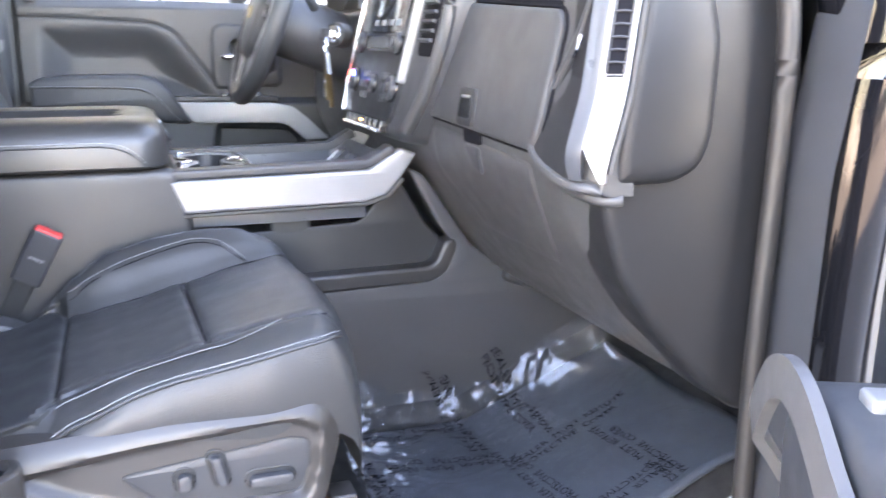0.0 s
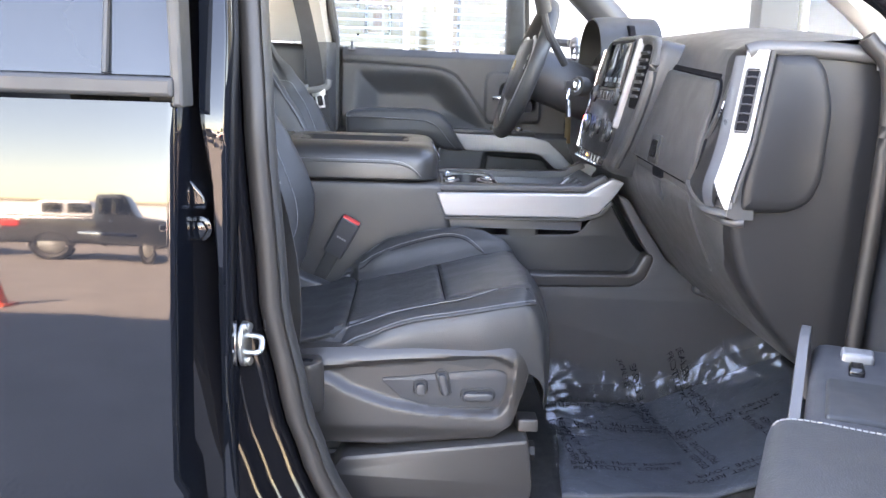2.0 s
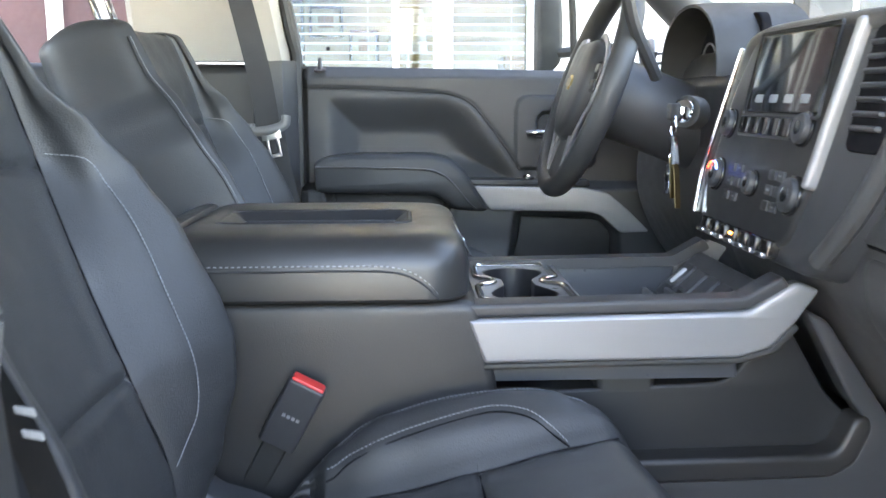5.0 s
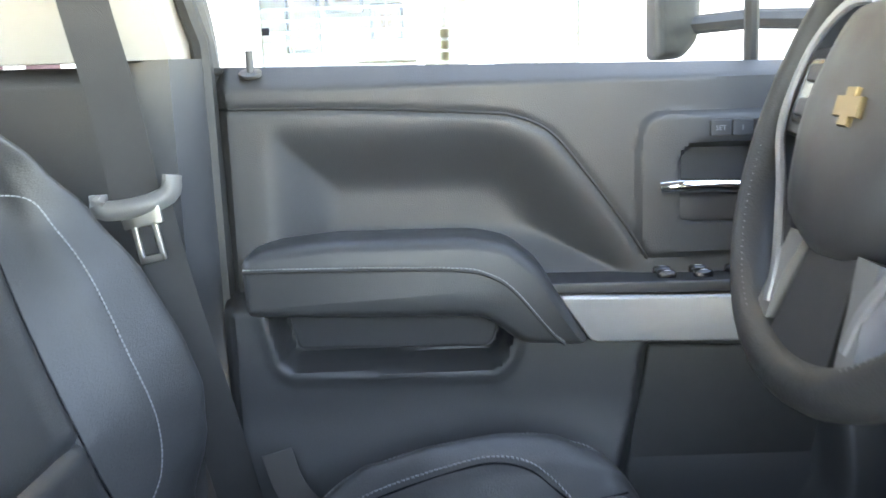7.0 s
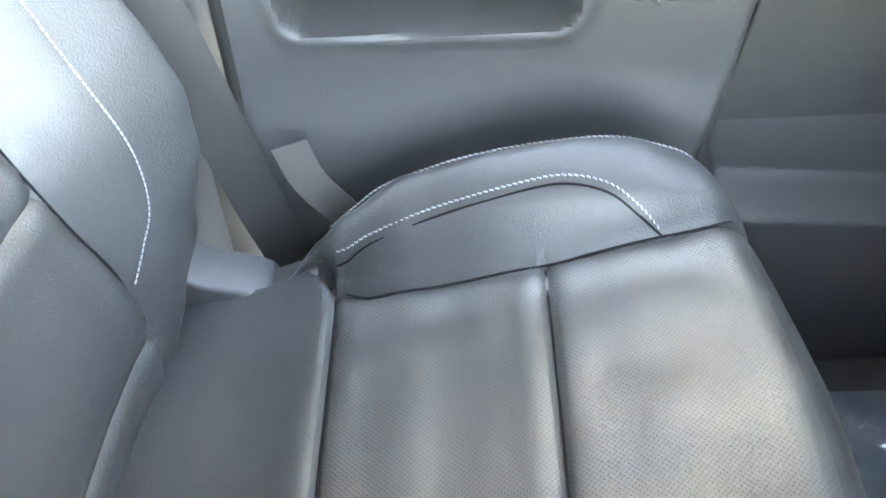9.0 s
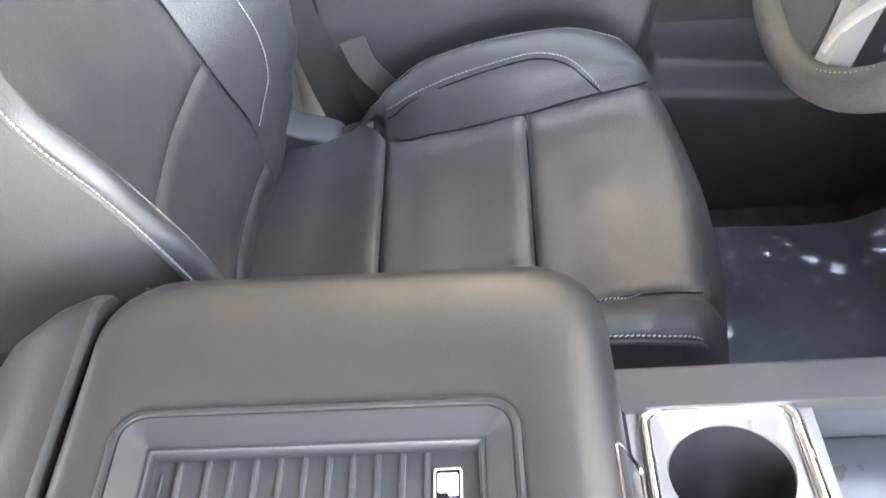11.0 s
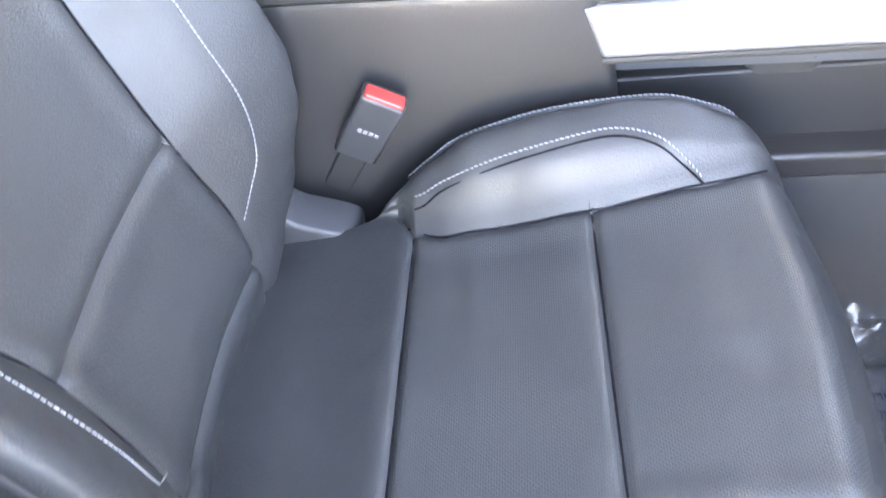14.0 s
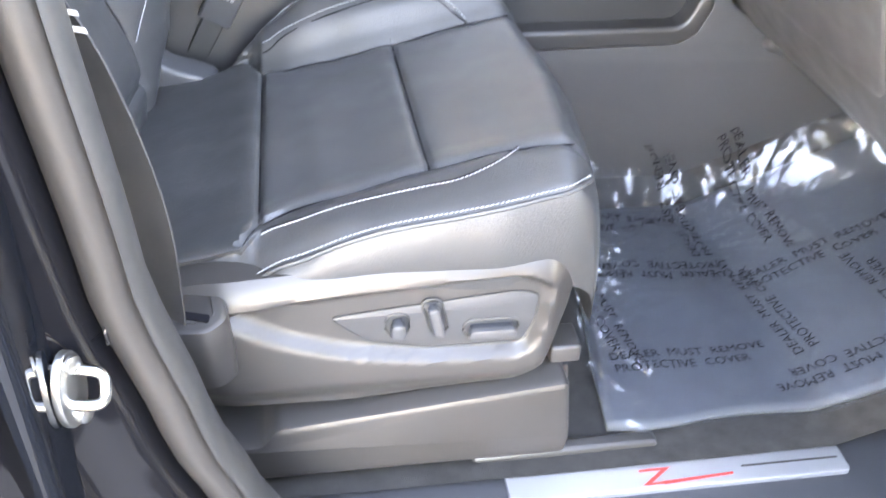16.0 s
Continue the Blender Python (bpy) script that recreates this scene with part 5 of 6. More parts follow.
for i, y in enumerate((-0.085, -0.065, 0.022, 0.045)):
    for j, z in enumerate((-0.037, -0.055, -0.073)):
        key = sp("climate_key", rr(y - 0.008, z - 0.006, y + 0.008, z + 0.006, 0.002), 0.008, 0.0125, PLASTIC, stack, "", 0.001)
        if (i + j) % 2 == 0:
            # unlit pale print mark on every other key
            sp("key_print", rr(y - 0.003, z - 0.001, y + 0.003, z + 0.001, 0.0004, 1), 0.0125, 0.0129, STITCH, key, "", 0.0001)
for k in range(7):
    y = 0.075 - 0.029 * k
    t_ = sp("toggle_switch", rr(y - 0.011, -0.128, y + 0.011, -0.108, 0.003), 0.004, 0.018, GLOSSBLACK, stack, "", 0.003)
    sp("toggle_tip", rr(y - 0.010, -0.129, y + 0.010, -0.123, 0.002), 0.016, 0.022, CHROME, t_, "chrome toggle tip", 0.001)
    if k == 3:
        sp("toggle_lamp", rr(y - 0.004, -0.118, y + 0.004, -0.115, 0.001), 0.018, 0.0185, AMBER, t_, "", 0.0001)
sp("bezel_line", round_poly([(0.112, 0.12), (0.118, 0.12), (0.150, -0.05), (0.140, -0.11), (0.133, -0.11), (0.142, -0.05)], 0.003), 0.0, 0.012, CHROME, stack, "chrome edge line", 0.002)

# ---- driver's cluster, column and wheel ----
cluster = thing("instrument_cluster", "black instrument cluster under a curved hood", "instrument cluster")
hood = [[(0.60 - d, 0.405 + p[0], 1.40 + p[1]) for p in [(0.16 * math.cos(radians(a)) * k, 0.125 * max(0, math.sin(radians(a))) ** 0.75 * k) for a in range(-4, 185, 8)]] for d, k in ((0, 1.0), (0.12, 1.0), (0.155, 0.97), (0.155, 0.93), (0.10, 0.90), (0.0, 0.88))]
part("cluster_hood", rings(hood, close=False, cap0=False, cap1=False), RUBBER, cluster, "black cluster hood")
cf = part("cluster_face", slab(rr(0.255, 1.375, 0.555, 1.50, 0.03), "x", 0.53, 0.515, 0.003), INK_SHADE, cluster, "dark gauge face")
for y in (0.31, 0.40, 0.49):
    g = part("gauge_ring", tube([(0.513, y + 0.038 * math.cos(radians(a)), 1.425 + 0.038 * math.sin(radians(a))) for a in range(0, 360, 12)], 0.002, 6, closed=True), SILVER, cluster, "silver gauge ring")
    part("gauge_needle", tube([(0.511, y, 1.425), (0.511, y - 0.022, 1.440)], 0.0012, 5), REDLAMP, g)
part("column_trim", slab(round_poly([(0.14, 1.405), (0.66, 1.40), (0.70, 1.25), (0.62, 1.16), (0.18, 1.16), (0.12, 1.25)], 0.03), "x", 0.56, 0.452, 0.02), PLASTIC, cluster)
part("side_vent", tube([(0.452, 0.68 + p[0], 1.42 + p[1]) for p in rr(-0.045, -0.055, 0.045, 0.055, 0.02)], 0.008, 8, closed=True), SILVER, cluster, "silver side vent ring")
for k in range(5):
    part("vent_slat", block(0.45, 0.640, 1.378 + 0.018 * k, 0.47, 0.720, 1.383 + 0.018 * k, 0.001), PLASTIC, cluster)

wheel = thing("steering_wheel", "black leather steering wheel with silver spoke trim", "steering wheel")
WM = Matrix.Translation((0.275, 0.395, 1.383)) @ Matrix.Rotation(radians(19.5), 4, "Y") @ Matrix.Rotation(radians(-90), 4, "Y")
# in the wheel's own frame z faces the driver, x is up, y across
def wput(bm):
    return place(bm, WM)


part("rim", wput(tube([(0.176 * math.cos(2 * math.pi * k / 64), 0.182 * math.sin(2 * math.pi * k / 64), 0) for k in range(64)], 0.0165, 14, closed=True, flat=1.15)), LEATHER, wheel, "black leather rim")
for sg in (1, -1):
    part("spoke", wput(rings([[(0.015 + a, sg * y, z) for a, z in ((-w_, -0.012), (w_, -0.012), (w_, h_), (-w_, h_))] for y, w_, h_ in ((0.06, 0.040, 0.006), (0.11, 0.034, 0.010), (0.15, 0.032, 0.010), (0.185, 0.036, 0.004))])), PLASTIC, wheel, "charcoal wheel spoke")
    part("spoke_trim", wput(tube(spline([(0.080, sg * 0.060, 0.016), (0.078, sg * 0.092, 0.018), (0.060, sg * 0.128, 0.016), (0.030, sg * 0.148, 0.014), (-0.015, sg * 0.146, 0.013), (-0.060, sg * 0.106, 0.012), (-0.110, sg * 0.070, 0.010), (-0.140, sg * 0.062, 0.008)], 40), 0.0052, 8, flat=0.6)), SILVER, wheel, "silver spoke trim")
    kp = part("key_pad", wput(slab(rr(-0.012, min(sg * 0.085, sg * 0.135), 0.040, max(sg * 0.085, sg * 0.135), 0.008), "z", 0.0, 0.015, 0.004)), GLOSSBLACK, wheel, "wheel switch pad")
    for a in (0.0, 0.026):
        part("wheel_switch", wput(slab(rr(a - 0.006, sg * 0.11 - 0.012, a + 0.008, sg * 0.11 + 0.012, 0.003), "z", 0.014, 0.018, 0.002)), PLASTIC, kp)
for sg in (1, -1):
    part("spoke_fork", wput(rings([[(-x, sg * (c_ + d_), z) for d_, z in ((-w_, -0.010), (w_, -0.010), (w_, h_), (-w_, h_))] for x, c_, w_, h_ in ((0.085, 0.052, 0.014, 0.010), (0.120, 0.062, 0.010, 0.010), (0.150, 0.068, 0.011, 0.008), (0.170, 0.070, 0.018, 0.003))])), PLATE, wheel, "satin grey lower spoke")
    rim_st = [WM @ Vector((0.176 * math.cos(radians(a)) * 0.955, sg * 0.182 * math.sin(radians(a)) * 0.955, 0.0145)) for a in range(100, 160, 6)]
    stitches("stitching", rim_st, wheel, step=0.006, length=0.006, r=0.0006, up=(1, 0, 0.3), slant=1.2)
part("spoke", wput(rings([[(-x, y_, z) for y_, z in ((-w_, -0.012), (w_, -0.012), (w_, 0.006), (-w_, 0.006))] for x, w_ in ((0.06, 0.030), (0.12, 0.040), (0.172, 0.05))])), PLASTIC, wheel)
hubp = round_poly([(0.078, -0.078), (0.078, 0.078), (0.0, 0.100), (-0.075, 0.066), (-0.098, 0.0), (-0.075, -0.066), (0.0, -0.100)], 0.03)
hub = part("hub", wput(rings([[(p[0], p[1], -0.03) for p in hubp], [(p[0], p[1], 0.016) for p in hubp], [(p[0], p[1], 0.024) for p in inset(hubp, 0.006)], [(p[0] * 0.78, p[1] * 0.78, 0.0285) for p in hubp], [(p[0] * 0.4, p[1] * 0.4, 0.031) for p in hubp]])), PLASTIC, wheel, "charcoal hub pad")
part("emblem", wput(slab([(0.0068, -0.0161), (0.0068, -0.0051), (0.0127, -0.0051), (0.0127, 0.0085), (0.0068, 0.0076), (0.0068, 0.0187), (-0.0068, 0.0161), (-0.0068, 0.0051), (-0.0127, 0.0051), (-0.0127, -0.0085), (-0.0068, -0.0076), (-0.0068, -0.0187)], "z", 0.0295, 0.0345, 0.001)), BRASS, hub, "gold emblem plate with silver edge", smooth=False)
part("column", tube([WM @ Vector((0, 0, -0.02)), WM @ Vector((0, 0, -0.09)), WM @ Vector((-0.005, 0, -0.24))], 0.062, 18, flat=1.1), PLASTIC, wheel, "charcoal column shroud")
part("stalk", tube([WM @ Vector((0.0, 0.05, -0.07)), WM @ Vector((0.02, 0.15, -0.075)), WM @ Vector((0.022, 0.19, -0.075))], 0.008, 8), PLASTIC, wheel)
ign = part("ignition_barrel", disc((0.395, 0.185, 1.345), (-0.75, -0.62, 0.1), 0.024, 0.028, 28, 0.004), RUBBER, wheel, "ignition barrel")
part("ignition_ring", disc((0.372, 0.166, 1.348), (-0.75, -0.62, 0.1), 0.017, 0.004, 24, 0.001), CHROME, ign)
# lever of the shifter beside the column
part("shift_lever", tube(spline([(0.36, 0.28, 1.40), (0.30, 0.20, 1.48), (0.275, 0.165, 1.56)], 12), 0.010, 8), PLASTIC, wheel)
part("lever_grip", tube(spline([(0.288, 0.18, 1.52), (0.270, 0.16, 1.58), (0.262, 0.155, 1.63)], 10), 0.019, 12), LEATHER, wheel, "leather shift lever grip")

keys = thing("key_ring", "car key in the ignition with hanging fob and brass keys", "keys")
K0 = Vector((0.352, 0.150, 1.348))
part("key_head", slab(round_poly([(-0.014, -0.012), (0.014, -0.012), (0.014, 0.012), (-0.014, 0.012)], 0.006), "z", -0.003, 0.003, 0.002), RUBBER, keys).data.transform(Matrix.Translation(K0) @ Matrix.Rotation(radians(40), 4, "Z") @ Matrix.Rotation(radians(90), 4, "X"))
part("split_ring", tube([K0 + Vector((0, 0.015 * math.cos(radians(a)) * 0.8, -0.022 + 0.017 * math.sin(radians(a)))) for a in range(0, 360, 20)], 0.0015, 6, closed=True), CHROME, keys)
part("snap_hook", tube([K0 + Vector((0, -0.004, -0.035)), K0 + Vector((0.002, -0.008, -0.075))], 0.006, 8), CHROME, keys)
part("split_ring", tube([K0 + Vector((0.002, 0.006 + 0.014 * math.cos(radians(a)), -0.062 + 0.014 * math.sin(radians(a)))) for a in range(0, 360, 20)], 0.0015, 6, closed=True), CHROME, keys)
part("fob", tube([K0 + Vector((0.005, 0.022, -0.078)), K0 + Vector((0.005, 0.026, -0.108))], 0.007, 10), CHROME, keys, "chrome cylinder fob")
part("fob_band", tube([K0 + Vector((0.005, 0.0235, -0.090)), K0 + Vector((0.005, 0.025, -0.102))], 0.0078, 10), GLOSSBLACK, keys)
part("fob_end", tube([K0 + Vector((0.005, 0.026, -0.108)), K0 + Vector((0.005, 0.028, -0.120))], 0.0075, 10), CHROME, keys)
for i, (dy, ln) in enumerate(((-0.004, 0.062), (-0.012, 0.075))):
    part("brass_key", strip([K0 + Vector((0.003 * i, 0.002, -0.066)), K0 + Vector((0.003 * i, dy, -0.085)), K0 + Vector((0.003 * i, dy * 2, -0.062 - ln))], 0.010, 0.0022, (1, 0.6, 0)), BRASS, keys)


# ---- driver's door, shut ----
ddoor = thing("driver_door", "charcoal driver door panel with padded armrest and silver trim", "door")
DY = 0.812


SCOOP = round_poly([(-0.195, 1.345), (-0.19, 1.362), (0.055, 1.360), (0.10, 1.335), (0.165, 1.252), (0.206, 1.196), (0.19, 1.180), (-0.20, 1.18)], 0.030)
GROOVE = [(-0.256, 1.391), (-0.10, 1.387), (0.03, 1.379), (0.07, 1.374), (0.11, 1.355), (0.15, 1.307), (0.19, 1.252), (0.216, 1.212)]
BEZEL = round_poly([(0.207, 1.215), (0.204, 1.33), (0.209, 1.362), (0.225, 1.372), (0.365, 1.370), (0.375, 1.35), (0.375, 1.22)], 0.015)
HOLE = round_poly([(0.252, 1.255), (0.250, 1.325), (0.262, 1.338), (0.352, 1.338), (0.360, 1.325), (0.360, 1.255)], 0.012)
POCKET = round_poly([(-0.205, 1.18), (-0.190, 1.115), (-0.178, 1.107), (0.038, 1.103), (0.052, 1.112), (0.072, 1.18)], 0.015)
MAP = round_poly([(0.205, 1.128), (0.195, 1.05), (0.17, 0.96), (0.19, 0.90), (0.40, 0.88), (0.432, 0.94), (0.430, 1.08), (0.395, 1.118)], 0.02)


def door_face(x, z):
    y = DY
    if z > 1.41:
        y += 0.9 * (z - 1.41)
    # the part above the groove stands a little proud
    s_ = sd_poly((x, z), SCOOP)
    y += 0.038 * smooth01((0.012 - s_) / 0.085)
    g = near_line((x, z), GROOVE)
    y += 0.0035 * math.exp(-((g / 0.0035) ** 2))
    b = sd_poly((x, z), BEZEL)
    y -= 0.007 * smooth01((0.004 - b) / 0.007)
    h = sd_poly((x, z), HOLE)
    y += 0.030 * smooth01((0.003 - h) / 0.010)
    # lower door stands out towards the cab
    y -= 0.035 * smooth01((1.19 - z) / 0.02) * (1 - 0.0)
    p = sd_poly((x, z), POCKET)
    y += 0.045 * smooth01((0.003 - p) / 0.012)
    y -= 0.004 * math.exp(-(((p - 0.008) / 0.008) ** 2))
    m_ = sd_poly((x, z), MAP)
    y += 0.050 * smooth01((0.006 - m_) / 0.030)
    y -= 0.020 * smooth01((1.07 - z) / 0.12)
    # round off at the rear edge
    y += 0.020 * smooth01((-0.238 - x) / 0.018)
    if z > 1.41:
        z = 1.41 + (z - 1.41) * (1.15 - 0.8 * (x + 0.25))
    return (x, y, z)


part("door_panel", grid_sheet(-0.256, 0.66, 0.60, 1.432, 210, 200, lambda x, z: door_face(x, z)), DOORM, ddoor, "charcoal molded door panel")
part("groove_line", tube([(x, door_face(x, z)[1] - 0.0012, z) for x, z in [(p.x, p.y) for p in spline([(a, b, 0) for a, b in GROOVE], 60)]], 0.0019, 6), RUBBER, ddoor)
part("pocket_liner", slab(inset(POCKET, 0.012), "y", 0.86, 0.8135, 0.004), PLASTIC, ddoor, "dark door pocket")
# darker panel inside the recess paints the shade of its opening
part("map_pocket_shade", slab(inset(MAP, 0.014), "y", 0.86, 0.8095, 0.004), RUBBER, ddoor, "dark panel drawn as the shade in the map pocket")
part("speaker_badge", slab(rr(0.492, 0.949, 0.522, 0.960, 0.002), "y", 0.80, 0.752, 0.001), STITCH, ddoor, "small grey speaker badge")
# armrest
arm_o = round_poly([(-0.223, 1.172), (-0.226, 1.236), (-0.20, 1.246), (-0.13, 1.253), (0.02, 1.252), (0.060, 1.243), (0.092, 1.216), (0.142, 1.134), (0.132, 1.130), (0.070, 1.134), (0.050, 1.150), (0.030, 1.165)], 0.012)
A = lambda d, y: [(p[0], y, p[1]) for p in inset(arm_o, d)]
arm = part("armrest", rings([A(0, 0.82), A(0, 0.765), A(0.002, 0.757), A(0.006, 0.751), A(0.012, 0.748)]), DOORM, ddoor, "padded charcoal armrest")
st_line = [(-0.222, 0.7485, 1.224), (-0.12, 0.7475, 1.223), (0.0, 0.7475, 1.219), (0.035, 0.7475, 1.212), (0.062, 0.7475, 1.194), (0.10, 0.7475, 1.148), (0.115, 0.7475, 1.135)]
stitches("stitching", [(p[0], p[1], p[2] + 0.003) for p in st_line], arm, up=(0, 1, 0))
part("dark_seam_line", tube(spline(st_line, 60), 0.0016, 6), RUBBER, arm)
# silver trim and switch shelf
sil = round_poly([(0.110, 1.184), (0.345, 1.178), (0.40, 1.166), (0.445, 1.128), (0.492, 1.082), (0.428, 1.080), (0.385, 1.118), (0.36, 1.126), (0.146, 1.131)], 0.008)
part("silver_trim", slab(sil, "y", 0.80, 0.764, 0.003), SILVER, ddoor, "satin silver door trim")
shelf = part("switch_shelf", slab(round_poly([(0.10, 1.185), (0.36, 1.180), (0.36, 1.194), (0.10, 1.197)], 0.004), "y", 0.84, 0.768, 0.002), PLASTIC, ddoor, "charcoal switch shelf")
for k in range(3):
    for j in range(2):
        x = 0.222 + 0.040 * k
        part("window_switch", block(x, 0.782 + 0.024 * j, 1.194, x + 0.020, 0.797 + 0.024 * j, 1.203, 0.004), GLOSSBLACK, shelf, "window switch")
        part("switch_mark", block(x + 0.006, 0.785 + 0.024 * j, 1.2028, x + 0.014, 0.787 + 0.024 * j, 1.2036, 0.0005), CHROME, shelf)
# inner handle, memory keys
part("door_handle", tube(spline([(0.228, 0.802, 1.292), (0.250, 0.797, 1.294), (0.30, 0.797, 1.293), (0.345, 0.80, 1.291)], 20), 0.0075, 10), CHROME, ddoor, "chrome inner door handle")
part("handle_base", slab(rr(0.238, 1.252, 0.352, 1.284, 0.010), "y", 0.84, 0.806, 0.005), PLASTIC, ddoor)
for k, t_ in enumerate(("SET", "1", "2", None)):
    x = 0.281 + 0.0235 * k
    key = part("memory_key", slab(rr(x, 1.346, x + 0.0215, 1.363, 0.002), "y", 0.806, 0.8025, 0.001), PLASTIC, ddoor, "seat memory key")
    if t_:
        words(t_, 0.0075, Matrix.Translation((x + 0.0107, 0.8022, 1.352)) @ Matrix.Rotation(radians(90), 4, "X"), STITCH, "print", key, 0.0001)
# window sill, lock pin, glass and frame
part("belt_strip", slab(round_poly([(-0.262, 1.428), (0.62, 1.408), (0.62, 1.415), (-0.262, 1.436)], 0.003), "y", 0.87, 0.835, 0.004), RUBBER, ddoor, "black window belt strip")
pin = part("lock_pin", tube([(-0.213, 0.822, 1.425), (-0.213, 0.822, 1.452)], 0.0042, 10), PLASTIC, ddoor, "black lock pin")
part("pin_collar", disc((-0.213, 0.822, 1.426), (0, -0.4, 1), 0.0125, 0.004, 20, 0.001), GREYPLASTIC, pin)
wg = part("window", rings([[(-0.30, 0.850, 1.42), (0.60, 0.850, 1.40)], [(-0.34, 0.72, 1.88), (0.25, 0.72, 1.88)]], close=False, cap0=False, cap1=False), GLASS, ddoor, "clear side window")
wg.visible_shadow = False
part("window_frame", tube(spline([(-0.262, 0.85, 1.40), (-0.272, 0.83, 1.52), (-0.34, 0.74, 1.86)], 16), 0.013, 8), PLASTIC, ddoor, "charcoal window frame")
part("window_divider", tube([(0.338, 0.850, 1.40), (0.318, 0.80, 1.60)], 0.008, 8), RUBBER, ddoor, "black glass divider")
part("glass_mark", slab(rr(-0.2, 1.468, -0.192, 1.476, 0.0005, 1), "y", 0.836, 0.8355, 0.0001), INK_SHADE, ddoor)
# towing mirror outside
mir = part("tow_mirror", slab(round_poly([(0.292, 1.428), (0.330, 1.430), (0.352, 1.455), (0.356, 1.52), (0.345, 1.72), (0.290, 1.72)], 0.012), "y", 1.16, 1.10, 0.012), RUBBER, ddoor, "black towing mirror housing")
part("mirror_arm", tube([(0.34, 1.12, 1.475), (0.40, 1.04, 1.478), (0.48, 0.93, 1.47)], 0.013, 8), RUBBER, mir)


# ---- seat belts ----
def belt_driver():
    b = thing("driver_seat_belt", "grey seat belt webbing with a metal tongue hanging at the pillar", "seat belt")
    part("webbing", strip(spline([(-0.375, 0.735, 1.62), (-0.340, 0.705, 1.49), (-0.320, 0.70, 1.40), (-0.308, 0.70, 1.312)], 20), 0.046, 0.0016, (1, 0.25, 0.1)), WEB, b)
    part("webbing", strip(spline([(-0.300, 0.704, 1.312), (-0.287, 0.715, 1.22), (-0.262, 0.725, 1.10), (-0.235, 0.735, 0.96), (-0.215, 0.74, 0.88)], 24), 0.046, 0.0016, (1, 0.55, 0.1)), WEB, b)
    part("webbing", strip(spline([(-0.192, 0.712, 1.040), (-0.180, 0.712, 1.000), (-0.150, 0.712, 0.955), (-0.125, 0.712, 0.90)], 14), 0.032, 0.0016, (1, 0.1, 0.4)), PULL, b, "short anchor strap")
    bar = [(-0.341, 0.690, 1.318), (-0.337, 0.689, 1.303), (-0.30, 0.692, 1.306), (-0.276, 0.70, 1.316), (-0.272, 0.703, 1.334)]
    t = part("tongue_grip", tube(spline(bar, 20), 0.0085, 10, flat=1.2), GRIP, b, "grey plastic tongue grip")
    poly = round_poly([(-0.022, 0.0), (0.020, 0.0), (0.014, -0.020), (0.013, -0.052), (-0.013, -0.052), (-0.014, -0.020)], 0.004)
    hole = rr(-0.007, -0.044, 0.007, -0.016, 0.003, 4)
    bm = bmesh.new()
    m = Matrix.Translation((-0.302, 0.690, 1.302)) @ Matrix.Rotation(radians(-10), 4, "Y")
    for q0, q1 in (((-0.013, -0.052), (-0.0075, -0.012)), ((0.0075, -0.052), (0.013, -0.012)), ((-0.013, -0.052), (0.013, -0.045)), ((-0.020, -0.016), (0.019, 0.002))):
        slab(rr(q0[0], q0[1], q1[0], q1[1], 0.002), "y", 0.002, -0.002, 0.001, bm)
    part("tongue", place(bm, m), STEEL, b, "bare steel belt tongue")


belt_driver()


def belt_passenger():
    b = thing("passenger_seat_belt", "grey seat belt webbing running down beside the passenger seat", "seat belt")
    part("webbing", strip(spline([(-0.42, -0.725, 1.66), (-0.34, -0.715, 1.45), (-0.258, -0.704, 1.26), (-0.228, -0.700, 1.19), (-0.209, -0.698, 1.11), (-0.200, -0.695, 1.03), (-0.203, -0.688, 0.927)], 34), 0.047, 0.0016, (0.72, -0.62, 0.1)), WEB, b)
    bar = [(-0.252, -0.722, 1.277), (-0.240, -0.724, 1.275), (-0.232, -0.724, 1.268), (-0.234, -0.724, 1.250), (-0.239, -0.724, 1.215), (-0.242, -0.724, 1.207), (-0.250, -0.724, 1.206), (-0.260, -0.722, 1.209)]
    part("tongue_grip", tube(spline(bar, 30), 0.0062, 10, flat=0.8), GRIP, b, "grey plastic tongue grip")
    part("tongue", slab(round_poly([(-0.262, 1.276), (-0.246, 1.272), (-0.248, 1.212), (-0.268, 1.212)], 0.004), "y", -0.722, -0.7245, 0.0008), STEEL, b, "bare steel belt tongue")
    for k in range(2):
        z = 1.224 - 0.012 * k
        part("print", slab(round_poly([(-0.224 + 0.003 * k, z), (-0.214 + 0.003 * k, z - 0.002), (-0.213 + 0.003 * k, z - 0.006), (-0.223 + 0.003 * k, z - 0.004)], 0.0008), "y", -0.727, -0.728, 0.0002), LINER, b, "pale belt label print")



belt_passenger()

# ---- passenger door, swung open ----
pdoor = thing("passenger_door", "open front passenger door with charcoal panel and leather armrest", "door")
PM = Matrix.Translation((0.64, -0.93, 0)) @ Matrix.Rotation(radians(180 + 65), 4, "Z") @ Matrix.Diagonal((1, -1, 1, 1))
# its own frame: x from the hinge to the free edge, y from the panel into the cab


def pd(name, bm, material, parent=pdoor, label=""):
    return part(name, place(bm, PM), material, parent, label)


pd("door_skin", slab(round_poly([(0.0, 0.45), (1.05, 0.45), (1.10, 0.9), (1.08, 1.38), (0.05, 1.40)], 0.04), "y", -0.10, -0.05, 0.01), PAINT, pdoor, "gloss black door skin")
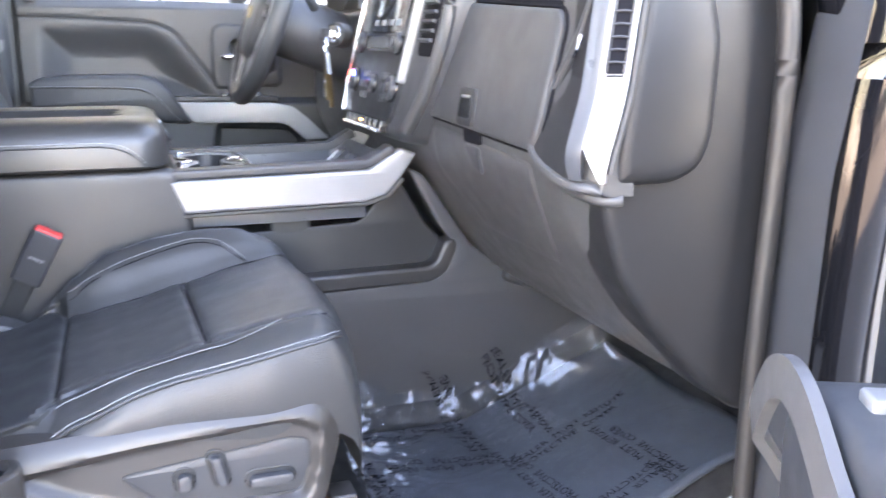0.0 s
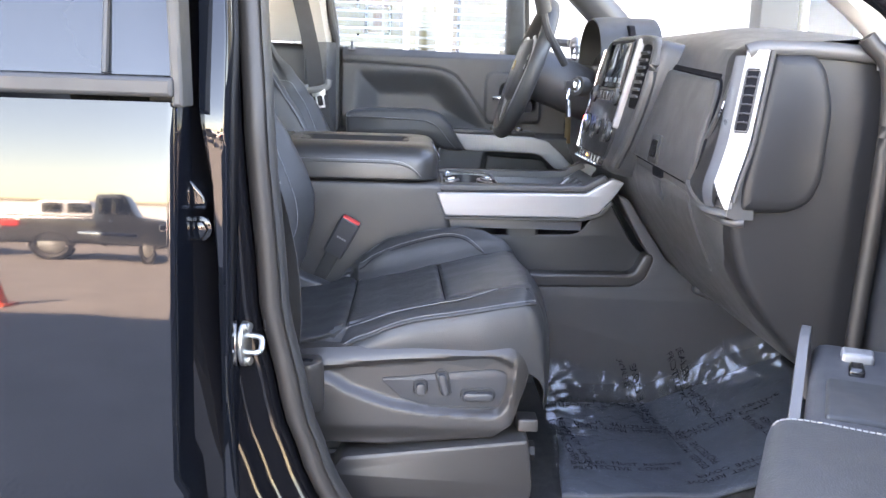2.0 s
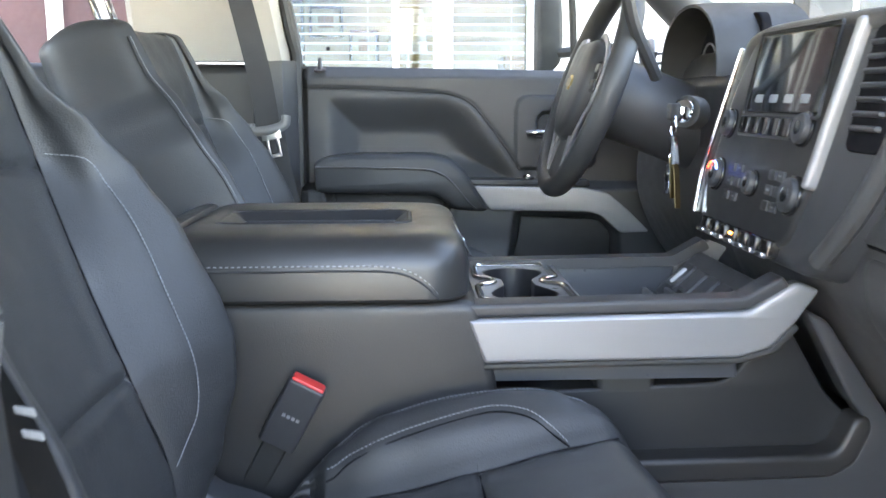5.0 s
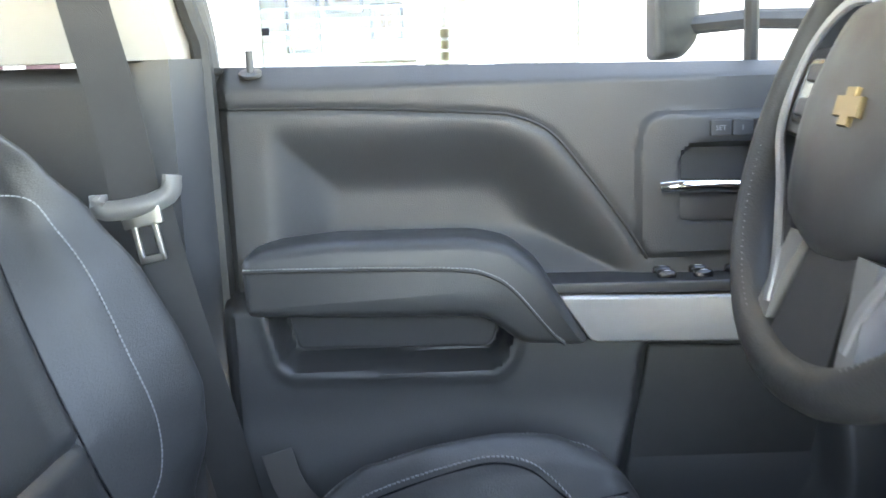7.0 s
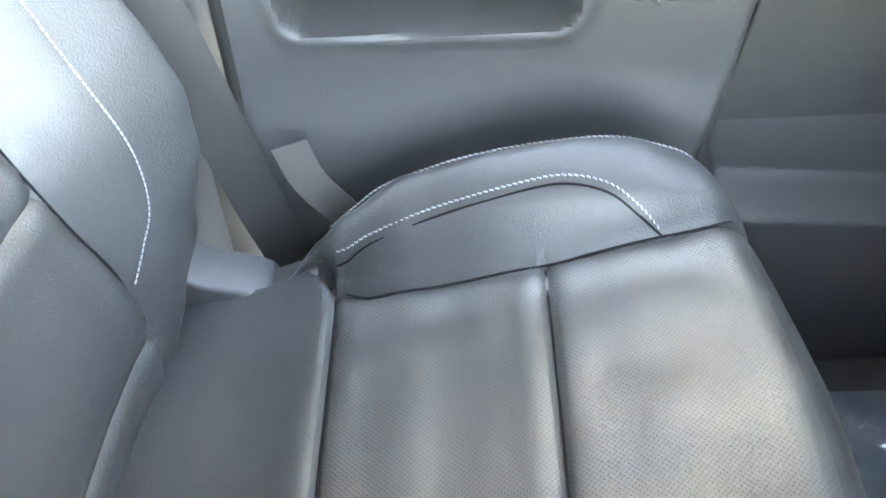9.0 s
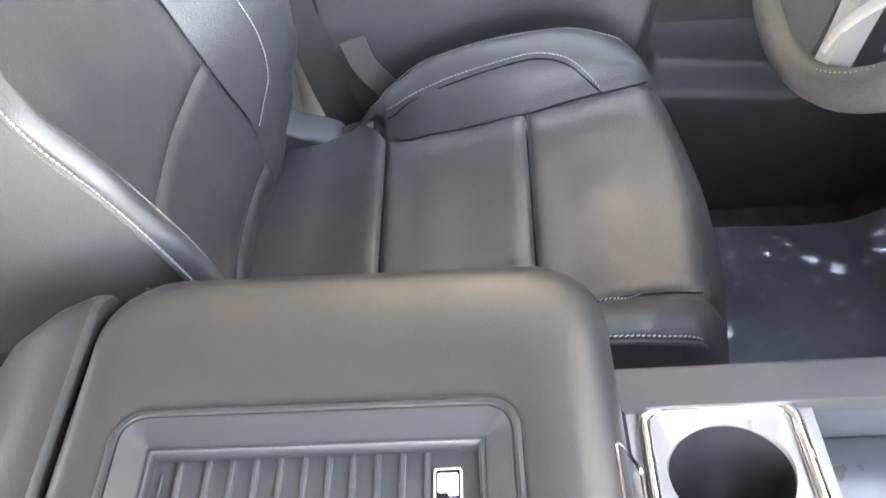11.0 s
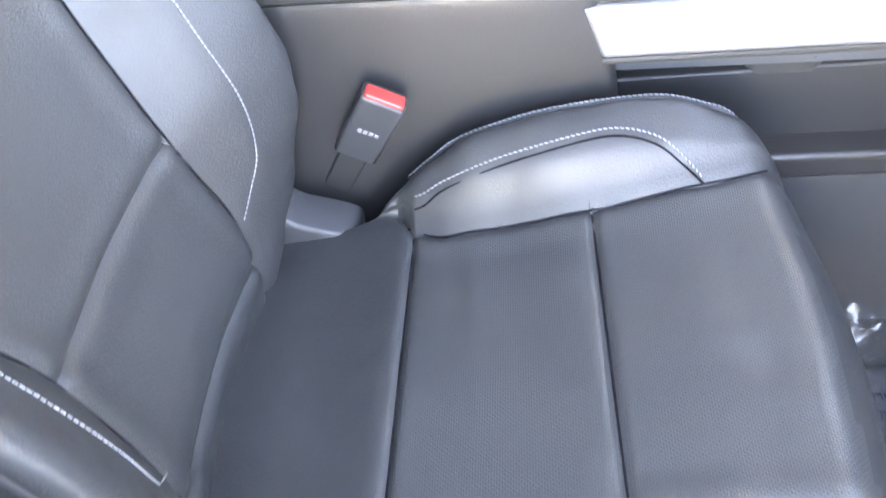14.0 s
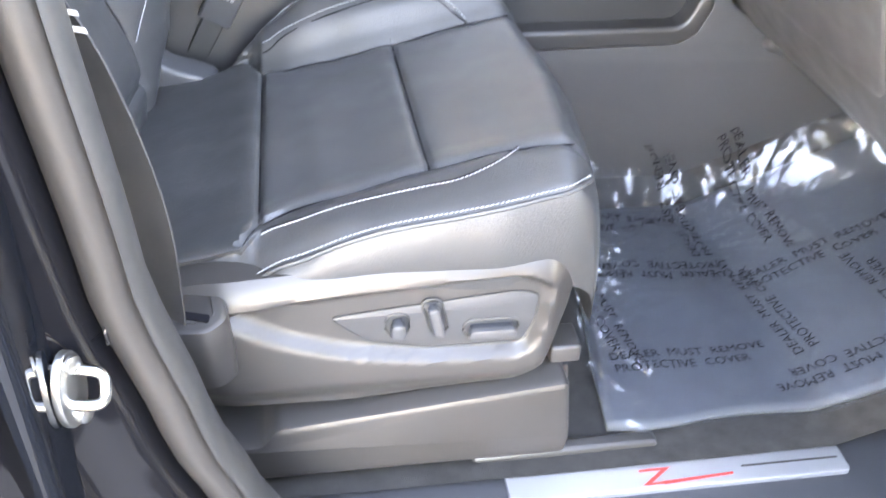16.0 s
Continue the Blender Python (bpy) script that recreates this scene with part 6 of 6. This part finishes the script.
pd("door_panel", slab(round_poly([(0.02, 0.62), (1.02, 0.60), (1.06, 0.9), (1.05, 1.41), (0.06, 1.41)], 0.03), "y", -0.05, 0.0, 0.02), DOORM, pdoor, "charcoal molded door panel")
pa = pd("armrest", slab(round_poly([(0.20, 0.92), (0.19, 1.042), (0.225, 1.094), (0.80, 1.1), (0.82, 1.0), (0.75, 0.94)], 0.02), "y", 0.0, 0.120, 0.014), PLASTIC, pdoor, "charcoal armrest")
pull = spline([(0.10, 0.085, 0.95), (0.115, 0.115, 1.00), (0.145, 0.124, 1.03), (0.190, 0.128, 1.075), (0.235, 0.129, 1.094), (0.285, 0.130, 1.090), (0.345, 0.130, 1.062), (0.40, 0.130, 1.035), (0.43, 0.128, 0.98)], 36)
pd("pull_handle", strip(pull, 0.010, 0.034, (0, 1, 0.05)), PULL, pdoor, "light grey-brown plastic pull handle")
pd("lock_switch", block(0.27, 0.060, 1.095, 0.30, 0.092, 1.104, 0.004), PLATE, pa, "grey lock switch")
pd("window_switch", block(0.32, 0.070, 1.095, 0.35, 0.085, 1.103, 0.004), GLOSSBLACK, pa)
pd("grab_cup", block(0.38, 0.045, 1.092, 0.49, 0.105, 1.101, 0.01), RUBBER, pa, "dark grab cup")
pd("arm_pad", slab(round_poly([(0.515, 0.98), (0.51, 1.082), (0.535, 1.114), (0.82, 1.114), (0.84, 1.0), (0.80, 0.98)], 0.02), "y", 0.01, 0.148, 0.02), LEATHER, pdoor, "black leather arm pad")
b_st = [PM @ Vector(p) for p in ((0.545, 0.1488, 0.995), (0.543, 0.1488, 1.052), (0.545, 0.146, 1.09), (0.551, 0.134, 1.113), (0.555, 0.06, 1.115))]
stitches("stitching", b_st, pdoor, up=(0.9, 0.3, 0))
pd("map_pocket", slab(round_poly([(0.10, 0.66), (0.09, 0.86), (0.14, 0.90), (0.80, 0.90), (0.82, 0.66)], 0.03), "y", 0.0, 0.05, 0.02), GREYPLASTIC, pdoor, "grey map pocket")
for k in range(14):
    x = 0.115 + 0.011 * k
    pd("speaker_slat", block(x, 0.048, 0.70, x + 0.006, 0.054, 0.84, 0.002), PLASTIC, pdoor)

# ---- floor mat with film ----
fm = thing("floor_mat", "dark grey rubber floor mat in the passenger footwell", "floor mat")
mat_o = [(0.245, -0.652), (0.78, -0.652), (0.78, -0.215), (0.300, -0.225)]


def mat_z(x, y):
    return 0.689 + (0.40 * (x - 0.50) if x > 0.50 else 0.0)


def sheet(poly, f, step, lift):
    """A sheet over a four-sided outline, its edges a little uneven."""
    A_, B_, C_, D_ = (Vector(p) for p in poly)
    nx, ny = int((B_ - A_).length / step), int((D_ - A_).length / step)
    bm = bmesh.new()
    rows = []
    for j in range(ny + 1):
        row = []
        for i in range(nx + 1):
            u, v = i / nx, j / ny
            p = (A_ * (1 - u) + B_ * u) * (1 - v) + (D_ * (1 - u) + C_ * u) * v
            w = 0.010 * noise.noise(Vector((p.x * 8, p.y * 8, 7)))
            p = p + Vector((w, -w))
            row.append(bm.verts.new((p.x, p.y, f(p.x, p.y) + lift)))
        rows.append(row)
    for a_, b_ in zip(rows, rows[1:]):
        for i in range(nx):
            bm.faces.new((a_[i], a_[i + 1], b_[i + 1], b_[i]))
    return bm


mb = part("mat_body", sheet(mat_o, mat_z, 0.012, 0.0), MATTE, fm, "dark grey mat")
sol = mb.modifiers.new("thickness", "SOLIDIFY")
sol.thickness, sol.offset = 0.008, -1
film = thing("protective_film", "clear wrinkled plastic film printed with a dealer notice", "plastic film")
film_o = [(0.242, -0.674), (0.84, -0.668), (0.715, -0.262), (0.272, -0.205)]


def ridged(x, y, a, f):
    q = x * math.cos(a) + y * math.sin(a)
    w = noise.noise(Vector((x * 7, y * 7, a))) * 0.06
    t = noise.noise(Vector(((q + w) * f, a * 3, 0)))
    return (1 - abs(t) * 2.2) if abs(t) < 0.45 else 0.0


def film_z(x, y):
    z = mat_z(x, y) + 0.006
    edge = -0.205 - 0.40 * max(0.0, x - 0.56)
    far = smooth01((y - edge + 0.24) / 0.16)
    rear = smooth01((0.42 - x) / 0.14) * smooth01((y + 0.56) / 0.2)
    calm = 0.34 + 0.75 * max(far, rear)
    z += calm * (0.009 * noise.noise(Vector((x * 14, y * 14, 2))) + 0.008 * max(0, ridged(x, y, 0.5, 22)) + 0.006 * max(0, ridged(x, y, 2.2, 34)) + 0.0045 * max(0, ridged(x, y, 1.3, 55)) + 0.0032 * max(0, ridged(x, y, 1.9, 90)))
    z += rear * 0.004 * max(0, ridged(x, y, 1.15, 120))
    flap = smooth01((y - edge + 0.085 + 0.012 * noise.noise(Vector((x * 9, 1, 3)))) / 0.085)
    z += flap * (0.058 + 0.024 * smooth01((x - 0.50) / 0.2))
    z += flap * (0.010 * noise.noise(Vector((x * 26, y * 6, 4))) + 0.007 * max(0, ridged(x, y, 0.1, 34)))
    return z


fs = part("sheet", sheet(film_o, film_z, 0.0042, 0.0), FILM, film, "clear plastic sheet")
fs.visible_shadow = False


def notice(x, y, turn, k=1.0):
    """Two printed lines on the film."""
    for i, t_ in enumerate(("DEALER  MUST  REMOVE", "PROTECTIVE  COVER")):
        m = Matrix.Rotation(radians(turn), 4, "Z") @ Matrix.Translation((0 if i == 0 else -0.012, -0.0 - 0.0195 * i, 0)) @ Matrix.Diagonal((1.0, 0.95, 1, 1))
        ob = words(t_, 0.0182 * k, m, INK_SHADE, "print", film, 0.0)
        for v in ob.data.vertices:
            px, py = v.co.x + x, v.co.y + y
            v.co = (px, py, film_z(px, py) + 0.0022)


notice(0.375, -0.560, 0)
notice(0.292, -0.470, -82)
notice(0.385, -0.400, 176)
notice(0.505, -0.480, 97)
notice(0.600, -0.420, 4)
notice(0.455, -0.275, 95)
notice(0.355, -0.290, 0, 0.9)
notice(0.565, -0.300, -84)
notice(0.640, -0.545, 96)
notice(0.560, -0.615, 184)

# driver's floor mat, seen past the console
dm = thing("driver_floor_mat", "dark rubber floor mat under the pedals", "floor mat")
part("mat_body", sheet([(0.16, 0.18), (0.80, 0.18), (0.80, 0.70), (0.16, 0.70)], mat_z, 0.02, 0.002), MATTE, dm)
df = thing("protective_film", "clear wrinkled plastic film on the driver's mat", "plastic film")
part("sheet", sheet([(0.17, 0.19), (0.72, 0.19), (0.72, 0.69), (0.17, 0.69)], lambda x, y: mat_z(x, y) + 0.010 + 0.009 * noise.noise(Vector((x * 16, y * 16, 5))) + 0.006 * max(0, ridged(x, y, 0.9, 30)) + 0.004 * max(0, ridged(x, y, 2.0, 45)), 0.007, 0.0), FILM, df).visible_shadow = False

# rear bench
bench = thing("rear_bench", "black leather rear bench seat", "car seat")
part("bench_back", slab(round_poly([(-1.50, 0.95), (-1.28, 0.95), (-1.40, 1.48), (-1.50, 1.48)], 0.05), "y", -0.66, 0.66, 0.03), LEATHER, bench)
part("bench_cushion", slab(rr(-1.45, -0.66, -0.95, 0.66, 0.06), "z", 0.72, 0.99, 0.05), LEATHER, bench)


# ---- driver's side: rear door, building ----
part("rear_door_panel", slab(round_poly([(-1.5, 0.62), (-0.33, 0.62), (-0.345, 1.440), (-1.5, 1.45)], 0.03), "y", 0.92, 0.84, 0.02), SOFT, body)
part("window_pillar", block(-1.60, 0.76, 1.40, -1.40, 0.86, 1.90, 0.02), PLASTIC, body)
part("window_pillar", block(-1.60, -0.86, 1.40, -1.40, -0.76, 1.90, 0.02), PLASTIC, body)

office = thing("office_building", "tan office building front with tall windows and white posts", "building")


def wall_rect(name, x0, z0, x1, z1, y0, y1, material, parent=office, label=""):
    return part(name, block(x0, y0, z0, x1, y1, z1, 0.01), material, parent, label)


# upper walls and roof are unseen, their height chosen to shade the truck
wall_rect("wall", -1.45, 0, -0.90, 7.7, 4.3, 4.5, WHITE, office, "white painted wall")
wall_rect("wall", -0.90, 0, 3.3, 0.55, 4.3, 4.5, CREAM, office, "tan painted wall")
wall_rect("wall", -0.90, 2.6, 3.3, 7.7, 4.3, 4.5, CREAM, office)
wall_rect("wall", 0.74, 0.55, 2.25, 2.61, 4.3, 4.5, WHITE, office)
wall_rect("wall", 3.1, 0, 12.0, 7.7, 4.3, 4.5, CREAM, office)
wall_rect("wall", -14.0, 0, -1.45, 7.7, 4.3, 4.5, MAROON, office, "maroon painted wall")
wall_rect("roof_edge", -14.2, 7.705, 12.2, 7.85, 4.2, 9.2, WHITE, office, "unseen white roof edge above the shading wall")
for x in (-2.05, -1.78):
    wall_rect("post", x, 0, x + 0.07, 3.3, 4.2, 4.295, WHITE, office)
wall_rect("post", 0.088, 0, 0.164, 3.3, 2.56, 2.64, WHITE, office, "slim white post")
wall_rect("post", 2.20, 0, 2.45, 3.3, 3.9, 4.1, GREYPLASTIC, office)
# unseen, added above the posts to keep sky light off the front
wall_rect("canopy", -6.0, 3.30, 9.0, 3.42, 2.50, 4.295, WHITE, office, "unseen white canopy added to shade the office front")
for x0, x1 in ((-0.90, 0.74), (2.25, 3.1)):
    f = part("window", block(x0, 4.36, 0.55, x1, 4.365, 2.6, 0.001), GLASS, office, "clear office window")
    f.visible_shadow = False
    for z in (0.55, 2.56):
        part("window_frame", block(x0, 4.32, z, x1, 4.42, z + 0.04, 0.005), WHITE, f)
    for x in (x0, (x0 + x1) / 2 - 0.02, x1 - 0.04):
        part("window_frame", block(x, 4.325, 0.59, x + 0.04, 4.415, 2.56, 0.005), WHITE, f)
slat = part("slat", rings([[(-0.86, 4.44, 0.0), (-0.86, 4.465, 0.010), (-0.86, 4.49, 0.014), (-0.86, 4.49, 0.017), (-0.86, 4.465, 0.013), (-0.86, 4.44, 0.003)], [(0.70, 4.44, 0.0), (0.70, 4.465, 0.010), (0.70, 4.49, 0.014), (0.70, 4.49, 0.017), (0.70, 4.465, 0.013), (0.70, 4.44, 0.003)]]), BLIND, office, "white blind slat")
slat.location = (0, 0, 0.62)
for k in range(1, 34):
    o = new("slat", slat.data)
    o.parent, o.location = office, (0, 0, 0.62 + 0.056 * k)
    tagged(o, "white blind slat")
for x in (-0.72, -0.25, 0.22, 0.62):
    part("blind_cord", block(x, 4.48, 0.6, x + 0.006, 4.484, 2.56, 0.001), BLIND, office)
# the room behind the blinds
wall_rect("room_wall", -2.5, 0, 4.0, 3.2, 8.0, 8.1, CREAM, office, "tan room wall")
wall_rect("room_wall", -2.6, 0, -2.5, 3.2, 4.5, 8.1, CREAM, office)
wall_rect("room_wall", 4.0, 0, 4.1, 3.2, 4.5, 8.1, CREAM, office)
wall_rect("room_floor", -2.5, 0, 4.0, 0.02, 4.5, 8.0, WOOD, office)
# unseen fill light, added to brighten the room behind the blinds
fill_panel = part("room_fill_panel", block(-0.6, 5.6, 3.10, 1.6, 6.6, 3.14, 0.005), glow("room_fill_glow", (1, 0.93, 0.8), 0.05), office, "unseen glowing panel added to light the office room")
wall_rect("room_ceiling", -2.6, 3.16, 4.1, 3.2, 4.5, 8.1, WHITE, office)


def picture(x0, z0, x1, z1, paper):
    p = thing("picture_frame", "dark wooden picture frame on the office wall", "picture", "office pictures")
    part("frame", block(x0, 7.96, z0, x1, 7.995, z1, 0.01), GLOSSBLACK, p)
    part("mat_board", block(x0 + 0.03, 7.955, z0 + 0.03, x1 - 0.03, 7.962, z1 - 0.03, 0.004), paper, p)
    part("picture", block(x0 + 0.09, 7.95, z0 + 0.09, x1 - 0.09, 7.957, z1 - 0.09, 0.004), WOOD, p)


picture(-0.56, 1.70, -0.275, 2.02, CREAM)
picture(-1.30, 1.62, -1.0, 2.3, WOOD)
picture(-0.95, 1.95, -0.62, 2.25, CREAM)
picture(0.30, 1.2, 0.46, 2.2, WOOD)
cab = thing("filing_cabinet", "dark wooden cabinet against the office wall", "cabinet")
part("carcass", block(0.9, 7.4, 0.02, 1.9, 7.98, 1.75, 0.02), WOOD, cab)
for k in range(3):
    part("drawer", block(0.94, 7.38, 0.10 + 0.55 * k, 1.86, 7.402, 0.60 + 0.55 * k, 0.008), WOOD, cab)
chair = thing("lamp_stand", "white standing lamp in the office", "lamp")
part("shade", rings([[(0.0 + r * math.cos(a), 6.2 + r * math.sin(a), z) for a in [2 * math.pi * k / 20 for k in range(20)]] for r, z in ((0.16, 1.72), (0.12, 2.05))]), WHITE, chair)
part("pole", tube([(0.0, 6.2, 0.05), (0.0, 6.2, 1.72)], 0.012, 8), STEEL, chair)
part("base", disc((0, 6.2, 0.02), (0, 0, 1), 0.14, 0.02), STEEL, chair)


# ---- lot behind the camera, seen in the paint ----
def parked(name, label, x, y, paint, turn=0.0, length=5.6):
    c = thing(name, label, "truck", "parked trucks")
    sil = round_poly([(-length / 2, 0.55), (-length / 2, 1.15), (-0.9, 1.18), (-0.75, 1.75), (0.65, 1.78), (1.25, 1.22), (length / 2 - 0.1, 1.12), (length / 2, 0.6), (length / 2 - 0.05, 0.45), (-length / 2 + 0.05, 0.45)], 0.12)
    M_ = Matrix.Translation((x, y, 0)) @ Matrix.Rotation(radians(turn), 4, "Z")
    b = part("body", place(slab(sil, "y", -0.9, 0.95, 0.08), M_), paint, c)
    for x0, x1 in ((-0.62, 0.0), (0.08, 0.85)):
        part("window", place(slab(round_poly([(x0, 1.24), (x1 + (0.18 if x1 > 0.5 else 0), 1.24), (x1, 1.66), (x0, 1.66)], 0.04), "y", 0.9, 0.957, 0.01), M_), DARKGLASS, b)
    for e_ in (-1, 1):
        part("lamp", place(slab(rr(min(e_ * (length / 2 - 0.42), e_ * (length / 2 - 0.08)), 0.86, max(e_ * (length / 2 - 0.42), e_ * (length / 2 - 0.08)), 1.02, 0.04), "y", 0.9, 0.962, 0.01), M_), CHROME if e_ > 0 else RED, b, "clear head lamp" if e_ > 0 else "red tail lamp")
    part("side_molding", place(block(-length / 2 + 1.5, 0.94, 0.70, length / 2 - 1.5, 0.966, 0.76, 0.01), M_), CHROME, b, "bright side molding")
    part("door_handle", place(block(-0.05, 0.94, 1.06, 0.10, 0.975, 1.09, 0.01), M_), CHROME, b)
    for wx in (-length / 2 + 1.0, length / 2 - 1.0):
        t = part("wheel", place(tube([(wx + 0.34 * math.cos(2 * math.pi * k / 28), 0.86, 0.40 + 0.34 * math.sin(2 * math.pi * k / 28)) for k in range(28)], 0.10, 8, closed=True), M_), RUBBER, c)
        part("rim", place(disc((wx, 0.90, 0.40), (0, 1, 0), 0.25, 0.03), M_), STEEL, t)
    return c


parked("parked_truck", "dark grey pickup parked across the lot", -4.6, -17, CARGREY)
parked("parked_truck", "black pickup parked across the lot", 2.4, -17.5, PAINT)
parked("parked_truck", "white pickup parked across the lot", -11.2, -17.2, CARWHITE)
parked("parked_truck", "white pickup parked beside the building", 9.0, -17.0, CARWHITE)
for x, y, paint, lab in ((-15.5, -25, CARGREY, "dark grey pickup parked in the far row"), (-9.4, -25.5, CARWHITE, "white pickup parked in the far row"), (-1.6, -25, CARWHITE, "white pickup parked in the far row"), (5.2, -25.3, CARGREY, "dark grey pickup parked in the far row")):
    parked("parked_truck", lab, x, y, paint)
lotwall = thing("lot_wall", "long pale wall at the edge of the lot", "wall")
part("wall", block(-80, -58.3, 0, 60, -58, 2.4, 0.02), WHITE, lotwall)
part("coping", block(-80.2, -58.45, 2.402, 60.2, -57.85, 2.6, 0.03), CREAM, lotwall)
cone = thing("traffic_cone", "red traffic cone standing on the asphalt", "traffic cone")
part("cone_body", rings([[(-3.75 + r * math.cos(a), -8.0 + r * math.sin(a), z) for a in [2 * math.pi * k / 20 for k in range(20)]] for r, z in ((0.13, 0.03), (0.03, 0.46))]), ORANGE, cone)
part("cone_foot", block(-3.92, -8.17, 0.0, -3.58, -7.83, 0.03, 0.01), ORANGE, cone)


def tree(x, y, h, r, seed):
    t = thing("tree", "leafy green tree beyond the parking lot", "tree", "trees")
    rnd = random.Random(seed)
    bm = tube([(x, y, 0), (x + 0.1, y, h * 0.3), (x, y + 0.1, h * 0.6)], 0.16, 8)
    for k in range(5):
        a = k * 1.3
        tube([(x, y, h * 0.45), (x + r * 0.5 * math.cos(a), y + r * 0.5 * math.sin(a), h * 0.7)], 0.06, 6, bm=bm)
    part("trunk", bm, BARK, t)
    bm = bmesh.new()
    for k in range(1500):
        d = Vector((rnd.gauss(0, 1), rnd.gauss(0, 1), rnd.gauss(0, 0.8)))
        d = d.normalized() * r * rnd.uniform(0.45, 1.0) * (0.8 + 0.35 * noise.noise(d * 1.3 + Vector((seed, 0, 0))))
        c = Vector((x, y, h * 0.72)) + d
        u = Vector((rnd.gauss(0, 1), rnd.gauss(0, 1), rnd.gauss(0, 1))).normalized() * 0.17
        v = u.orthogonal().normalized() * 0.10
        bm.faces.new([bm.verts.new(c + u), bm.verts.new(c + v), bm.verts.new(c - u), bm.verts.new(c - v)])
    part("crown", bm, LEAF, t, smooth=False)


for i, (x, y, h, r) in enumerate(((3, -72, 5, 2.5), (12, -64, 6.5, 2.8), (30, -78, 6, 2.5), (-60, -73, 6, 2.6))):
    tree(x, y, h, r, i + 3)
